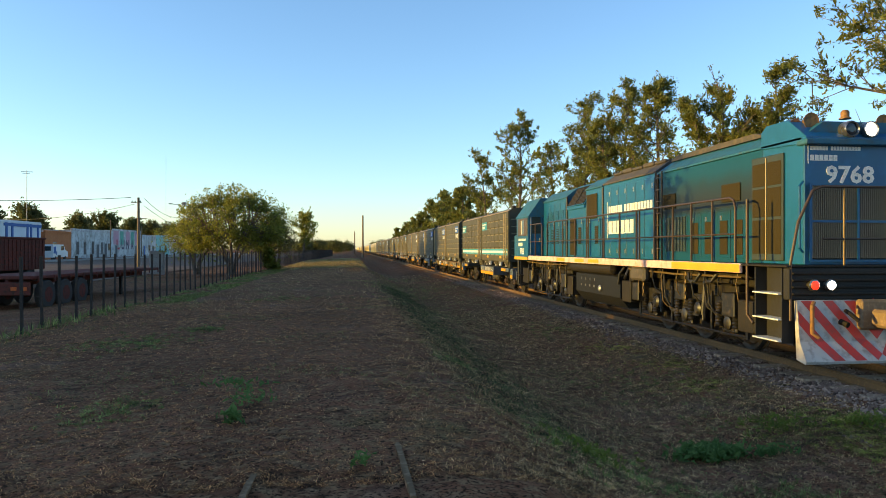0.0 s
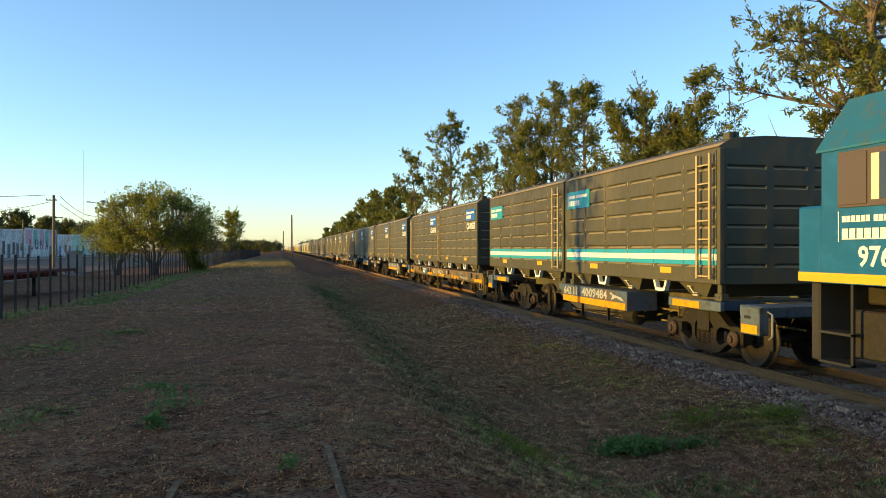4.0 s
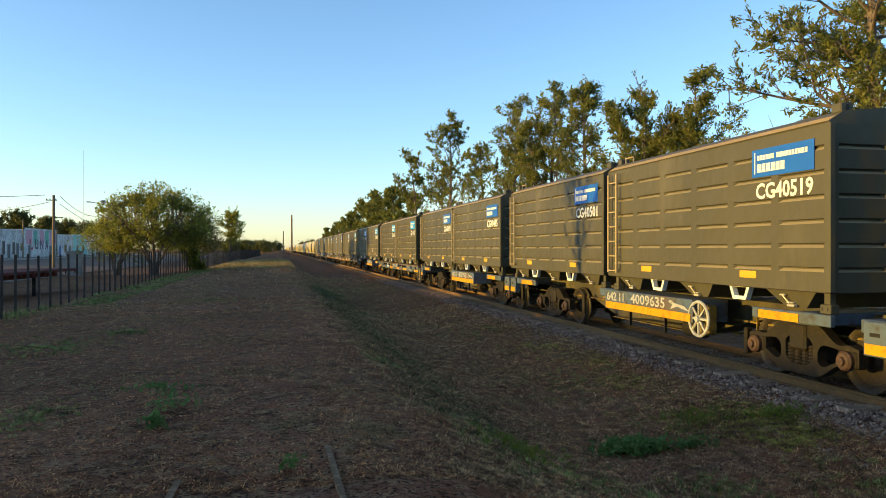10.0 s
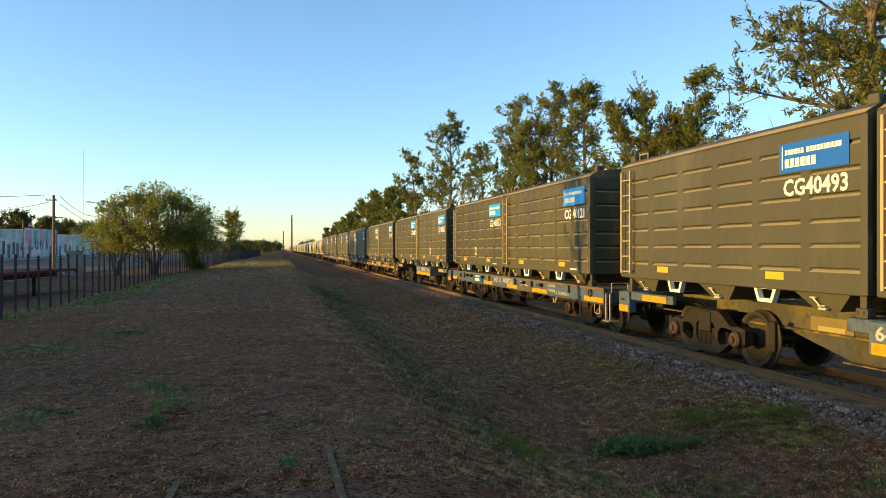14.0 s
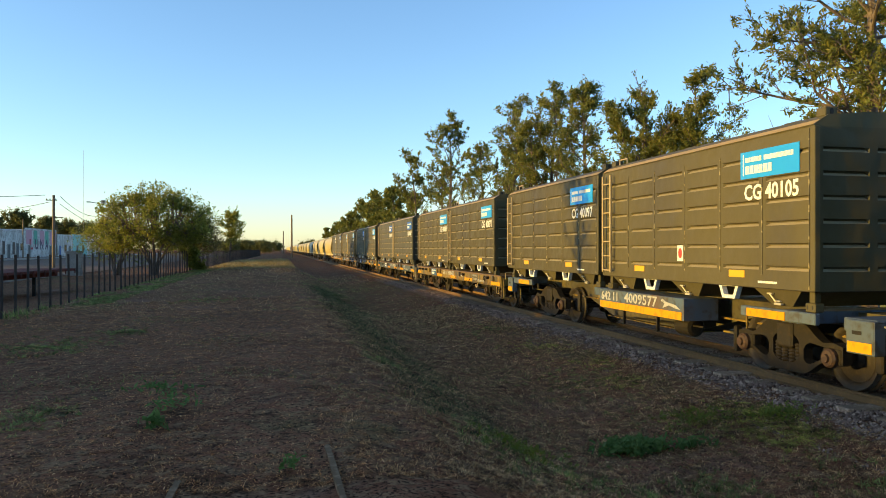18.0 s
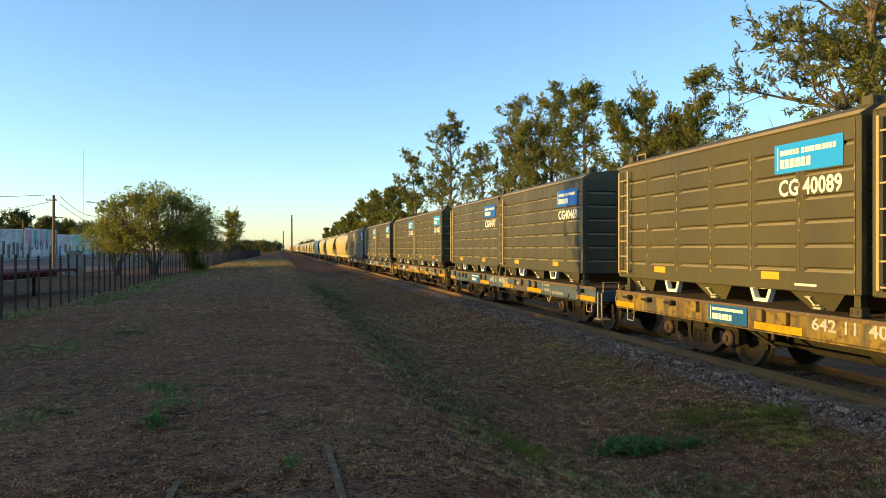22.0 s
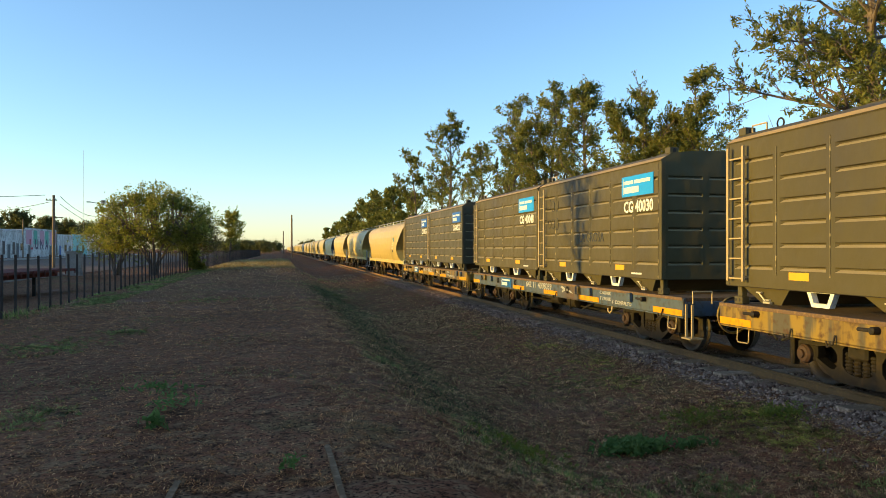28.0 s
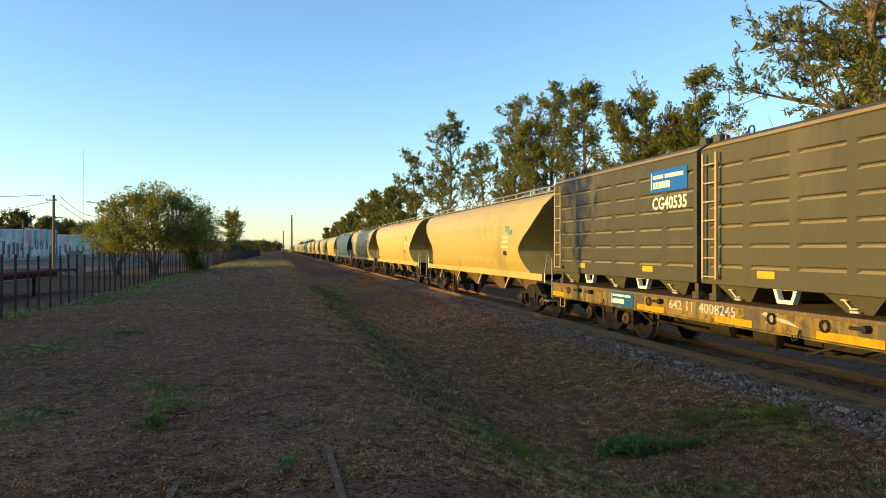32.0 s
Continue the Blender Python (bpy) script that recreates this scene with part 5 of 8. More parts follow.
def plants():
    blades("dry_grass", "trampled dry brown grass on the path", GRASS_DRY, 140000, 0.035, 0.0023, 1, tufts(-7.0, 1.9, 4.8, 24, 1.7, 9, 0.018), 0.65)
    blades("straw_grass", "pale straw strands lying over the path", GRASS_STRAW, 36000, 0.040, 0.0016, 7, tufts(-6.8, 2.0, 4.8, 20, 1.7, 6, 0.02), 0.6)
    blades("straw_grass", "pale tangled tussocks along the bank's edge", GRASS_STRAW, 7000, 0.065, 0.0016, 2, tufts(0.5, 1.9, 4.8, 24, 1.5, 14, 0.05), 0.7, 1.2)
    blades("ditch_grass", "grey-brown dry grass in the ditch", GRASS_DITCH, 140000, 0.046, 0.0025, 12, tufts(1.2, 6.5, 5.0, 26, 1.6, 9, 0.022), 0.8)
    blades("straw_grass", "pale straw strands in the ditch", GRASS_STRAW, 26000, 0.052, 0.0018, 14, tufts(1.4, 6.2, 5.0, 20, 1.6, 6, 0.02), 0.7)
    blades("olive_grass", "olive grass along the ditch", GRASS_MOSS, 30000, 0.065, 0.0028, 18, tufts(1.7, 6.1, 7.5, 46, 1.3, 8, 0.07), 0.8)
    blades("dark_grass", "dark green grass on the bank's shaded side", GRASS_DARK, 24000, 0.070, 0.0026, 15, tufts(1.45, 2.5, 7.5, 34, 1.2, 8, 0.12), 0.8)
    blades("green_grass", "bright green grass at the bank's foot", GRASS_GREEN, 5200, 0.065, 0.003, 13,
           near_spots([(1.9, 6.9, 0.45), (2.2, 7.4, 0.4), (2.4, 6.8, 0.5), (2.7, 6.5, 0.6), (2.1, 6.1, 0.5), (2.95, 6.2, 0.5), (3.56, 5.97, 0.6),
                       (4.07, 6.3, 0.4), (4.1, 6.0, 0.4), (3.2, 5.7, 0.5), (3.63, 5.6, 0.5), (5.26, 5.88, 0.5), (5.22, 5.57, 0.5)]), 1.0, 0.7)
    blades("green_grass", "patches of green grass", GRASS_GREEN, 36000, 0.07, 0.0022, 3, spread(-6.6, 6.0, 4.8, 40, 1.7, 0.25, 0.5, 8), 0.8)
    blades("green_grass", "green grass along the fence", GRASS_GREEN, 20000, 0.11, 0.0032, 4, spread(-7.0, -5.0, 24, 62, 1.2, 0.02, 0.5, 2), 0.9)
    blades("green_grass", "tall weeds at the foot of the fence", GRASS_GREEN, 900, 0.20, 0.004, 16, tufts(-7.0, -6.2, 11.0, 24, 1.0, 20, 0.12), 1.2, 0.5)
    blades("dry_grass", "dry grass farther along the strip", GRASS_DITCH, 22000, 0.07, 0.0030, 17, spread(-6.5, 5.8, 20, 60, 1.1), 0.8)
    blades("green_grass", "low green weeds on the path and in the ditch", GRASS_GREEN, 15000, 0.06, 0.0026, 5,
           near_spots([(4.8, 8.3, 0.8), (5.18, 18.6, 0.9), (4.6, 11.5, 1.0), (1.7, 23.0, 1.4), (1.59, 11.2, 0.4), (-2.82, 14.84, 0.45), (-4.06, 13.2, 0.9), (-3.52, 13.0, 0.7), (-2.25, 7.4, 0.5), (-2.1, 23.7, 1.0), (2.6, 33, 1.5), (3.4, 40, 2.0), (2.8, 52, 2.5)]), 0.9)
    blades("yellow_grass", "yellow-green low weeds beside the ballast", GRASS_YELLOW, 15000, 0.05, 0.0026, 9,
           near_spots([(5.31, 10.66, 0.5), (5.02, 8.09, 0.5), (5.79, 8.44, 0.4), (5.95, 7.85, 0.4), (5.82, 7.11, 0.35), (5.54, 7.61, 0.4), (5.35, 7.02, 0.35), (5.7, 12.5, 0.6), (5.4, 15.0, 0.8)]), 0.8)
    blades("sunlit_grass", "longer grass on the far strip", GRASS_OLIVE, 9000, 0.16, 0.006, 6, spread(-6, 1.5, 60, 110, 1.0, -0.2, 0.2, 3), 0.9)

    def weed(label, x, y, rx, ry, n_, size, seed, mat_=WEED):
        rs = np.random.RandomState(seed)
        c = np.stack([x + rs.randn(n_) * rx * 0.45, y + rs.randn(n_) * ry * 0.45, np.zeros(n_)], -1)
        c[:, 2] = [ground_height(a, b_) + 0.03 + 0.08 * rs.rand() for a, b_ in c[:, :2]]
        v, f = leaf_cloud(c, [0.03] * n_, 3, size, rs, 2.4)
        me = bpy.data.meshes.new("weed")
        me.from_pydata(v.tolist(), [], f.tolist())
        me.materials.append(mat_)
        tagged(new("weed", me), label, "weed", "weeds on the strip", "stuff")
    weed("dark green broad-leaved weed clump in the ditch", 3.85, 7.5, 0.40, 0.24, 380, 0.040, 1)
    weed("small dark green weed in the ditch", 4.45, 7.35, 0.26, 0.12, 50, 0.036, 8)
    weed("low greyish green weed patch on the path", -1.17, 8.19, 0.36, 0.30, 38, 0.030, 2)
    weed("low greyish green weed patch on the path", -0.95, 7.34, 0.25, 0.25, 34, 0.028, 3)
    weed("small green weed on the path", -1.03, 6.6, 0.10, 0.08, 26, 0.040, 6)
    weed("small green weed beside the timber", 0.08, 5.06, 0.09, 0.04, 18, 0.024, 4)
    weed("yellow-green weed clump by the ballast", 5.95, 7.85, 0.35, 0.3, 150, 0.026, 5, WEED_YELLOW)
    weed("yellow-green weed clump in the ditch", 5.1, 8.2, 0.5, 0.4, 130, 0.024, 9, WEED_YELLOW)
    weed("small bright green weeds on the slope", 2.3, 6.8, 0.5, 0.5, 120, 0.024, 10, WEED_YELLOW)


plants()

# ---- train ----
SIDE = -1.22            # containers' side towards the town
MOVERS = []             # (thing, place along the train)


def container(old, striped=False, flip=False):
    """A grain container, 6.06 m long; its place is the deck it stands on, at its head end."""
    paint = GREY_OLD if old else GREY_NEW
    if striped:
        label = "olive-grey ribbed steel grain container with teal and white band"
    elif old:
        label = "olive-grey ribbed steel grain container with cyan sign panel"
    else:
        label = "dark grey ribbed steel grain container with blue sign panel"
    c = thing("grain_container", label, "container", "grain containers on the train")
    L, zb, zt = 6.06, 0.27, 2.33
    ys = [(0.10 + i * 0.985, 0.10 + i * 0.985 + 0.84) for i in range(6)]
    zs = [(0.515 + j * 0.30, 0.515 + j * 0.30 + 0.062) for j in range(6)]
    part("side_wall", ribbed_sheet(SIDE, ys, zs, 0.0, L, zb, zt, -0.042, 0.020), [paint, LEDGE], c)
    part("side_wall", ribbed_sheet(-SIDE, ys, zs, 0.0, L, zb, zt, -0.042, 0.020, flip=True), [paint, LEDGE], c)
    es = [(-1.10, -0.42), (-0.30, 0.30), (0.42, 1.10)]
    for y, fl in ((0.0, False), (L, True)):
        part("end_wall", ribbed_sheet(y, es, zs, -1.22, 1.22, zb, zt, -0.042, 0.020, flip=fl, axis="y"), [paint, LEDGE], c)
    s = Shape()
    s.box(-1.215, 1.215, 0.005, L - 0.005, zb - 0.01, zb + 0.02)
    part("floor_plate", s, DARK_STEEL, c)
    # corner posts and rails stand a little proud
    for y0, y1 in ((-0.012, 0.07), (L - 0.07, L + 0.012)):
        for x in (-1, 1):
            part("corner_post", Shape().box(x * 1.23, x * 1.15, y0, y1, zb, zt, 0.008), paint, c)
    r = Shape()
    prof = [(-1.225, zt), (-1.235, zt + 0.015), (-1.02, zt + 0.15), (-0.45, zt + 0.20), (0.45, zt + 0.20), (1.02, zt + 0.15), (1.235, zt + 0.015), (1.225, zt)]
    r.prism(prof, "y", 0.0, L)
    part("roof", r, paint, c, "grey roof with a sloping edge")
    # strip on the chamfer, its ochre standing in for sun caught there
    r = Shape()
    r.add([(-1.236, 0.02, zt + 0.019), (-1.236, L - 0.02, zt + 0.019), (-1.125, L - 0.02, zt + 0.088), (-1.125, 0.02, zt + 0.088)], [(0, 3, 2, 1)])
    r.add([(-1.233, 0.02, zt + 0.014), (-1.233, L - 0.02, zt + 0.014), (-1.125, L - 0.02, zt + 0.082), (-1.125, 0.02, zt + 0.082)], [(0, 1, 2, 3)])
    part("roof_edge", r, SUNLIT_EDGE, c, "roof edge strip in painted sunlit ochre")
    for y in (0.02, L - 0.20):
        for x in (-1.05, 0.87):
            b = Shape().box(x, x + 0.18, y, y + 0.17, zt + 0.13, zt + 0.25, 0.012)
            blk = part("lifting_block", b, paint, c)
            h = Shape().prism([(x + 0.09 + 0.03 * math.cos(a), zt + 0.19 + 0.045 * math.sin(a)) for a in np.linspace(0, 2 * math.pi, 9)[:-1]], "y", y - 0.003, y - 0.001)
            part("slot", h, BLACK, blk)
    # roof hatches
    for y0, y1 in ((0.9, 2.3), (3.6, 5.0)):
        h = Shape().box(-0.40, 0.40, y0, y1, zt + 0.19, zt + 0.245, 0.02)
        h.tube([(-0.45, y0 + 0.3, zt + 0.20), (-0.45, y0 + 0.3, zt + 0.29), (-0.45, y0 + 0.65, zt + 0.29), (-0.45, y0 + 0.65, zt + 0.20)], 0.014, 6)
        part("roof_hatch", h, paint, c)
    ring = Shape().tube([(-0.78, L - 0.62 + 0.07 * math.cos(a), zt + 0.25 + 0.07 * math.sin(a)) for a in np.linspace(0, 2 * math.pi, 13)], 0.013, 6, caps=False)
    part("lifting_ring", ring, DARK_STEEL, c)
    hb = Shape().tube([(-1.0, L - 0.30, zt + 0.15), (-1.0, L - 0.30, zt + 0.25), (-1.0, L - 0.62, zt + 0.25), (-1.0, L - 0.62, zt + 0.15)], 0.014, 6)
    part("grab_bar", hb, CREAM_METAL, c)
    if not flip:
        ya, yb = L - 0.50, L - 0.15
    else:
        ya, yb = 0.15, 0.50
    lad = None
    for y in (ya, yb):
        rail = Shape().box(-1.315, -1.275, y - 0.022, y + 0.022, zb + 0.07, zt - 0.07, 0.004)
        if lad is None:
            lad = part("ladder", rail, CREAM_METAL, c, "cream-painted steel ladder")
        else:
            part("stile", rail, CREAM_METAL, lad)
    for i in range(7):
        z = zb + 0.11 + i * 0.285
        part("rung", Shape().box(-1.305, -1.285, ya + 0.022, yb - 0.022, z - 0.011, z + 0.011, 0.003), CREAM_METAL, lad)
    part("bracket", Shape().box(-1.28, -1.215, ya - 0.012, ya + 0.012, zt - 0.25, zt - 0.22).box(-1.28, -1.215, yb - 0.012, yb + 0.012, zt - 0.25, zt - 0.22)
         .box(-1.28, -1.215, ya - 0.012, ya + 0.012, zb + 0.12, zb + 0.15).box(-1.28, -1.215, yb - 0.012, yb + 0.012, zb + 0.12, zb + 0.15), CREAM_METAL, lad)
    # discharge funnels and the white pocket frames below
    for i, y in enumerate((0.80, 3.03, 5.26)):
        f = Shape()
        w = 0.50
        v = [(-1.16, y - w, zb), (1.16, y - w, zb), (1.16, y + w, zb), (-1.16, y + w, zb), (-1.06, y - 0.2, 0.035), (1.06, y - 0.2, 0.035), (1.06, y + 0.2, 0.035), (-1.06, y + 0.2, 0.035)]
        f.add(v, [(0, 1, 5, 4), (1, 2, 6, 5), (2, 3, 7, 6), (3, 0, 4, 7), (4, 5, 6, 7), (0, 3, 2, 1)])
        fun = part("discharge_funnel", f, paint, c)
        lt = Shape().box(-1.185, -1.14, y + 0.07, y + 0.17, 0.185, 0.205, 0.004).box(-1.15, -1.09, y - 0.07, y + 0.07, 0.045, 0.075, 0.006).box(-1.13, -1.09, y - 0.03, y + 0.10, 0.085, 0.105, 0.004)
        lt.tube([(-1.17, y + 0.13, 0.19), (-1.14, y + 0.03, 0.085)], 0.009, 6)
        part("latch", lt, LATCH, fun, "bright unpainted latch")
    for y0, y1 in ((1.58, 2.06), (3.92, 4.40)):
        fr = Shape()
        o = [(y0, zb), (y1, zb), (y1 - 0.09, 0.075), (y0 + 0.09, 0.075)]
        i_ = [(y0 + 0.07, zb - 0.015), (y1 - 0.07, zb - 0.015), (y1 - 0.125, 0.125), (y0 + 0.125, 0.125)]
        for x in (-1.20, -1.12):
            fr.add([(x, a, b) for a, b in o] + [(x, a, b) for a, b in i_], [(0, 1, 5, 4), (1, 2, 6, 5), (2, 3, 7, 6), (3, 0, 4, 7)])
        for a, b in ((0, 1), (1, 2), (2, 3), (3, 0)):
            for q in (o, i_):
                fr.add([(-1.20, *q[a]), (-1.20, *q[b]), (-1.12, *q[b]), (-1.12, *q[a])], [(0, 1, 2, 3)])
        part("pocket_frame", fr, WHITE, c, "white-painted forklift pocket frame")
    for y in (0.10, L - 0.24):
        for x in (-1.15, 1.01):
            ft = part("corner_foot", Shape().box(x, x + 0.14, y - 0.02, y + 0.16, 0.0, 0.115, 0.012).box(x + 0.03, x + 0.12, y + 0.02, y + 0.12, 0.115, zb, 0.006), paint, c)
            for yy in (y + 0.025, y + 0.115):
                sx = x - 0.0005 if x < 0 else x + 0.1405
                part("slot", Shape().prism([(yy + 0.016 * math.cos(a), 0.06 + 0.028 * math.sin(a)) for a in np.linspace(0, 2 * math.pi, 9)[:-1]], "x", sx - 0.001, sx + 0.001), BLACK, ft)
    for y in (1.40, 4.33):
        part("marker", Shape().box(SIDE - 0.006, SIDE - 0.002, y, y + 0.37, 0.395, 0.495), YELLOW, c, "yellow reflective marker")
    if old or striped:
        for i in range(1, 6):
            yy = 0.10 + i * 0.985 - 0.073
            part("weld_seam", Shape().box(SIDE - 0.009, SIDE + 0.004, yy - 0.008, yy + 0.008, zb + 0.18, zt - 0.16, 0.002), SEAM, c)
        part("weld_seam", Shape().box(SIDE - 0.013, SIDE - 0.008, 0.082, 0.096, zb + 0.02, zt - 0.02, 0.002), SEAM, c)
    if old:
        part("data_bar", word_blocks(12, 0.4, 0.035), WHITE, c, at=on_side(SIDE - 0.002, 1.1, 0.33))
    # sign panel: an upright stroke and two rows of bars
    y_sign = (1.62 if striped else 1.48)
    if striped:
        y_sign = L - 0.12
        sign_mat, zs0 = TEAL_SIGN, 1.70
    else:
        sign_mat, zs0 = (CYAN_SIGN if old else BLUE_SIGN), 1.79
    sw = 1.22
    sg = part("sign_panel", Shape().box(SIDE - 0.012, SIDE - 0.004, y_sign - sw, y_sign, zs0, zs0 + 0.38), sign_mat, c,
              "teal sign panel" if striped else ("cyan sign panel" if old else "blue sign panel"))
    part("stroke", Shape().box(0, 0.018, 0, 0.30, 0, 0.003), WHITE, sg, at=on_side(SIDE - 0.0125, y_sign - 0.06, zs0 + 0.045))
    part("small_bar", word_blocks(6, 0.36, 0.075), WHITE, sg, at=on_side(SIDE - 0.0125, y_sign - 0.12, zs0 + 0.225))
    part("small_bar", word_blocks(10, 0.60, 0.075), WHITE, sg, at=on_side(SIDE - 0.0125, y_sign - 0.52, zs0 + 0.225))
    part("large_bar", word_blocks(6, 0.58, 0.13), WHITE, sg, at=on_side(SIDE - 0.0125, y_sign - 0.12, zs0 + 0.055))
    if striped:
        b = part("band", Shape().box(SIDE - 0.006, SIDE - 0.002, 0.075, L - 0.075, 0.55, 0.80), TEAL_BAND, c, "teal painted band")
        part("band_stripe", Shape().box(SIDE - 0.010, SIDE - 0.0065, 0.075, L - 0.075, 0.625, 0.725), WHITE, b, "white painted stripe")
    return c


TEMPLATES = {}


def place_container(front, number, old, striped=False):
    """Builds the first of each kind, and copies it for the others; each has its own number."""
    key = (old, striped)
    if key not in TEMPLATES:
        c = TEMPLATES[key] = container(old, striped, flip=striped)
    else:
        bare = [o for o in TEMPLATES[key].children if o.name.startswith("fleet_number")]
        for o in bare:
            o.parent = None
        c = copy_thing(TEMPLATES[key], Matrix())
        for o in bare:
            o.parent = TEMPLATES[key]
    if number == "40030":
        rnd = random.Random(int(number))
        lettering("sprayed_word", "LA GROSA", 0.20, 1.25, SPRAY, c, on_side(SIDE - 0.003, 3.55, 0.95), weight=-0.012, label="dark sprayed graffiti word")
        for i in range(6):
            y, z, s_ = 5.35 - (i % 3) * 0.24, 1.85 - 0.42 * (i // 3) + rnd.uniform(-0.04, 0.04), rnd.uniform(0.10, 0.16)
            a0, a1 = rnd.uniform(0, 3), rnd.uniform(4, 6.3)
            pts = [(SIDE - 0.004, y + 0.09 * math.cos(a0 + a1 * k / 9) + rnd.uniform(-0.01, 0.01), z + s_ * math.sin(a0 + a1 * k / 9)) for k in range(10)]
            part("scrawl", Shape().tube(pts, 0.007, 4), SPRAY, c, "dark blue sprayed scrawl")
    if number in ("40105", "40113"):
        st_ = part("sticker", Shape().box(SIDE - 0.006, SIDE - 0.002, 3.02, 3.20, 0.60, 0.86), WHITE, c, "white and red warning sticker")
        part("sticker_mark", Shape().prism([(3.11 + 0.06 * math.cos(a), 0.73 + 0.09 * math.sin(a)) for a in np.linspace(0, 6.283, 9)[:-1]], "x", SIDE - 0.0085, SIDE - 0.0065), RED, st_)
    if not striped:
        lettering("fleet_number", ("CG " if old else "CG") + number, 0.225, 1.12, WHITE, c, on_side(SIDE - 0.004, 1.40, 1.48), weight=0.024)
    MOVERS.append((c, front, 1.0))
    return c


SPRAY = material("dark_blue_spray_paint", (0.012, 0.020, 0.035), 0.6, second=(0.02, 0.03, 0.045), bump=0.05)
FADED_BOARD = material("faded_yellow_board", (0.20, 0.13, 0.035), 0.7, second=(0.14, 0.10, 0.035), large=4, bump=0.05)
FADED_BAR = material("faded_yellow_lettering", (0.33, 0.24, 0.08), 0.7, second=(0.25, 0.18, 0.06), bump=0.03)
# gold of low sun on the ribs' lower slopes, put into the colour
LEDGE = material("sunlit_rib_ledge", (0.27, 0.215, 0.12), 0.7, second=(0.20, 0.165, 0.10), bump=0.05, large=3)
# sunlight on the roof's chamfer, painted as ochre
SUNLIT_EDGE = material("sunlit_roof_edge", (0.40, 0.26, 0.065), 0.5, second=(0.32, 0.21, 0.06), bump=0.04, large=2)
SEAM = material("primer_weld_seam", (0.42, 0.34, 0.17), 0.6, second=(0.09, 0.076, 0.040), large=9, small=30, hard=0.04, blend=0.42, bump=0.1)
TEAL_SIGN = material("teal_sign_paint", (0.012, 0.22, 0.33), 0.45, second=(0.015, 0.25, 0.36), bump=0.02)


def wheelset(r, parent, y, name="wheelset"):
    """Two flanged wheels on an axle, turning about x; its middle is its place."""
    s = Shape()
    for k in (-1, 1):
        prof = [(0.56, r * 0.93), (0.56, r), (0.47, r * 1.005), (0.445, r + 0.03), (0.425, r + 0.03), (0.42, r * 0.84), (0.455, r * 0.78), (0.46, r * 0.34), (0.42, r * 0.28), (0.42, 0.07)]
        prof = [(0.57, 0.07), (0.57, r * 0.26), (0.505, r * 0.36), (0.50, r * 0.76), (0.545, r * 0.84)] + prof
        s.lathe([(k * a, b) for a, b in prof], (0, 0, 0), "x", 32)
    s.lathe([(-0.66, 0.06), (-0.44, 0.075), (0.44, 0.075), (0.66, 0.06)], (0, 0, 0), "x", 12)
    w = part(name, s, [WHEEL, TREAD], parent, "worn steel wheels on an axle", smooth=True, at=pose(0, y, r))
    me = w.data
    for p_ in me.polygons:
        c_ = p_.center
        rad = math.hypot(c_.y, c_.z)
        if rad > r * 0.985 and abs(p_.normal.x) < 0.5:
            p_.material_index = 1
    return w


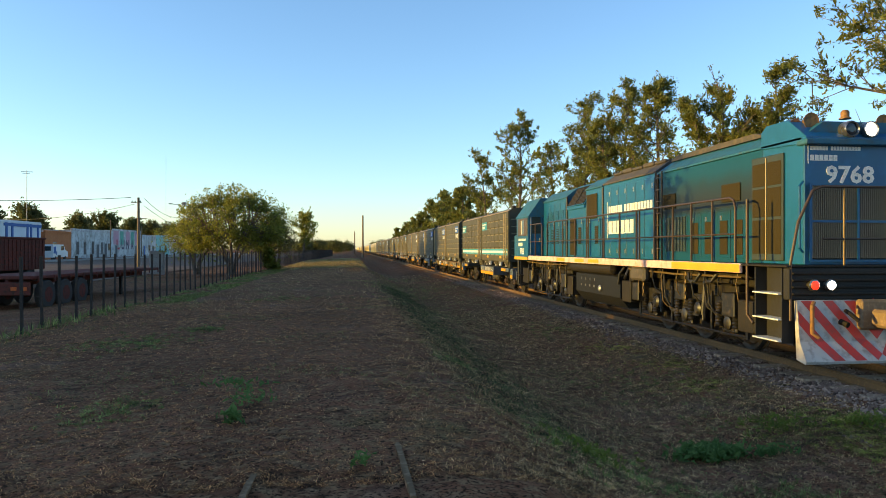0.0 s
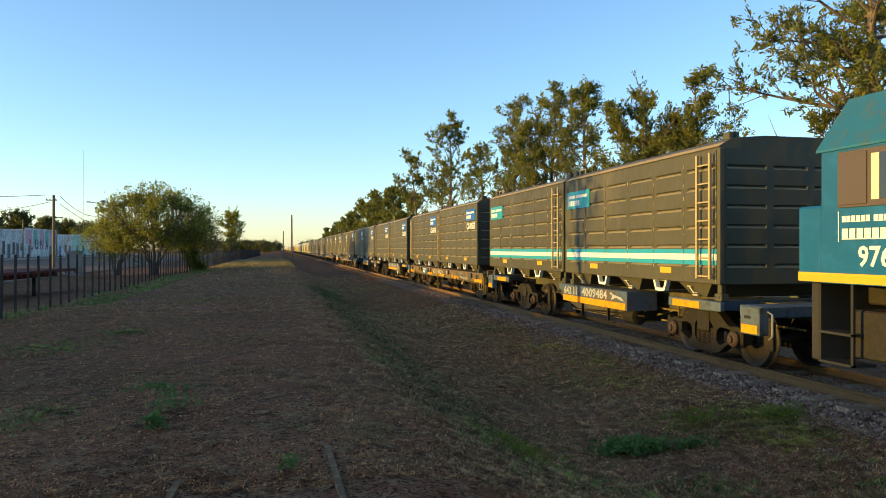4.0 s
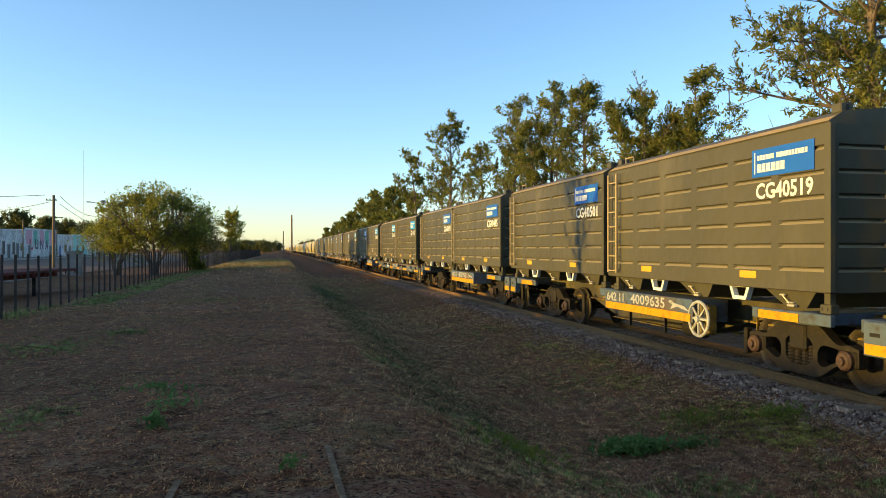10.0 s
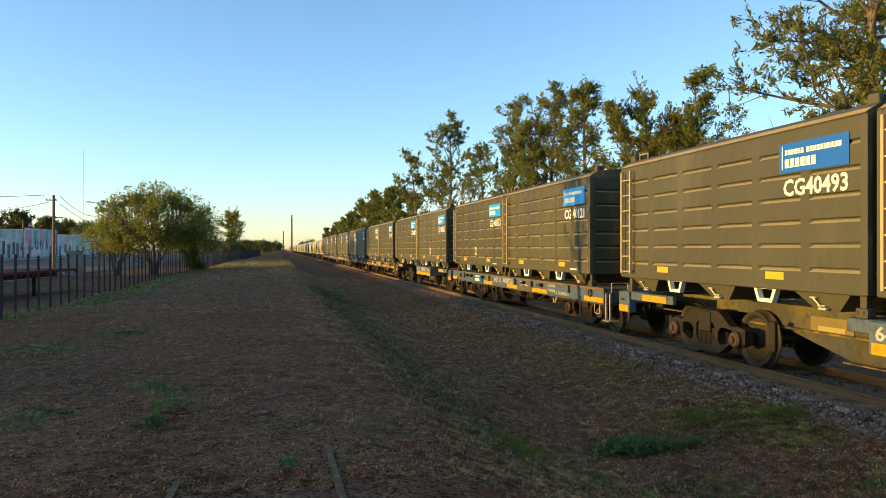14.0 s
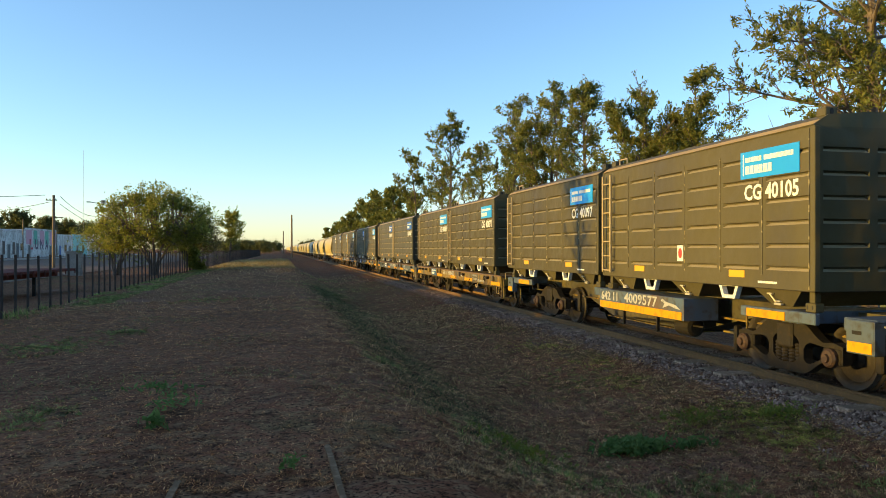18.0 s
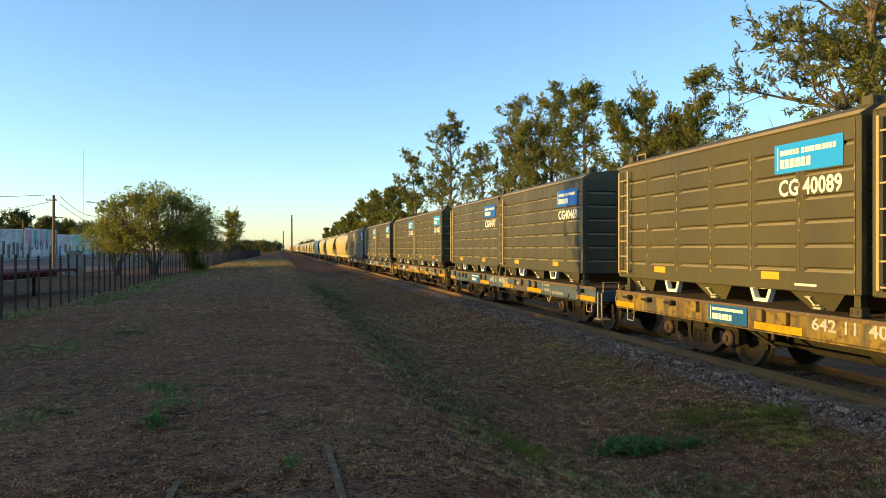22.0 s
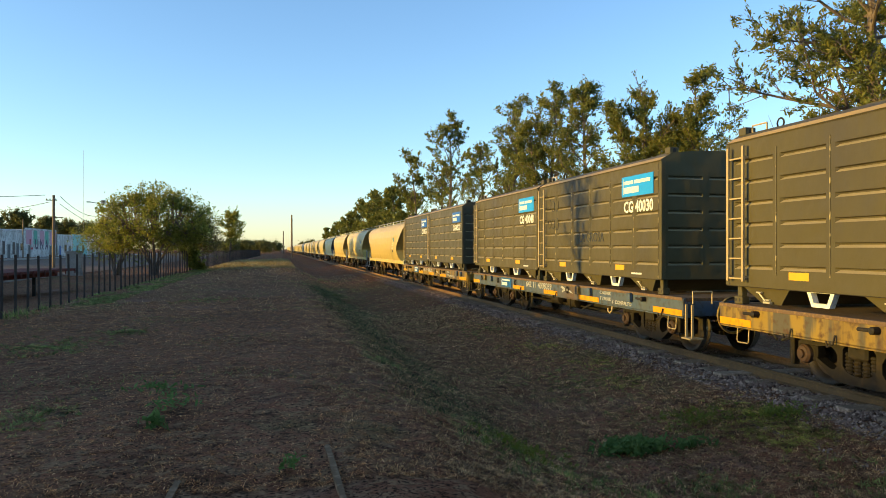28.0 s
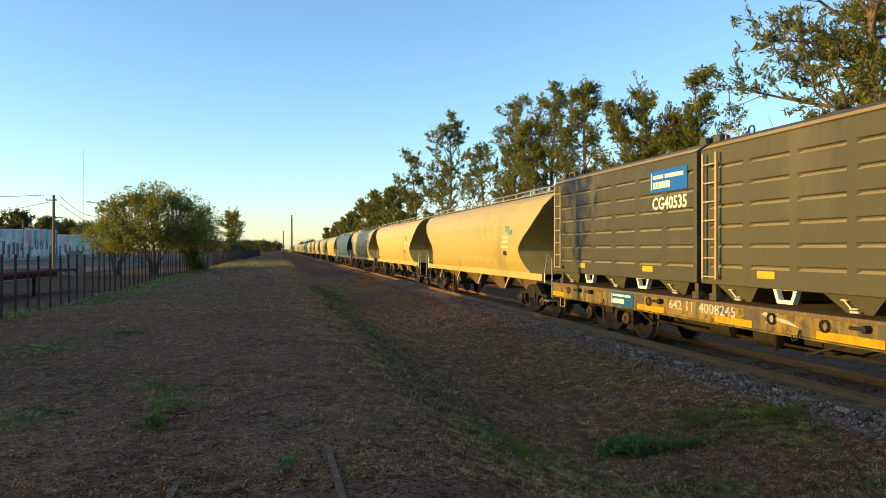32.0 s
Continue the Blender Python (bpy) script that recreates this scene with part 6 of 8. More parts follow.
def bogie(parent, y0, r=0.42, wb=1.75):
    """A two-axle cast bogie, its middle at y0."""
    h = wb / 2
    b = None
    for k in (-1, 1):
        x0, x1 = k * 0.72, k * 0.86
        us = np.linspace(-h - 0.18, h + 0.18, 49)

        def bell(u):
            return 0.5 + 0.5 * math.cos(math.pi * min(1.0, max(0.0, (abs(u) - 0.30) / (h - 0.38))))
        top = [0.56 + 0.25 * bell(u) + 0.05 * math.exp(-((abs(u) - h) / 0.16) ** 2) for u in us]
        bot = [0.35 - 0.22 * bell(u) for u in us]

        def window(u):
            """Middle height and half height of the opening at u."""
            for m_, w_, zc, hh in ((0.0, 0.29, 0.45, 0.20), (-0.5 * h - 0.14, 0.5 * h - 0.20, 0.44, 0.17), (0.5 * h + 0.14, 0.5 * h - 0.20, 0.44, 0.17)):
                q = abs(u - m_) / w_
                if q < 1:
                    return zc + (0.035 if m_ else 0) * (abs(u) - abs(m_)) / 0.2, hh * (1 - q ** 3) ** 0.5 * (1.0 if m_ == 0 else 0.45 + 0.55 * bell(u))
            return None
        wins = [window(u) for u in us]
        polys = []
        for i in range(len(us) - 1):
            lo0, lo1, hi0, hi1 = (us[i], bot[i]), (us[i + 1], bot[i + 1]), (us[i], top[i]), (us[i + 1], top[i + 1])
            a, c_ = wins[i], wins[i + 1]
            in0 = [] if a is None else [(us[i], a[0] - a[1]), (us[i], a[0] + a[1])]
            in1 = [] if c_ is None else [(us[i + 1], c_[0] - c_[1]), (us[i + 1], c_[0] + c_[1])]
            if in0 and in1:
                polys += [[lo0, lo1, in1[0], in0[0]], [in0[1], in1[1], hi1, hi0]]
            elif in0 or in1:
                polys.append([lo0, lo1] + in1 + [hi1, hi0] + in0[::-1])
            else:
                polys.append([lo0, lo1, hi1, hi0])
        s = plate(polys, x0, x1)
        if b is None:
            b = part("bogie", s, BOGIE, parent, "dusty cast steel bogie", at=pose(0, y0, 0))
        else:
            part("side_frame", s, BOGIE, b)
        for e in (-h, h):
            part("axle_box", Shape().box(x0 - k * 0.01, x1 + k * 0.012, e - 0.17, e + 0.17, 0.33, 0.56, 0.03), BOGIE, b)
            cap = Shape().lathe([(k * 0.86, 0.125), (k * 0.92, 0.125), (k * 0.95, 0.10), (k * 0.955, 0.06), (k * 0.985, 0.055), (k * 0.985, 0.01)], (0, e, r), "x", 16)
            part("bearing_cap", cap, CAP_RED, b, smooth=True)
        for e in (-0.2, -0.07, 0.07, 0.2):
            sp = Shape()
            sp.lathe([(j * 0.0225, 0.062 if j % 2 else 0.046) for j in range(13)], (k * 0.80, e, 0.25), "z", 10)
            part("spring", sp, DARK_STEEL, b)
        part("brake_hanger", Shape().box(k * 0.62, k * 0.70, -h - 0.62, -h - 0.50, 0.30, 0.75, 0.02), DARK_STEEL, b)
        part("brake_hanger", Shape().box(k * 0.60, k * 0.72, h + 0.46, h + 0.54, 0.2, 0.6, 0.02), DARK_STEEL, b)
    part("bolster", Shape().box(-0.9, 0.9, -0.16, 0.16, 0.45, 0.80, 0.03), DARK_STEEL, b)
    for e in (-h, h):
        wheelset(r, parent, y0 + e)
    return b


def coupler(parent, y, d):
    s = Shape().box(-0.11, 0.11, y, y + d * 0.45, 0.62, 0.86, 0.02).box(-0.16, 0.16, y + d * 0.40, y + d * 0.62, 0.58, 0.90, 0.05)
    s.box(-0.35, 0.35, y - d * 0.02, y - d * 0.08, 0.50, 0.95, 0.02)
    part("coupler", s, DARK_STEEL, parent, smooth=True)
    h = Shape().tube([(0.2, y + d * 0.05, 0.75), (0.25, y + d * 0.2, 0.45), (0.15, y + d * 0.45, 0.35)], 0.025, 8)
    part("air_hose", h, BLACK, parent)


def sill_details(w, x, y0, y1, z, seed):
    """Pockets, hooks and rings along a wagon's side sill."""
    rnd = random.Random(seed)
    y = y0 + 0.6
    while y < y1 - 0.5:
        if 4.9 < y < 7.2 or 8.2 < y < 9.3 or 1.0 < y < 2.5:
            y += 0.3
            continue
        k = rnd.choice("prhcp")
        if k == "p":
            part("stake_pocket", Shape().box(x - 0.075, x, y, y + 0.14, z - 0.19, z - 0.02, 0.012), SILL_GREY if rnd.random() < 0.6 else SILL_WORN, w)
        elif k == "r":
            part("lashing_ring", Shape().tube([(x - 0.03, y + 0.07 * math.cos(a), z - 0.13 + 0.07 * math.sin(a)) for a in np.linspace(0, 6.283, 11)], 0.014, 6, caps=False), DARK_STEEL, w)
        elif k == "h":
            part("twist_lock", Shape().lathe([(-0.10, 0.03), (-0.09, 0.045), (0.0, 0.045)], (x, y, z - 0.10), "x", 10).box(x - 0.09, x - 0.05, y - 0.02, y + 0.22, z - 0.12, z - 0.08, 0.01), DARK_STEEL, w)
        else:
            part("hook", Shape().tube([(x - 0.02, y, z - 0.22), (x - 0.05, y, z - 0.33), (x - 0.05, y + 0.09, z - 0.37), (x - 0.05, y + 0.11, z - 0.30)], 0.013, 6), DARK_STEEL, w)
        y += rnd.uniform(0.42, 0.80)


def name_board(w, x, y, z):
    b = part("name_board", Shape().box(x - 0.014, x - 0.003, y - 0.95, y, z - 0.29, z - 0.03), NAVY_SIGN, w, "blue name board")
    part("stroke", Shape().box(0, 0.014, 0, 0.2, 0, 0.003), WHITE, b, at=on_side(x - 0.0145, y - 0.06, z - 0.26))
    part("small_bar", word_blocks(16, 0.76, 0.05), WHITE, b, at=on_side(x - 0.0145, y - 0.11, z - 0.12))
    part("large_bar", word_blocks(6, 0.50, 0.10), WHITE, b, at=on_side(x - 0.0145, y - 0.11, z - 0.255))


def flat_wagon(front, number, grey, seed):
    """A flat wagon with a deep side sill; place: rail level, under the head end of its first container."""
    rnd = random.Random(seed)
    paint = SILL_GREY if grey else SILL_WORN
    w = thing("flat_wagon", ("grey" if grey else "rust-streaked yellow") + " steel flat wagon carrying two grain containers", "railway wagon", "flat wagons of the train")
    y0, y1, zt = -0.76, 12.36, 1.0
    part("deck", Shape().box(-1.20, 1.20, y0 + 0.02, y1 - 0.02, zt - 0.06, zt - 0.005), DECK_RUST, w, "rusty deck plate")
    for x in (-1.26, 1.26):
        part("side_sill", Shape().box(x, x - math.copysign(0.06, x), y0, y1, zt - 0.31, zt, 0.01).box(x, x - math.copysign(0.14, x), y0, y1, zt - 0.335, zt - 0.312, 0.006), paint, w)
    part("deck_edge", Shape().box(-1.272, -1.2, y0 + 0.01, y1 - 0.01, zt - 0.045, zt + 0.006, 0.004), DECK_RUST, w, "rusty deck edge angle")
    for y in (y0 + 0.30, y1 - 0.62):
        part("stirrup_step", Shape().tube([(-1.20, y, zt - 0.31), (-1.21, y, 0.48), (-1.21, y + 0.02, 0.46), (-1.21, y + 0.24, 0.46), (-1.21, y + 0.26, 0.48), (-1.20, y + 0.26, zt - 0.31)], 0.009, 6), CREAM_METAL, w, "cream steel stirrup step")
    part("tow_hook", Shape().tube([(-1.22, 1.9, zt - 0.31), (-1.24, 1.9, zt - 0.42), (-1.24, 1.98, zt - 0.48), (-1.24, 2.06, zt - 0.44), (-1.24, 2.07, zt - 0.38)], 0.018, 7), CREAM_METAL, w, smooth=True)
    for y in (y0, y1 - 0.06):
        part("end_sill", Shape().box(-1.2, 1.2, y, y + 0.06, zt - 0.31, zt - 0.062, 0.01), paint, w)
    part("centre_sill", Shape().box(-0.25, 0.25, y0, y1, zt - 0.42, zt - 0.062, 0.01)
         .prism([(3.1, zt - 0.42), (4.2, 0.30), (8.2, 0.30), (9.3, zt - 0.42)], "x", -0.22, -0.18), DARK_STEEL, w)
    for y in (2.9, 4.6, 6.2, 7.8, 9.4):
        part("cross_bearer", Shape().box(-1.19, 1.19, y, y + 0.10, zt - 0.28, zt - 0.062, 0.01), paint, w)
    for s_, y in ((1, 3.2), (-1, 8.9)):
        part("truss_bar", Shape().prism([(y, zt - 0.33), (y + s_ * 0.8, 0.42), (y + s_ * 0.90, 0.42), (y + s_ * 0.12, zt - 0.33)], "x", -0.95, -0.91), DARK_STEEL, w)
    part("brake_cylinder", Shape().lathe([(0, 0.1), (0.02, 0.17), (0.5, 0.17), (0.55, 0.1)], (-0.55, 5.0, 0.52), "y", 16), DARK_STEEL, w, smooth=True)
    part("air_reservoir", Shape().lathe([(0, 0.05), (0.03, 0.15), (0.57, 0.15), (0.6, 0.05)], (-0.55, 6.1, 0.52), "y", 14), DARK_STEEL, w, smooth=True)
    part("brake_rod", Shape().tube([(-0.55, 2.2, 0.42), (-0.55, 9.0, 0.42)], 0.022, 6).tube([(-1.0, 4.6, 0.68), (-1.0, 4.6, 0.40), (-0.6, 5.4, 0.36)], 0.016, 6), DARK_STEEL, w)
    for y, l in ((y0 + 0.02, 0.95), (2.45, 1.05), (4.75, 0.9), (7.15, 0.95), (y1 - 0.75, 0.73)):
        part("marker_stripe", Shape().box(-1.268, -1.262, y, y + l, zt - 0.30, zt - 0.20), ORANGE, w, "orange reflective stripe")
    lettering("fleet_number", number, 0.17, 0.95, NUMBER_WHITE, w, on_side(-1.263, 6.08, zt - 0.20), weight=0.02)
    lettering("class_number", "642 11", 0.16, 0.72, NUMBER_WHITE, w, on_side(-1.263, 6.98, zt - 0.20), weight=0.02)
    lettering("load_data", "C 66000K", 0.07, 0.52, NUMBER_WHITE, w, on_side(-1.263, 2.40, zt - 0.12), weight=0.02)
    lettering("load_data", "T 19650K", 0.07, 0.52, NUMBER_WHITE, w, on_side(-1.263, 2.40, zt - 0.235), weight=0.02)
    lettering("load_data", "S  COMPALTO", 0.075, 0.82, NUMBER_WHITE, w, on_side(-1.263, 1.84, zt - 0.275), weight=0.02)
    part("emblem", Shape().prism([(y_ - 1.15, zt + z_) for y_, z_ in ((4.95, -0.20), (5.15, -0.13), (5.45, -0.10), (5.62, -0.05), (5.70, -0.09), (5.55, -0.13), (5.62, -0.21), (5.40, -0.15), (5.15, -0.18))], "x", -1.2645, -1.262), NUMBER_WHITE, w, "white running-animal emblem shape")
    name_board(w, -1.262, 9.2, zt)
    sill_details(w, -1.262, y0, y1, zt, seed)
    st = Shape()
    for y in (y0 - 0.20, y0 - 0.02):
        st.box(-1.22, -1.18, y, y + 0.03, 0.36, zt - 0.10, 0.005)
    st.box(-1.26, -1.02, y0 - 0.22, y0 + 0.06, 0.335, 0.36, 0.005)
    part("step", st, CREAM_METAL if grey else SILL_WORN, w)
    part("grab_bar", Shape().tube([(-1.1, y0 - 0.03, zt - 0.1), (-1.1, y0 - 0.03, zt + 0.10), (-0.75, y0 - 0.03, zt + 0.10), (-0.75, y0 - 0.03, zt - 0.1)], 0.014, 6), CREAM_METAL, w)
    # hand brake wheel on the tail end
    hw = Shape().tube([(-0.95 + 0.27 * math.cos(a), y1 + 0.10, 0.80 + 0.27 * math.sin(a)) for a in np.linspace(0, 6.2832, 25)], 0.022, 6, caps=False)
    for a in np.linspace(0, 6.2832, 7)[:-1]:
        hw.tube([(-0.95, y1 + 0.10, 0.80), (-0.95 + 0.26 * math.cos(a), y1 + 0.10, 0.80 + 0.26 * math.sin(a))], 0.013, 5)
    hw.lathe([(-0.12, 0.03), (0.03, 0.04)], (-0.95, y1 + 0.10, 0.80), "y", 10)
    part("brake_wheel", hw, SILL_WORN, w)
    bogie(w, 1.05)
    bogie(w, 10.10)
    coupler(w, y0, -1)
    coupler(w, y1, 1)
    MOVERS.append((w, front, 0.0))
    return w


def spine_wagon(front, number, white_wheel, seed):
    """A container wagon with a deep middle beam, short end decks and a number box on its side."""
    w = thing("spine_wagon", "grey and orange skeletal container wagon with a number box", "railway wagon", "skeletal wagons of the train")
    y0, y1, zt = -0.95, 12.30, 1.0
    part("centre_sill", Shape().prism([(y0, 0.78), (y0, zt - 0.02), (y1, zt - 0.02), (y1, 0.78), (9.3, 0.78), (7.4, 0.32), (4.1, 0.32), (2.1, 0.78)], "x", -0.36, 0.36), SPINE_OLIVE, w, "worn yellow fishbelly beam")
    part("sill_flange", Shape().box(-0.46, 0.46, 4.05, 7.45, 0.295, 0.318, 0.005), SILL_WORN, w)
    for y, l in ((y0, 0.5), (0.25, 0.4), (5.75, 0.8), (11.5, 0.8)):
        part("cross_beam", Shape().box(-1.2, 1.2, y, y + l, zt - 0.16, zt, 0.012), SILL_GREY, w)
    for x in (-1.22, 1.22):
        part("side_bar", Shape().box(x, x - math.copysign(0.08, x), 0.0, 1.5, zt - 0.15, zt - 0.003, 0.012), SILL_GREY, w)
        part("side_bar", Shape().box(x, x - math.copysign(0.08, x), 10.4, 11.9, zt - 0.15, zt - 0.003, 0.012), SILL_GREY, w)
    # end plates
    for y in (y0 - 0.02, y1 - 0.40):
        b = part("end_plate", Shape().box(-1.26, -1.10, y, y + 0.42, 0.60, zt - 0.01, 0.012), SILL_GREY, w)
        part("data_bar", word_bar(0.14, 0.05), DARK_STEEL, b, at=on_side(-1.262, y + 0.32, 0.82))
        part("marker_stripe", Shape().box(-1.267, -1.2615, y + 0.03, y + 0.39, 0.62, 0.74), ORANGE, b)
    for y, l in ((0.55, 0.8), (10.6, 0.85)):
        part("marker_stripe", Shape().box(-1.228, -1.222, y, y + l, zt - 0.14, zt - 0.03), ORANGE, w, "orange reflective stripe")
    bx = part("number_box", Shape().box(-1.26, -0.62, 2.95, 6.15, 0.62, zt - 0.01, 0.01), SILL_GREY, w, "grey side box with white numbers")
    part("marker_stripe", Shape().box(-1.268, -1.262, 3.0, 6.1, 0.63, 0.76), ORANGE, bx, "orange reflective stripe")
    lettering("fleet_number", number, 0.185, 1.25, NUMBER_WHITE, bx, on_side(-1.262, 5.05, 0.785), weight=0.02)
    lettering("class_number", "642 11", 0.17, 0.72, NUMBER_WHITE, bx, on_side(-1.262, 6.05, 0.785), weight=0.02)
    part("emblem", Shape().prism([(3.05, 0.80), (3.2, 0.87), (3.5, 0.90), (3.62, 0.95), (3.68, 0.91), (3.55, 0.87), (3.62, 0.79), (3.40, 0.85), (3.2, 0.81)], "x", -1.2645, -1.262), NUMBER_WHITE, bx, "white running-animal emblem shape")
    nb = part("beam_board", Shape().box(-0.372, -0.362, 7.35, 8.15, 0.62, 0.86), FADED_BOARD, w, "faded yellow-brown name board")
    part("large_bar", word_bar(0.50, 0.08), FADED_BAR, nb, at=on_side(-0.3725, 8.0, 0.66))
    part("data_bar", word_bar(0.55, 0.06), YELLOW, w, at=on_side(-0.362, 2.55, 0.80))
    part("pipe", Shape().tube([(-0.45, 2.0, 0.80), (-0.55, 2.3, 0.80), (-0.55, 2.3, 0.45), (-0.55, 2.9, 0.45)], 0.02, 6).tube([(-0.5, y0, 0.66), (-0.5, y1, 0.66)], 0.018, 6), SILL_WORN, w)
    part("brake_gear", Shape().lathe([(0, 0.1), (0.02, 0.16), (0.45, 0.16), (0.5, 0.1)], (-0.75, 3.4, 0.46), "y", 14).tube([(-0.8, 3.1, 0.5), (-0.8, 6.4, 0.40)], 0.016, 6)
         .box(-1.15, -1.10, 4.0, 4.03, 0.33, 0.62).box(-1.15, -1.10, 5.3, 5.33, 0.33, 0.62).tube([(-1.12, 3.7, 0.34), (-1.12, 5.6, 0.34)], 0.012, 6), DARK_STEEL, w)
    if white_wheel:
        hw = Shape()
        c_ = (-1.24, 2.80, 0.70)
        hw.tube([(c_[0], c_[1] + 0.27 * math.cos(a), c_[2] + 0.27 * math.sin(a)) for a in np.linspace(0, 6.2832, 29)], 0.026, 7, caps=False)
        for a in np.linspace(0, 6.2832, 9)[:-1]:
            hw.tube([c_, (c_[0], c_[1] + 0.26 * math.cos(a), c_[2] + 0.26 * math.sin(a))], 0.02, 5)
        hw.lathe([(-0.05, 0.05), (0.08, 0.06)], c_, "x", 12)
        part("brake_wheel", hw, NUMBER_WHITE, w, "pale spoked hand brake wheel")
        part("bracket", Shape().box(-1.16, -1.0, 2.66, 2.94, 0.45, 0.92, 0.02), SILL_WORN, w)
    part("grab_bar", Shape().tube([(-1.12, y0 - 0.05, 0.55), (-1.12, y0 - 0.12, 0.60), (-1.12, y0 - 0.12, 0.90), (-1.12, y0 - 0.02, 0.93)], 0.014, 6), GALV, w)
    bogie(w, 1.0)
    bogie(w, 10.0)
    coupler(w, y0, -1)
    coupler(w, y1, 1)
    MOVERS.append((w, front, 0.0))
    return w


def hopper_wagon(front, blue, near):
    """A covered hopper wagon with a curved side and ends drawn in at half height; place: its roof's head end."""
    paint = HOPPER_BLUE if blue else HOPPER_CREAM
    w = thing("hopper_wagon", ("faded blue" if blue else "cream-yellow") + " covered grain hopper wagon with curved sides", "railway wagon", "hopper wagons of the train")
    L = 15.6
    # side section: (half width, height)
    sec = [(1.10, 1.14), (1.20, 1.35), (1.27, 1.75), (1.29, 2.15), (1.27, 2.55), (1.18, 2.90), (1.00, 3.14), (0.78, 3.25)]

    def inset(z):
        t = (z - 1.14) / (3.25 - 1.14)
        return 1.2 + 0.9 * math.exp(-((t - 0.30) / 0.28) ** 2) - 1.20 * max(0, (t - 0.32) / 0.68) ** 1.1
    body = Shape()
    n_ = len(sec)
    rows = []
    fine = []
    for i in range(n_ - 1):
        for k in range(3):
            t = k / 3
            fine.append((sec[i][0] * (1 - t) + sec[i + 1][0] * t, sec[i][1] * (1 - t) + sec[i + 1][1] * t))
    fine.append(sec[-1])
    v = []
    for x, z in fine:
        a = max(0.0, inset(z))
        for y in (a, a + 0.001, L - a - 0.001, L - a):
            v.append((x, y, z))
    m_ = len(fine)
    for sgn in (-1, 1):
        vv = [(sgn * x, y, z) for x, y, z in v]
        body.add(vv, [(i * 4 + 1, i * 4 + 2, i * 4 + 6, i * 4 + 5) for i in range(m_ - 1)])
    part("body", body, paint, w, smooth=True)
    for e in (0, 3):
        ends = Shape()
        ends.add([(-v[i * 4 + e][0], v[i * 4 + e][1], v[i * 4 + e][2]) for i in range(m_)] + [v[i * 4 + e] for i in range(m_)], [(i, i + 1, m_ + i + 1, m_ + i) for i in range(m_ - 1)])
        part("end_sheet", ends, paint, w, "sloping end sheet", smooth=True)
    part("roof", Shape().prism([(-0.80, 3.24), (-0.45, 3.32), (0.45, 3.32), (0.80, 3.24)], "y", 0.05, L - 0.05), paint, w)
    for x in (-1.14, 1.14):
        part("side_sill", Shape().box(x, x - math.copysign(0.10, x), 0.6, L - 0.6, 0.98, 1.16, 0.012), paint, w)
    part("frame", Shape().box(-0.25, 0.25, -0.2, L + 0.2, 0.62, 0.92, 0.01).box(-1.1, 1.1, 0.0, 1.1, 0.92, 1.0, 0.01).box(-1.1, 1.1, L - 1.1, L, 0.92, 1.0, 0.01), DARK_STEEL, w)
    for y in (3.3, 6.3, 9.3, 12.3):
        f = Shape()
        f.add([(-0.7, y - 1.1, 1.0), (0.7, y - 1.1, 1.0), (0.7, y + 1.1, 1.0), (-0.7, y + 1.1, 1.0), (-0.4, y - 0.3, 0.50), (0.4, y - 0.3, 0.50), (0.4, y + 0.3, 0.50), (-0.4, y + 0.3, 0.50)],
              [(0, 1, 5, 4), (1, 2, 6, 5), (2, 3, 7, 6), (3, 0, 4, 7), (4, 5, 6, 7)])
        part("discharge_funnel", f, DECK_RUST, w)
        if near:
            part("brace", Shape().prism([(y + 0.2, 1.0), (y + 0.65, 0.62), (y + 0.74, 0.62), (y + 0.31, 1.0)], "x", -1.06, -1.02), paint, w)
    # roof walkway with its railing
    walk_ = part("running_board", Shape().box(-0.42, 0.42, -0.1, L + 0.1, 3.36, 3.40, 0.005), GALV, w)
    if near:
        for y in np.arange(0.0, L + 0.01, 1.3):
            part("stanchion", Shape().tube([(-0.72, y, 3.25), (-0.72, y, 3.44)], 0.014, 5), GALV, w)
        part("rail", Shape().tube([(-0.72, -0.05, 3.44), (-0.72, L + 0.05, 3.44)], 0.016, 5), GALV, w)
    for y, s_ in ((0.0, 1), (L, -1)):
        part("end_ladder", Shape().tube([(-1.1, y - s_ * 0.05, 0.60), (-1.1, y - s_ * 0.05, 1.55), (-1.1, y + s_ * 0.28, 1.68), (-1.1, y + s_ * 0.45, 1.2), (-1.1, y + s_ * 0.45, 0.95)], 0.018, 6)
             .tube([(-0.7, y - s_ * 0.05, 0.95), (-0.7, y - s_ * 0.05, 1.7), (-1.1, y - s_ * 0.05, 1.62)], 0.016, 6).box(-1.2, -0.9, y - s_ * 0.08, y + s_ * 0.25, 0.5, 0.53), GALV, w)
    if near and not blue:
        mk = part("emblem", Shape().box(-1.294, -1.288, 2.85, 3.2, 2.30, 2.46).box(-1.297, -1.291, 2.6, 2.9, 2.20, 2.34), BLUE_FADED, w, "faded blue emblem shape")
        part("panel", Shape().box(-1.298, -1.292, 3.15, 3.38, 1.62, 1.74), BLACK, w)
        for k, z in enumerate((1.82, 1.98, 2.1)):
            part("data_bar", word_bar(0.7 - 0.1 * k, 0.07), WHITE_FADED, w, at=on_side(-1.293, 3.6 - 0.1 * k, z))
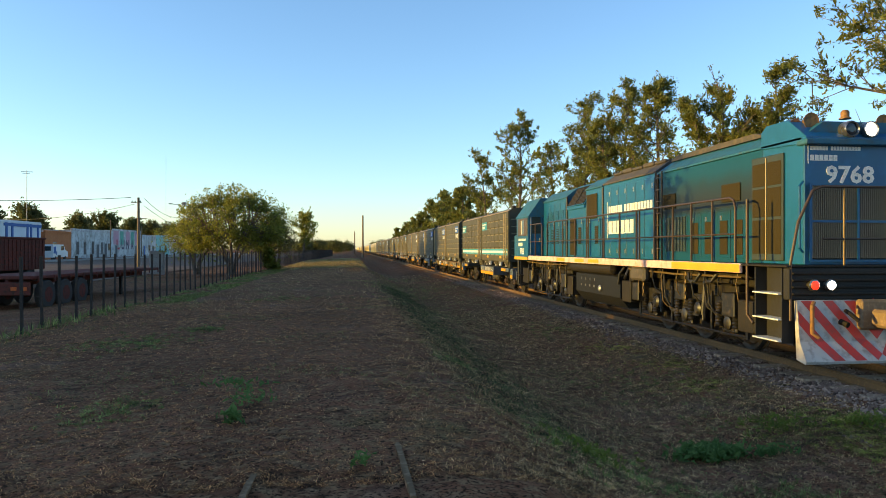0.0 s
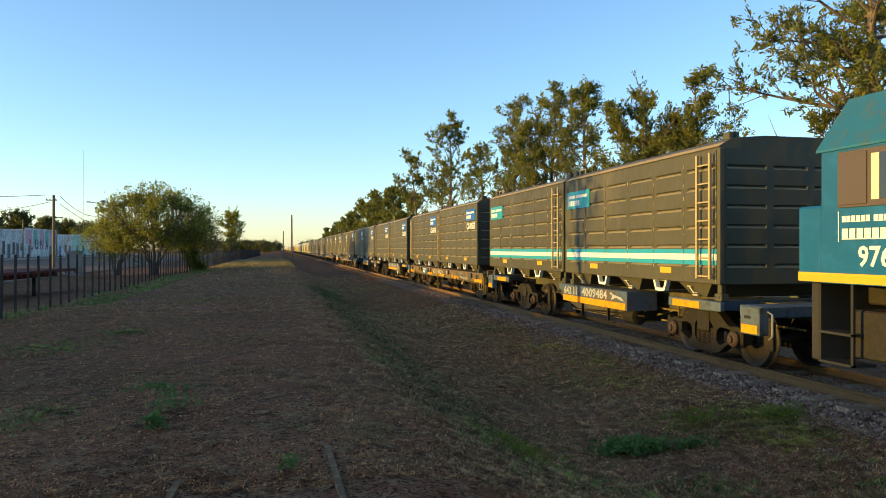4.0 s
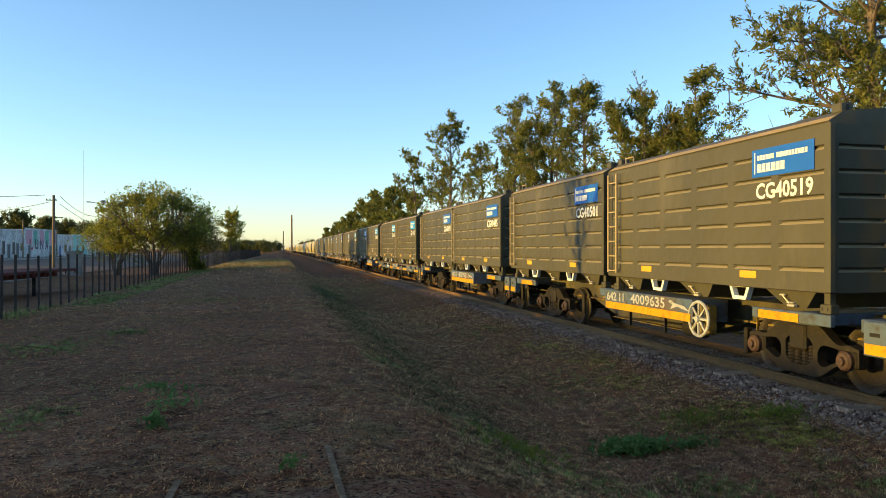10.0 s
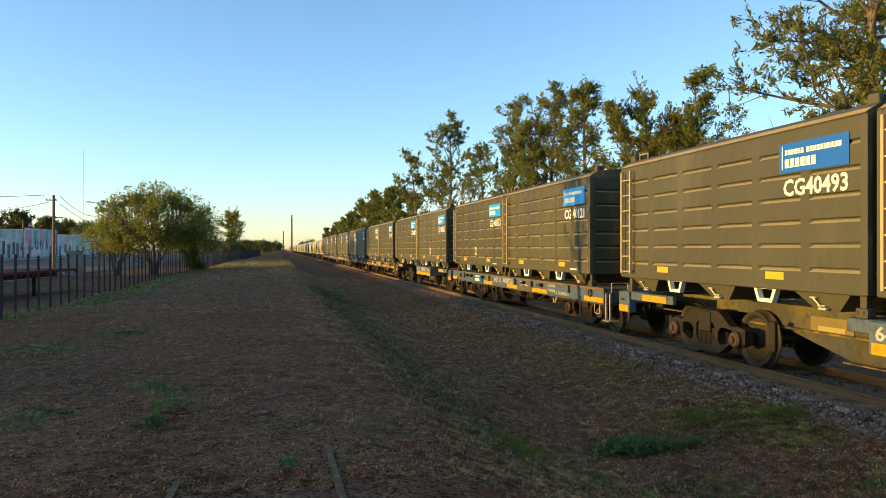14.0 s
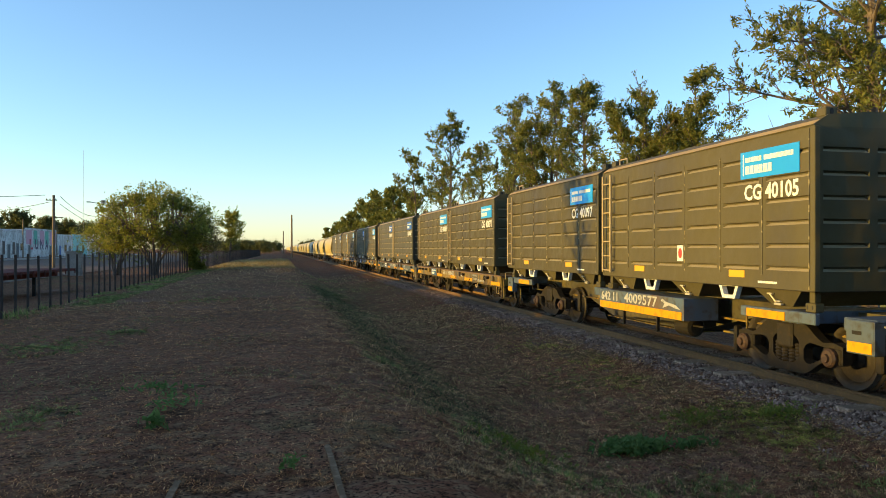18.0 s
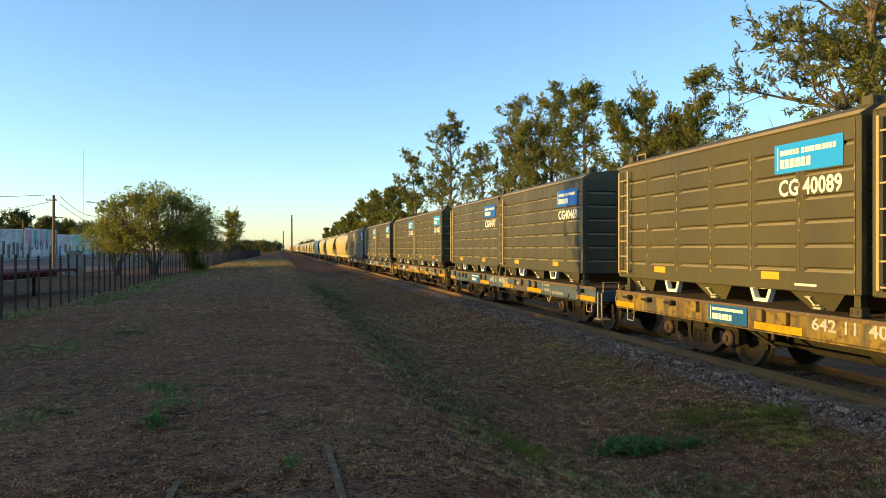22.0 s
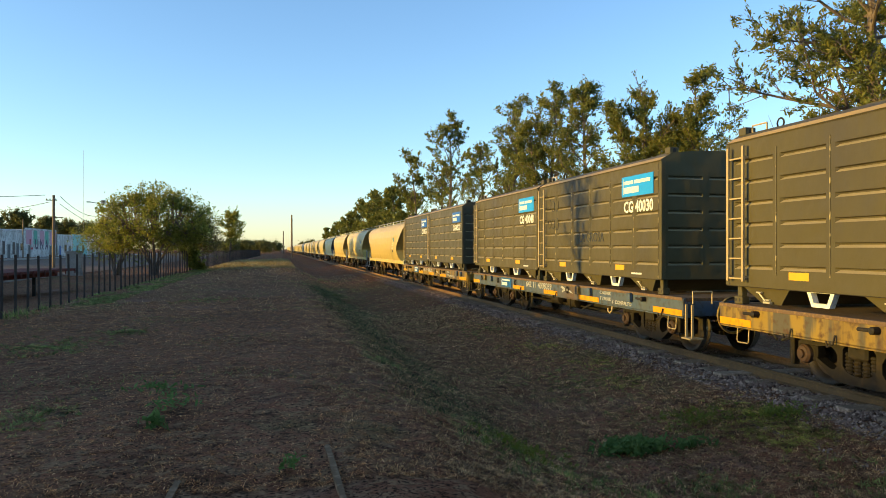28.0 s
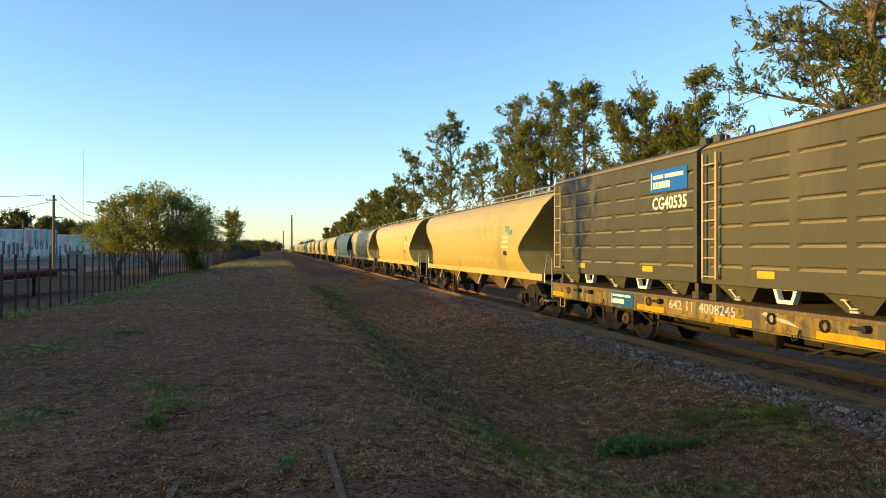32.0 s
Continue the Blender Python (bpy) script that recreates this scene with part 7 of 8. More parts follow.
    if near:
        bogie(w, 2.0)
        bogie(w, L - 2.0)
    else:
        for yb in (2.0, L - 2.0):
            s = Shape()
            for e in (-0.875, 0.875):
                for k in (-0.53, 0.53):
                    s.lathe([(k - 0.06, 0.35), (k - 0.06, 0.42), (k + 0.06, 0.42), (k + 0.06, 0.35)], (0, yb + e, 0.42), "x", 14)
            s.box(-0.86, -0.72, yb - 1.0, yb + 1.0, 0.35, 0.70).box(0.72, 0.86, yb - 1.0, yb + 1.0, 0.35, 0.70)
            part("bogie", s, BOGIE, w)
    coupler(w, -0.2, -1)
    coupler(w, L + 0.2, 1)
    MOVERS.append((w, front, 0.0))
    return w


BLUE_FADED = material("faded_emblem_blue", (0.10, 0.22, 0.26), 0.6, second=(0.14, 0.24, 0.24), bump=0.02)
WHITE_FADED = material("faded_white_lettering", (0.62, 0.56, 0.42), 0.6, second=(0.52, 0.45, 0.3), bump=0.02)


def locomotive():
    """A six-axle diesel locomotive with a long hood and a cab at its tail end; place: rail level, at its head."""
    w = thing("diesel_locomotive", "teal six-axle diesel freight locomotive with a lit headlamp", "locomotive")
    zd = 1.56                       # walkway
    hx = 0.85                       # half width of the hood
    # underframe and walkway
    part("walkway", Shape().box(-1.38, 1.38, 0.10, 16.0, zd - 0.03, zd, 0.005), DARK_STEEL, w)
    part("underframe", Shape().box(-0.62, 0.62, 0.25, 17.6, 1.12, zd - 0.032, 0.02), DARK_STEEL, w)
    for y in np.arange(1.9, 15.5, 1.7):
        part("outrigger", Shape().prism([(-1.34, zd - 0.035), (-0.62, zd - 0.035), (-0.62, 1.2)], "y", y, y + 0.05), DARK_STEEL, w)
    for x in (-1.40, 1.40):
        s = Shape().box(x, x - math.copysign(0.05, x), 1.35, 15.75, zd - 0.15, zd + 0.005, 0.008)
        sill = part("side_sill", s, PINK_SILL, w, "faded salmon and yellow side sill")
    part("sill_stripe", Shape().box(-1.406, -1.402, 1.36, 3.9, zd - 0.14, zd - 0.01), YELLOW, w, "yellow stripe")
    for y in (8.2, 9.4, 11.2):
        part("sill_stripe", Shape().box(-1.406, -1.402, y, y + 0.8, zd - 0.12, zd - 0.03), YELLOW, w, "yellow stripe")
    # ---- hood, section by section
    def hood(y0, y1, top, mat_, name="hood", roof=None, sh=0.28, rw=0.52):
        part(name, Shape().box(-hx, hx, y0, y1, zd + 0.001, top, 0.012), mat_, w)
        prof = [(-hx - 0.03, top), (-hx - 0.03, top + 0.03), (-rw, top + sh), (rw, top + sh), (hx + 0.03, top + 0.03), (hx + 0.03, top)]
        return part("roof", Shape().prism(prof, "y", y0, y1), roof or LOCO_ROOF, w)
    hood(0.50, 1.60, 3.47, LOCO_BLUE)
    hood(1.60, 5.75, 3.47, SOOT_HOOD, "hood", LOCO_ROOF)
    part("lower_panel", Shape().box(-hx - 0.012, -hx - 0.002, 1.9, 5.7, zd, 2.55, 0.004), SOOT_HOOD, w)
    hood(5.85, 9.35, 3.52, LOCO_BLUE, "hood", LOCO_DIRT, 0.26, 0.56)
    hood(9.42, 10.85, 3.50, LOCO_BLUE, "hood", LOCO_ROOF, 0.30)
    hood(10.85, 12.7, 3.10, LOCO_BLUE, "hood", LOCO_ROOF, 0.50, 0.30)
    hood(12.7, 15.6, 3.42, LOCO_BLUE, "hood", LOCO_ROOF, 0.32)
    for y in (5.80, 9.385, 12.7):
        part("hood_seam", Shape().box(-hx - 0.035, -hx + 0.01, y - 0.035, y + 0.035, zd, 3.46, 0.008), RAIL_BROWN, w)
    # roof cooling dome, exhaust pieces
    part("roof_hatch", Shape().prism([(1.9, 3.74), (2.3, 3.84), (5.4, 3.84), (5.7, 3.74)], "x", -0.60, 0.60), LOCO_DIRT, w)
    for i in range(5):
        y = 5.95 + i * 0.68
        part("roof_plate", Shape().box(-0.62, 0.62, y, y + 0.6, 3.77, 3.84 + 0.03 * (i % 2), 0.02), LOCO_DIRT, w)
    # front: nose face, brow, number, grille
    front = part("front_panel", Shape().box(-hx, hx, 0.47, 0.50, zd, 3.47, 0.01), LOCO_BLUE, w)
    part("brow", Shape().prism([(0.38, 3.40), (0.38, 3.50), (0.85, 3.82), (1.45, 3.82), (1.60, 3.72), (1.60, 3.46)], "x", -hx - 0.03, hx + 0.03), LOCO_BLUE, w)
    part("brow_edge", Shape().box(-hx - 0.04, hx + 0.04, 0.36, 0.62, 3.38, 3.47, 0.015), LOCO_ROOF, w)
    lettering("fleet_number", "9768", 0.28, 0.80, WHITE, w, on_end(-0.50, 0.466, 2.80), weight=0.025, label="white number")
    part("small_bar", word_blocks(6, 0.30, 0.07), WHITE, w, at=on_end(-0.76, 0.466, 3.30))
    part("small_bar", word_blocks(10, 0.50, 0.07), WHITE, w, at=on_end(-0.42, 0.466, 3.30))
    part("large_bar", word_blocks(6, 0.46, 0.10), WHITE, w, at=on_end(-0.76, 0.466, 3.14))
    part("stroke", Shape().box(0, 0.016, 0, 0.3, 0, 0.003), WHITE, w, at=on_end(-0.80, 0.466, 3.10))
    gr = part("grille", Shape().box(-0.76, 0.76, 0.445, 0.468, 1.64, 2.78, 0.004), BLACK, w, "upright slatted radiator grille")
    for i in range(44):
        x = -0.74 + i * 0.0345
        part("slat", Shape().box(x - 0.009, x + 0.009, 0.425, 0.445, 1.66, 2.76), SLAT, gr)
    for z in (1.62, 2.22, 2.78):
        part("grille_bar", Shape().box(-0.78, 0.78, 0.412, 0.424, z - 0.018, z + 0.018), LOCO_BLUE, gr)
    for x in (-0.78, 0.0, 0.78):
        part("grille_bar", Shape().box(x - 0.02, x + 0.02, 0.410, 0.4235, 1.62, 2.80), LOCO_BLUE, gr)
    # headlamps
    for x, lit in ((-0.16, False), (0.16, True)):
        h = part("headlamp", Shape().lathe([(0.12, 0.125), (-0.06, 0.125), (-0.075, 0.112), (-0.06, 0.10), (-0.04, 0.095)], (x, 0.40, 3.62), "y", 22), CHROME, w,
                 "lit headlamp" if lit else "unlit headlamp", smooth=True)
        part("lens", Shape().lathe([(0.0, 0.096), (-0.01, 0.096), (-0.02, 0.05)], (x, 0.365, 3.62), "y", 18), LAMP_ON if lit else GLASS, h)
    hn = Shape()
    for z, x in ((3.78, -0.62), (3.78, 0.60)):
        hn.lathe([(0.45, 0.035), (0.15, 0.04), (-0.02, 0.06), (-0.10, 0.13), (-0.11, 0.13), (-0.10, 0.10)], (x, 0.75, z), "y", 16)
    hn.lathe([(0.35, 0.03), (0.1, 0.035), (-0.1, 0.09)], (-0.78, 0.9, 3.76), "y", 12)
    part("horn", hn, ORANGE_RUST, w, "rusty orange air horns", smooth=True)
    part("beacon", Shape().lathe([(0, 0.09), (0.02, 0.09), (0.03, 0.065), (0.11, 0.065), (0.14, 0.04)], (0.02, 0.75, 3.84), "z", 16), ORANGE_RUST, w, "amber roof beacon", smooth=True)
    # front handrails
    fr = Shape()
    fr.tube([(-1.30, 0.12, 0.75), (-1.30, 0.12, 1.6), (-1.18, 0.12, 2.2), (-0.95, 0.12, 2.66), (-0.80, 0.12, 2.72), (0.80, 0.12, 2.72), (0.95, 0.12, 2.66), (1.18, 0.12, 2.2), (1.30, 0.12, 1.6), (1.30, 0.12, 0.75)], 0.022, 8)
    fr.tube([(-0.8, 0.12, 1.95), (0.8, 0.12, 1.95)], 0.016, 8)
    part("front_rail", fr, RAIL_BROWN, w, smooth=True)
    for x in (-0.45, 0.28):
        part("front_post", Shape().tube([(x, 0.12, zd), (x, 0.12, 2.72)], 0.016, 8), BRASS, w, "yellow-painted rail post")
    part("grab_rail", Shape().tube([(-0.90, 0.44, 1.75), (-0.98, 0.40, 1.82), (-0.98, 0.40, 2.75), (-0.90, 0.44, 2.82)], 0.02, 8), LOCO_BLUE, w, smooth=True)
    # pilot: steps, striped plough, buffer beam lamps, coupler
    part("buffer_beam", Shape().box(-1.35, 1.35, 0.10, 0.24, 1.05, zd - 0.035, 0.02), BLACK, w)
    for i in range(4):
        part("beam_rib", Shape().box(-1.30, 1.30, 0.065, 0.0995, 1.12 + i * 0.10, 1.16 + i * 0.10, 0.012), DARK_STEEL, w)
    for x, m_ in ((-0.98, LAMP_RED), (-0.72, LAMP_ON), (0.72, LAMP_ON), (0.98, LAMP_RED)):
        b = part("marker_lamp", Shape().lathe([(0.05, 0.085), (-0.03, 0.085), (-0.04, 0.07)], (x, 0.06, 1.27), "y", 18), CHROME, w, smooth=True)
        part("lens", Shape().lathe([(0, 0.066), (-0.012, 0.06), (-0.02, 0.02)], (x, 0.015, 1.27), "y", 16), m_, b)
    pl = part("plough", Shape().prism([(0.10, 1.05), (0.16, 1.05), (0.10, 0.18), (-0.12, 0.14), (-0.14, 0.18), (0.02, 0.45)], "x", -1.22, 1.22), PLOUGH_WHITE, w, "red and white striped plough plate")
    def on_plough(pts, name, mat_):
        s = Shape()
        def q(x, z):
            y = 0.10 + (0.02 - 0.10) * (1.05 - z) / 0.60 if z > 0.45 else 0.02 - 0.16 * (0.45 - z) / 0.27
            return (x, y - 0.006, z)
        # cut the band along z so that it follows the bend
        (xa, za), (xb, zb_), (xc, zc), (xd, zd_) = pts
        n2 = 8
        for i in range(n2):
            t0, t1 = i / n2, (i + 1) / n2
            s.add([q(xa + (xd - xa) * t0, za + (zd_ - za) * t0), q(xb + (xc - xb) * t0, zb_ + (zc - zb_) * t0), q(xb + (xc - xb) * t1, zb_ + (zc - zb_) * t1), q(xa + (xd - xa) * t1, za + (zd_ - za) * t1)], [(0, 1, 2, 3)])
        return part(name, s, mat_, pl)
    for sgn in (-1, 1):
        for k in range(5):
            x_top = sgn * (1.50 - k * 0.34)
            x_bot = x_top - sgn * 0.72
            a, b_ = x_top, x_top - sgn * 0.17
            c_, d_ = x_bot - sgn * 0.17, x_bot
            # clip the band at the plate's side and middle
            pts = []
            for (x0_, z0_), (x1_, z1_) in (((a, 1.04), (d_, 0.19)), ((b_, 1.04), (c_, 0.19))):
                t0, t1 = 0.0, 1.0
                if sgn * x0_ > 1.21:
                    t0 = (sgn * x0_ - 1.21) / (sgn * x0_ - sgn * x1_)
                if sgn * x1_ < 0.0:
                    t1 = (sgn * x0_) / (sgn * x0_ - sgn * x1_)
                pts.append(((x0_ + (x1_ - x0_) * t0, z0_ + (z1_ - z0_) * t0), (x0_ + (x1_ - x0_) * t1, z0_ + (z1_ - z0_) * t1)))
            on_plough([pts[0][0], pts[1][0], pts[1][1], pts[0][1]], "stripe", RED)
    for z in (0.42, 0.74, 1.12):
        part("step", Shape().box(-1.42, -1.18, 0.25, 0.95, z, z + 0.022, 0.004), WHITE, w, "white-edged step")
    part("step_well", Shape().box(-1.36, -1.15, 0.24, 0.26, 0.4, zd - 0.04).box(-1.36, -1.15, 0.95, 0.98, 0.4, zd - 0.04).box(-1.17, -1.14, 0.24, 0.98, 0.4, zd - 0.04), BLACK, w)
    cp = Shape().box(-0.30, 0.30, -0.05, 0.10, 0.62, 1.06, 0.03).box(-0.14, 0.14, -0.45, 0.05, 0.66, 0.92, 0.04).box(-0.22, 0.24, -0.62, -0.40, 0.62, 0.96, 0.07)
    part("coupler", cp, RUST_COUPLER, w, "rust-brown automatic coupler", smooth=True)
    part("hose", Shape().tube([(-1.0, 0.02, 1.02), (-1.08, -0.06, 0.98), (-1.08, -0.06, 0.58), (-1.0, -0.10, 0.52)], 0.03, 8), ORANGE_RUST, w, smooth=True)
    part("hose", Shape().tube([(-0.5, 0.02, 0.90), (-0.5, -0.08, 0.86), (-0.42, -0.16, 0.76)], 0.03, 8).tube([(-0.6, 0.0, 0.74), (-0.56, -0.12, 0.70)], 0.045, 8), BOGIE, w, smooth=True)
    # ---- side doors, panels and louvres of the hood
    def panel(y0, y1, z0, z1, mat_, name="panel", d=0.012):
        return part(name, Shape().box(-hx - 0.012 - d, -hx - 0.0121, y0, y1, z0, z1, 0.004), mat_, w)
    dr = part("side_door", Shape().box(-hx - 0.03, -hx - 0.002, 0.98, 1.90, zd + 0.05, 3.33, 0.008), LOCO_SOOT, w, "double door with brown filters")
    for a, b_ in ((1.03, 1.42), (1.48, 1.86)):
        for z0, z1 in ((1.72, 2.28), (2.33, 2.80), (2.84, 3.22)):
            part("filter_panel", Shape().box(-hx - 0.038, -hx - 0.0305, a, b_, z0, z1, 0.004), FILTER, dr)
    part("door_post", Shape().box(-hx - 0.045, -hx - 0.0305, 1.44, 1.462, 1.62, 3.3, 0.003), CREAM_METAL, dr)
    for y0 in (2.1, 2.62, 3.2, 3.75):
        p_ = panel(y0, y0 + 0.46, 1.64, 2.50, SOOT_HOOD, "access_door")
        part("filter_panel", Shape().box(-hx - 0.034, -hx - 0.0245, y0 + 0.09, y0 + 0.37, 1.70, 2.03, 0.004), FILTER, p_)
        part("filter_panel", Shape().box(-hx - 0.034, -hx - 0.0245, y0 + 0.09, y0 + 0.37, 2.06, 2.32, 0.004), FILTER, p_)
        part("catch", Shape().box(-hx - 0.036, -hx - 0.0245, y0 + 0.30, y0 + 0.36, 2.33, 2.42, 0.004), CHROME, p_)
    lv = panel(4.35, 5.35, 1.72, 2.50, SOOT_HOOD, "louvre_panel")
    for i in range(14):
        y = 4.38 + i * 0.07
        part("fin", Shape().box(-hx - 0.045, -hx - 0.0245, y, y + 0.022, 1.75, 2.47), DULL_FIN, lv)
    part("filter_panel", Shape().box(-hx - 0.02, -hx - 0.004, 2.3, 2.95, 2.66, 2.98, 0.005), FILTER, w)
    part("filter_panel", Shape().box(-hx - 0.02, -hx - 0.004, 4.9, 5.5, 2.66, 2.98, 0.005), FILTER, w)
    # ladder at the hood's step
    ld = part("ladder", Shape().box(-hx - 0.10, -hx - 0.07, 5.40, 5.43, zd, 3.50).box(-hx - 0.10, -hx - 0.07, 5.72, 5.75, zd, 3.50), RAIL_BROWN, w)
    for i in range(7):
        part("rung", Shape().box(-hx - 0.095, -hx - 0.075, 5.43, 5.72, 1.8 + i * 0.26, 1.82 + i * 0.26), RAIL_BROWN, ld)
    # tall doors of the engine room
    for i in range(6):
        y0 = 5.98 + i * 0.555
        p_ = panel(y0, y0 + 0.53, zd + 0.06, 3.42, LOCO_BLUE, "engine_door", 0.010)
        for z in (1.75, 3.25):
            part("catch", Shape().box(-hx - 0.032, -hx - 0.0225, y0 + 0.06, y0 + 0.13, z - 0.06, z + 0.06, 0.004), CHROME, p_)
    # sign on the engine room: stroke and bars
    part("stroke", Shape().box(0, 0.035, 0, 1.0, 0, 0.003), WHITE, w, at=on_side(-hx - 0.0235, 9.02, 2.05))
    part("small_bar", word_blocks(6, 1.0, 0.215), WHITE, w, at=on_side(-hx - 0.0235, 8.90, 2.72))
    part("small_bar", word_blocks(10, 1.76, 0.215), WHITE, w, at=on_side(-hx - 0.0235, 7.78, 2.72))
    part("large_bar", word_blocks(6, 1.78, 0.38), WHITE, w, at=on_side(-hx - 0.0235, 8.90, 2.17))
    # intake panel, slanting louvre box, rear doors
    panel(9.85, 10.75, 2.66, 3.36, FILTER, "filter_panel")
    lb = part("louvre_box", Shape().prism([(-hx - 0.04, 3.02), (-hx - 0.04, 3.12), (-hx + 0.36, 3.76), (-hx + 0.62, 3.76), (-hx + 0.62, 3.02)], "y", 10.9, 12.62), LOCO_BLUE, w)
    for a, b_ in ((10.98, 11.70), (11.80, 12.54)):
        part("grille_backing", Shape().prism([(-hx - 0.040, 3.135), (-hx - 0.052, 3.142), (-hx + 0.312, 3.727), (-hx + 0.324, 3.720)], "y", a, b_), BLACK, lb)
        for k in range(13):
            z = 3.165 + k * 0.043
            xx = -hx - 0.052 + (z - 3.142) * 0.622 - 0.008
            part("fin", Shape().box(xx - 0.008, xx + 0.008, a, b_, z - 0.004, z + 0.005), FILTER, lb)
        part("louvre_frame", Shape().prism([(-hx - 0.046, 3.105), (-hx - 0.066, 3.118), (-hx - 0.046, 3.15), (-hx - 0.026, 3.137)], "y", a - 0.03, b_ + 0.03)
             .prism([(-hx + 0.30, 3.70), (-hx + 0.28, 3.712), (-hx + 0.305, 3.75), (-hx + 0.325, 3.738)], "y", a - 0.03, b_ + 0.03), LOCO_BLUE, lb)
    panel(11.75, 12.35, 1.62, 2.75, FILTER, "filter_panel")
    for y0 in (9.6, 10.4, 11.1, 12.9, 13.5, 14.1, 14.7):
        p_ = panel(y0, y0 + 0.52, zd + 0.05, 3.30 if y0 > 12 else 2.6, LOCO_BLUE, "rear_door", 0.010)
        for z0, z1 in ((1.95, 2.45), (2.72, 3.05)):
            if z1 > (3.30 if y0 > 12 else 2.5):
                continue
            lou = part("louvre", Shape().box(-hx - 0.0245, -hx - 0.0225, y0 + 0.12, y0 + 0.40, z0, z1), BLACK, p_)
            for k in range(9):
                z = z0 + (z1 - z0) * k / 9
                part("fin", Shape().box(-hx - 0.034, -hx - 0.0246, y0 + 0.12, y0 + 0.40, z, z + 0.028), LOCO_BLUE if z0 > 2.5 or y0 > 12 else FILTER, lou)
        part("catch", Shape().box(-hx - 0.034, -hx - 0.0225, y0 + 0.05, y0 + 0.11, 2.55, 2.67, 0.004), CHROME, p_)
    # ---- cab at the tail
    cw = 1.40
    cab = part("cab", Shape().prism([(-cw, zd - 0.16), (-cw, 2.95), (-0.95, 3.58), (0.95, 3.58), (cw, 2.95), (cw, zd - 0.16)], "y", 15.62, 17.45), LOCO_BLUE, w)
    part("cab_nose", Shape().box(-cw, cw, 17.45, 17.86, 1.40, 2.32, 0.03), LOCO_BLUE, w)
    part("cab_roof", Shape().prism([(-cw - 0.02, 2.97), (-0.96, 3.61), (0.96, 3.61), (cw + 0.02, 2.97), (cw + 0.02, 2.94), (-cw - 0.02, 2.94)], "y", 15.55, 17.52), LOCO_ROOF, w)
    wd = part("cab_window", Shape().box(-cw - 0.015, -cw - 0.003, 15.72, 17.18, 2.27, 2.91, 0.006), BROWN_FRAME, w, "dark cab side window with brown sliding frames")
    part("pane", Shape().box(-cw - 0.022, -cw - 0.0155, 16.20, 16.56, 2.34, 2.84), GLASS, wd)
    part("curtain", Shape().box(-cw - 0.022, -cw - 0.0155, 16.57, 16.68, 2.34, 2.84), WHITE_FADED, wd, "pale curtain behind the pane")
    for a, b_ in ((15.74, 16.16), (16.74, 17.16)):
        part("shutter", Shape().box(-cw - 0.030, -cw - 0.0156, a, b_, 2.30, 2.88, 0.004), BROWN_FRAME, wd)
    part("cab_stripe", Shape().box(-cw - 0.008, -cw - 0.003, 15.75, 17.84, 1.41, 1.52), YELLOW, w, "yellow stripe")
    part("stroke", Shape().box(0, 0.014, 0, 0.35, 0, 0.003), WHITE, w, at=on_side(-cw - 0.003, 17.18, 1.88))
    part("small_bar", word_blocks(6, 0.42, 0.08), WHITE, w, at=on_side(-cw - 0.003, 17.12, 2.10))
    part("small_bar", word_blocks(10, 0.68, 0.08), WHITE, w, at=on_side(-cw - 0.003, 16.66, 2.10))
    part("large_bar", word_blocks(6, 0.66, 0.14), WHITE, w, at=on_side(-cw - 0.003, 17.12, 1.90))
    lettering("fleet_number", "9768", 0.24, 0.62, WHITE, w, on_side(-cw - 0.003, 16.88, 1.60), weight=0.02, label="white number")
    dw = part("cab_door", Shape().box(-1.34, -0.90, 15.59, 15.616, 1.60, 3.10, 0.008), LOCO_BLUE, w, "cab door with window")
    part("pane", Shape().box(-1.28, -0.96, 15.578, 15.5895, 2.35, 3.02, 0.006), GLASS, dw)
    part("handle", Shape().box(-1.0, -0.97, 15.55, 15.589, 2.05, 2.20, 0.004), CHROME, dw)
    # ---- side handrails with their posts
    for x in (-1.33, 1.33):
        hr = part("handrail", Shape().tube([(x, 1.62, zd + 0.02), (x, 1.62, 2.50), (x, 1.68, 2.62), (x, 1.80, 2.66), (x, 7.5, 2.66), (x, 13.2, 2.66), (x, 13.32, 2.60), (x, 13.36, 2.5), (x, 13.36, zd + 0.02)], 0.021, 8)
                  .tube([(x, 1.62, 2.05), (x, 13.36, 2.05)], 0.016, 6), RAIL_BROWN, w, "worn brown handrail", smooth=True)
        for y in (2.4, 3.2, 4.0, 4.9, 5.7, 5.86, 6.9, 8.0, 9.2, 9.35, 10.4, 11.6, 12.5):
            part("post", Shape().tube([(x, y, zd), (x, y, 2.66)], 0.020, 6), RAIL_BROWN, hr)
        h2 = part("handrail", Shape().tube([(x, 14.0, zd + 0.02), (x, 14.0, 2.52), (x, 14.06, 2.62), (x, 14.2, 2.66), (x, 15.6, 2.66)], 0.021, 8).tube([(x, 14.0, 2.05), (x, 15.6, 2.05)], 0.016, 6), RAIL_BROWN, w, smooth=True)
        part("post", Shape().tube([(x, 14.9, zd), (x, 14.9, 2.66)], 0.020, 6), RAIL_BROWN, h2)
        part("grab_rail", Shape().tube([(x, 1.25, 2.60), (x, 1.25, 0.75), (x + 0.02, 1.10, 0.62)], 0.024, 8), RAIL_BROWN, w, smooth=True)
    # ---- fuel tank, air tanks, gear below
    part("fuel_tank", Shape().prism([(-1.22, 0.62), (-1.22, 1.12), (-1.1, 1.18), (1.1, 1.18), (1.22, 1.12), (1.22, 0.62), (1.0, 0.36), (-1.0, 0.36)], "y", 7.15, 10.6), TANK, w, "dark grey fuel tank")
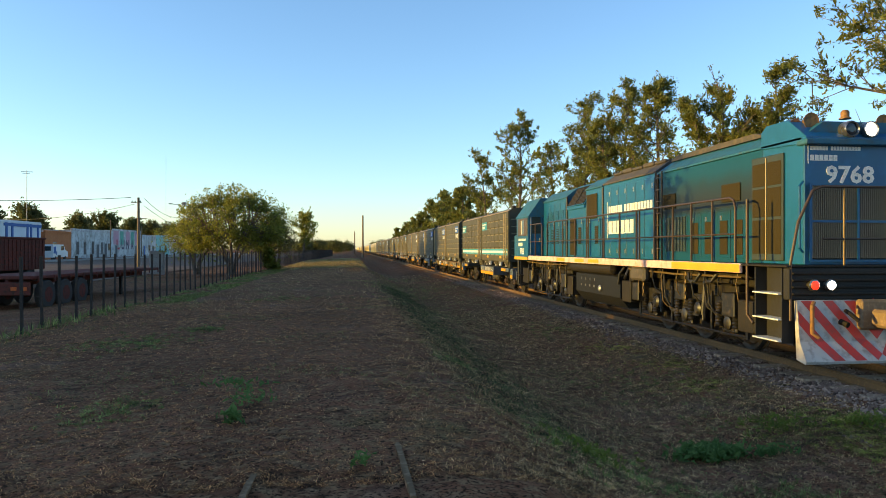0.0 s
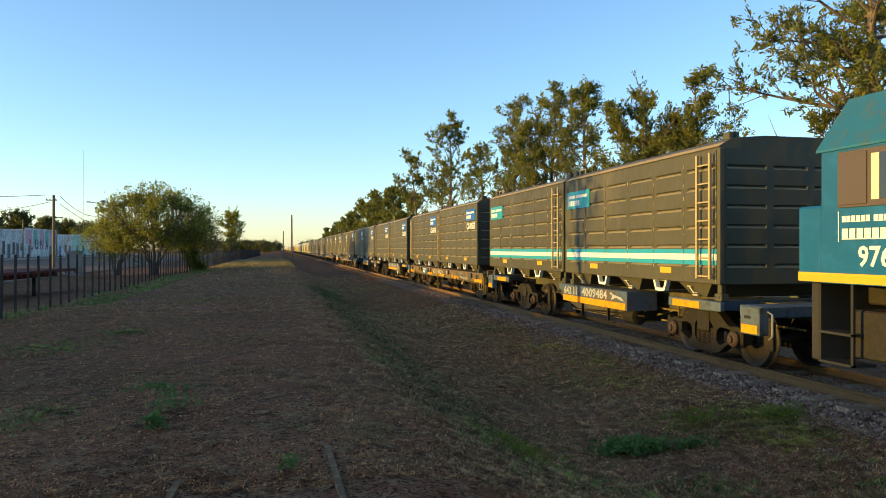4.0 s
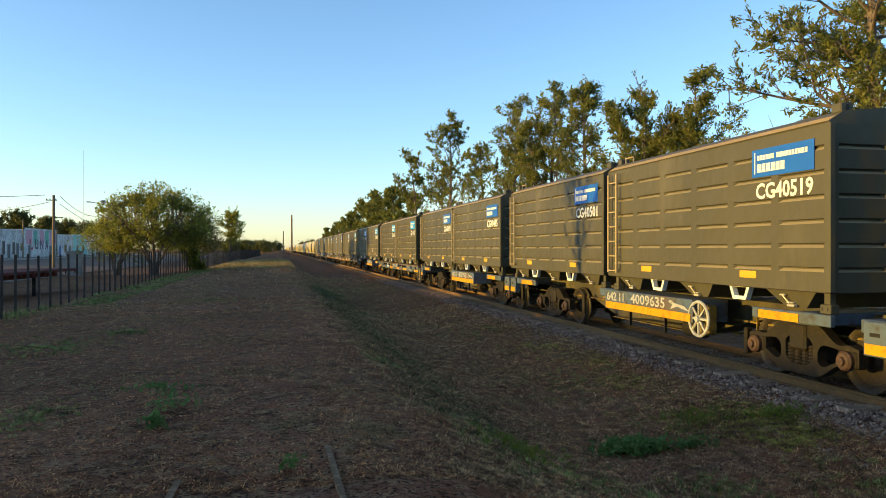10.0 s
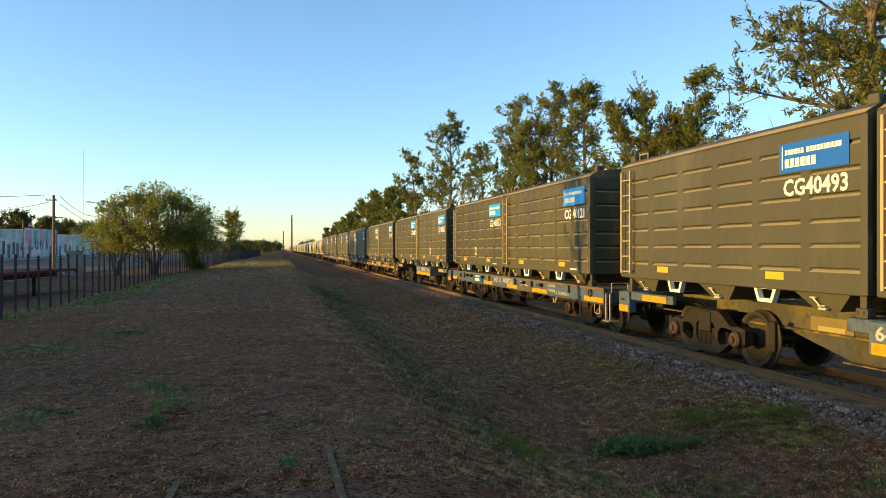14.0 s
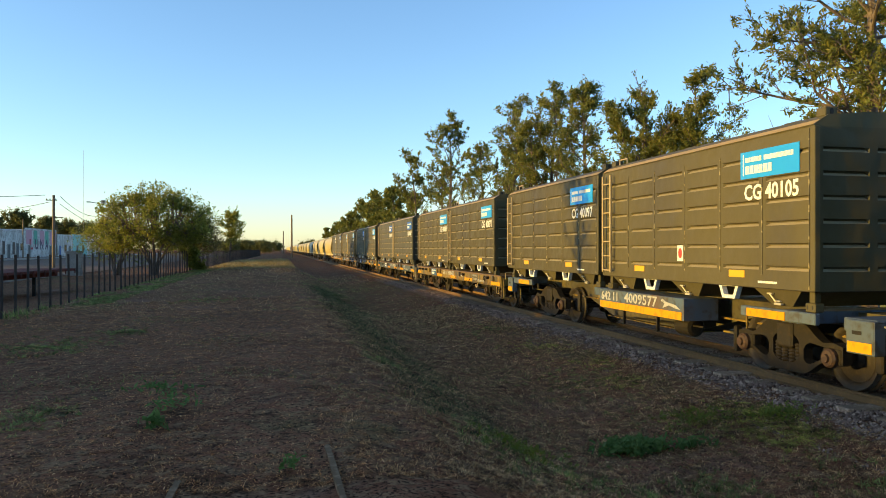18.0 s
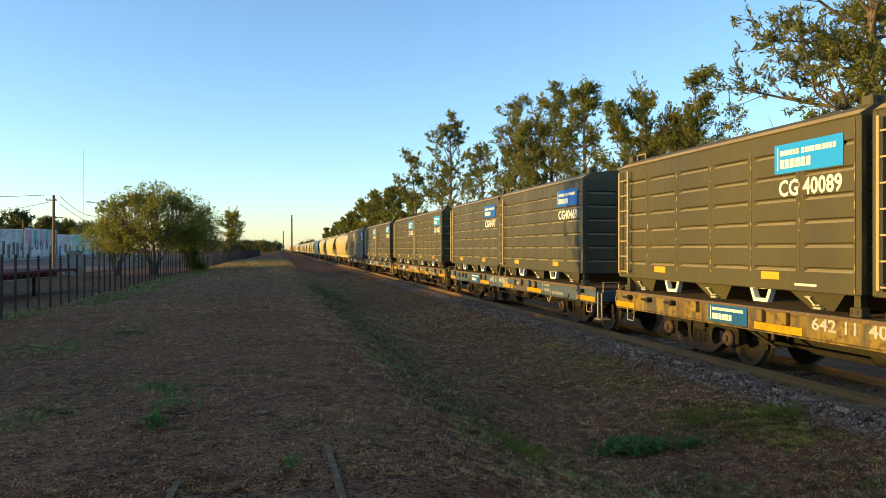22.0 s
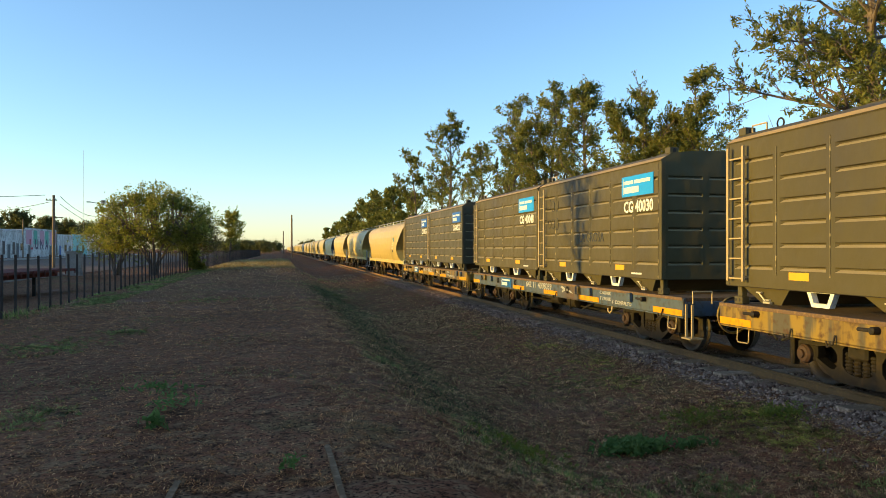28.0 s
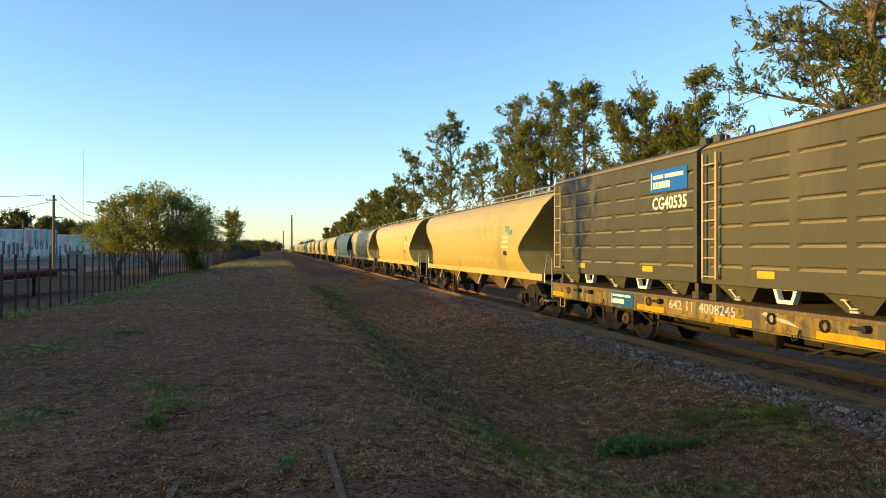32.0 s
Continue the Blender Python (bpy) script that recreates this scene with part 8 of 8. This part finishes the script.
    for k in range(4):
        part("tank_label", Shape().box(-1.226, -1.221, 9.0 + k * 0.36, 9.05 + k * 0.36, 0.95, 1.02).box(-1.226, -1.221, 9.0 + k * 0.36, 9.10 + k * 0.36, 0.78, 0.84), LABEL_GREY, w)
    part("fuel_gauge", Shape().lathe([(-0.06, 0.05), (-0.03, 0.085), (0.0, 0.085)], (-1.22, 8.55, 0.78), "x", 16), GALV, w, smooth=True)
    part("air_tank", Shape().lathe([(0, 0.05), (0.06, 0.15), (3.4, 0.15), (3.46, 0.05)], (-1.15, 7.6, 1.30), "y", 18), DARK_STEEL, w, smooth=True)
    part("piping", Shape().tube([(-1.2, 6.9, 1.38), (-1.25, 7.1, 1.2), (-1.25, 7.2, 0.95)], 0.03, 8).tube([(-1.2, 6.6, 1.38), (-1.28, 6.6, 1.2), (-1.2, 6.9, 1.1)], 0.035, 8)
         .tube([(-1.25, 3.0, 1.35), (-1.3, 3.1, 1.2), (-1.3, 3.35, 1.2), (-1.3, 3.4, 1.35)], 0.03, 8).tube([(-1.25, 2.4, 1.35), (-1.3, 2.5, 1.22), (-1.3, 2.7, 1.2)], 0.03, 8).tube([(-1.28, 11.4, 1.3), (-1.28, 11.4, 0.9), (-1.2, 11.5, 0.7)], 0.02, 8), BOGIE_DARK, w, smooth=True)
    for y0, y1, z0, z1 in ((6.5, 7.05, 0.55, 1.05), (11.0, 11.5, 0.45, 1.0), (1.25, 1.75, 0.42, 0.95), (6.35, 6.6, 1.05, 1.4), (16.4, 17.2, 0.55, 1.1)):
        part("equipment_box", Shape().box(-1.22, -0.8, y0, y1, z0, z1, 0.02), DARK_STEEL, w)
    part("exhaust_stain", Shape().box(-1.36, -1.2, 5.4, 6.2, 1.1, 1.40, 0.05), LOCO_DIRT, w)
    # ---- three-axle trucks
    for axles in ((2.5, 4.2, 5.9), (12.45, 14.1, 15.8)):
        mid, h = axles[1], (axles[2] - axles[0]) / 2
        tr = None
        for k in (-1, 1):
            s = Shape()
            x0, x1 = k * 0.78, k * 0.92
            s.prism([(-h - 0.45, 0.72), (-h - 0.3, 0.92), (h + 0.3, 0.92), (h + 0.45, 0.72), (h + 0.2, 0.64), (h - 0.35, 0.70), (0.3, 0.62), (-0.3, 0.62), (-h + 0.35, 0.70), (-h - 0.2, 0.64)], "x", x0, x1)
            for e in (-h, 0, h):
                s.box(x0 - k * 0.02, x1 + k * 0.03, e - 0.22, e + 0.22, 0.30, 0.66, 0.03)
            if tr is None:
                tr = part("truck", s, BOGIE_DARK, w, "greasy three-axle truck", at=pose(0, mid, 0))
            else:
                part("side_frame", s, BOGIE_DARK, tr)
            for e in (-h, 0, h):
                part("axle_box", Shape().lathe([(k * 0.95, 0.13), (k * 1.0, 0.13), (k * 1.02, 0.09), (k * 1.03, 0.02)], (0, e, 0.48), "x", 16), BOGIE_DARK, tr, smooth=True)
                for o in (-0.30, 0.30):
                    sp = Shape()
                    sp.lathe([(j * 0.03, 0.085 if j % 2 else 0.062) for j in range(15)], (k * 0.98, e + o, 0.40), "z", 12)
                    part("spring", sp, BOGIE_DARK, tr, smooth=True)
            for e in (-h + 0.75, h - 0.75):
                part("damper", Shape().tube([(k * 1.02, e, 1.15), (k * 1.04, e + 0.05, 0.55)], 0.05, 8).tube([(k * 1.02, e, 0.9), (k * 1.04, e + 0.05, 0.45)], 0.035, 8), BOGIE_DARK, tr, smooth=True)
                part("brake_cylinder", Shape().lathe([(k * 0.9, 0.12), (k * 1.06, 0.13), (k * 1.1, 0.08), (k * 1.1, 0.01)], (0, e + 0.25, 0.66), "x", 14), BOGIE_DARK, tr, smooth=True)
                part("sand_pipe", Shape().tube([(k * 1.1, e - 0.2, 1.3), (k * 1.08, e - 0.25, 0.8), (k * 0.9, e - 0.5, 0.3), (k * 0.6, e - 0.6, 0.12)], 0.018, 6), BOGIE_DARK, tr, smooth=True)
        part("bolster", Shape().box(-0.8, 0.8, -h, h, 0.7, 1.15, 0.03), DARK_STEEL, tr)
        # brake rigging, corner boxes, hanging pipes and chains
        for e in (-h - 0.62, -h + 0.62, 0.62, h + 0.62):
            part("brake_shoe", Shape().prism([(e - 0.06, 0.30), (e + 0.06, 0.30), (e + 0.09, 0.62), (e - 0.09, 0.62)], "x", -0.66, -0.50), BOGIE_DARK, tr)
            part("brake_lever", Shape().prism([(e - 0.035, 0.25), (e + 0.035, 0.25), (e + 0.02, 1.02), (e - 0.02, 1.02)], "x", -0.98, -0.94), BOGIE_DARK, tr)
        part("brake_rod", Shape().tube([(-0.97, -h - 0.6, 0.28), (-0.97, h + 0.6, 0.28)], 0.022, 6), BOGIE_DARK, tr, smooth=True)
        for e in (-h - 0.55, h + 0.25):
            part("sand_box", Shape().box(-1.18, -0.86, e, e + 0.42, 0.62, 1.04, 0.02), BOGIE_DARK, tr)
        part("damper_bracket", Shape().box(-1.10, -0.90, -0.2, 0.22, 0.78, 1.12, 0.02), BOGIE_DARK, tr)
        part("equaliser", Shape().prism([(-0.75, 0.60), (-0.6, 0.50), (0.6, 0.50), (0.75, 0.60), (0.6, 0.57), (-0.6, 0.57)], "x", -1.0, -0.95), BOGIE_DARK, tr)
        rnd = random.Random(int(mid * 10))
        for j in range(9):
            y = -h - 0.7 + j * (2 * h + 1.4) / 8 + rnd.uniform(-0.12, 0.12)
            d, zz = rnd.uniform(-0.25, 0.25), rnd.uniform(0.55, 0.95)
            part("pipe", Shape().tube([(-1.16, y, 1.38), (-1.20, y, 1.2), (-1.17, y + d * 0.3, zz + 0.1), (-1.10, y + d, zz), (-1.0, y + d * 1.3, zz - 0.04)], rnd.choice((0.009, 0.012, 0.016)), 6),
                 rnd.choice((BRASS, BOGIE_DARK, BOGIE_DARK)), tr, smooth=True)
        part("long_pipe", Shape().tube([(-1.22, -h - 0.9, 1.33), (-1.22, 0, 1.30), (-1.22, h + 0.7, 1.34)], 0.02, 6), BRASS, tr, smooth=True)
        for e in (-0.55, h - 0.2):
            ch = None
            for q in range(8):
                zc = 1.32 - q * 0.075
                lk = Shape().tube([(-1.24 + (0.02 * math.cos(a) if q % 2 else 0), e + (0 if q % 2 else 0.02 * math.cos(a)), zc + 0.045 * math.sin(a)) for a in np.linspace(0, 6.283, 9)], 0.008, 4, caps=False)
                if ch is None:
                    ch = part("chain", lk, BRASS, tr)
                else:
                    part("link", lk, BRASS, ch)
        for a in axles:
            wheelset(0.48, w, a)
    part("rear_pilot", Shape().box(-1.3, 1.3, 17.6, 17.75, 0.45, 1.40, 0.02), BLACK, w)
    part("rear_step", Shape().box(-1.36, -1.05, 17.0, 17.55, 0.45, 0.48).box(-1.36, -1.05, 17.0, 17.55, 0.8, 0.83).box(-1.36, -1.33, 17.0, 17.04, 0.45, 1.4), BLACK, w)
    coupler(w, 17.75, 1)
    MOVERS.append((w, 0.0, 0.0))
    return w


LABEL_GREY = material("dull_grey_label", (0.10, 0.10, 0.10), 0.6, second=(0.08, 0.08, 0.08), bump=0.02)
DULL_FIN = material("dull_grey_teal_fin", (0.085, 0.10, 0.085), 0.5, second=(0.06, 0.075, 0.07), bump=0.03)
SLAT = material("tan_grille_slat", (0.26, 0.18, 0.10), 0.6, second=(0.2, 0.14, 0.08), bump=0.05)
PLOUGH_WHITE = material("dirty_white_plough", (0.52, 0.49, 0.46), 0.6, second=(0.36, 0.33, 0.30), fine=(0.24, 0.21, 0.19), large=2, small=8, bump=0.1, grime=(0.10, 0.08, 0.065), grime_amount=0.55)
ORANGE_RUST = material("rusty_orange_paint", (0.30, 0.13, 0.025), 0.6, second=(0.20, 0.095, 0.03), fine=(0.12, 0.065, 0.03), bump=0.15)
RUST_COUPLER = material("rust_brown_casting", (0.20, 0.13, 0.065), 0.7, second=(0.15, 0.10, 0.06), fine=(0.26, 0.17, 0.09), bump=0.3)
BOGIE_DARK = material("greasy_truck_steel", (0.012, 0.011, 0.010), 0.45, second=(0.008, 0.008, 0.008), fine=(0.050, 0.036, 0.020), bump=0.3, large=3, small=12, spec=0.5)
BRASS = material("lit_brass_pipe", (0.20, 0.125, 0.045), 0.5, second=(0.12, 0.08, 0.035), bump=0.05, metal=0.3)
BROWN_FRAME = material("brown_window_frame", (0.085, 0.06, 0.045), 0.5, second=(0.07, 0.05, 0.04), bump=0.05)
TANK = material("dark_grey_tank_paint", (0.008, 0.009, 0.010), 0.55, second=(0.012, 0.012, 0.012), fine=(0.022, 0.018, 0.014), bump=0.1, large=1.5, spec=0.2)

locomotive()

# containers: place of the head end along the train, number, older kind
FLATS = [("s", 19.78, "4009484", [("", 19.78), ("", 25.99)], False), ("f", 33.57, "4008219", [("40550", 33.57), ("40543", 39.84)], False),
         ("s", 47.33, "4009635", [("40519", 47.33), ("40501", 53.64)], True), ("s", 60.77, "4009031", [("40485", 60.77), ("40493", 66.98)], False),
         ("g", 74.53, "4008926", [("40121", 74.53), ("40113", 80.68)], False), ("s", 88.24, "4009577", [("40105", 88.24), ("40097", 94.54)], False),
         ("f", 102.06, "4008402", [("40071", 102.06), ("40089", 108.30)], False), ("g", 116.15, "4008827", [("40469", 116.15), ("40477", 122.44)], False),
         ("f", 130.33, "4008316", [("40063", 130.33), ("40055", 136.51)], False), ("g", 144.47, "4008059", [("40030", 144.47), ("40048", 150.70)], False),
         ("f", 158.58, "4008245", [("40527", 158.58), ("40535", 164.79)], False)]
for i, (kind, place, number, boxes, wheel_) in enumerate(FLATS):
    if kind == "s":
        spine_wagon(place, number, wheel_, i)
    else:
        flat_wagon(place, number, kind == "g", i)
    for num, f_ in boxes:
        place_container(f_, num, num.startswith("400") or num.startswith("401"), num == "")
hop = hopper_wagon(171.45, False, True)
hop_far = None
for i in range(1, 30):
    place = 171.45 + 17.2 * i
    blue_ = i in (3, 9, 17, 18)
    if i < 4:
        if blue_:
            hopper_wagon(place, True, True)
        else:
            MOVERS.append((copy_thing(hop, Matrix()), place, 0.0))
    elif blue_:
        hopper_wagon(place, True, False)
    elif hop_far is None:
        hop_far = hopper_wagon(place, False, False)
    else:
        MOVERS.append((copy_thing(hop_far, Matrix()), place, 0.0))


def motions():
    """The train runs along the track, and its wheels turn."""
    turns = [(k / 10, travelled(k / 10)) for k in range(0, 321)]
    for ob, place, height in MOVERS:
        walk(ob, [(t, pose(TRACK, place - x, height)) for t, x in TRAVEL])
        for o in ob.children:
            if o.name.startswith("wheelset"):
                y, r = o.matrix_basis.translation.y, o.matrix_basis.translation.z
                walk(o, [(t, pose(0, y, r, math.degrees(x / r) % 360.0)) for t, x in turns])


motions()
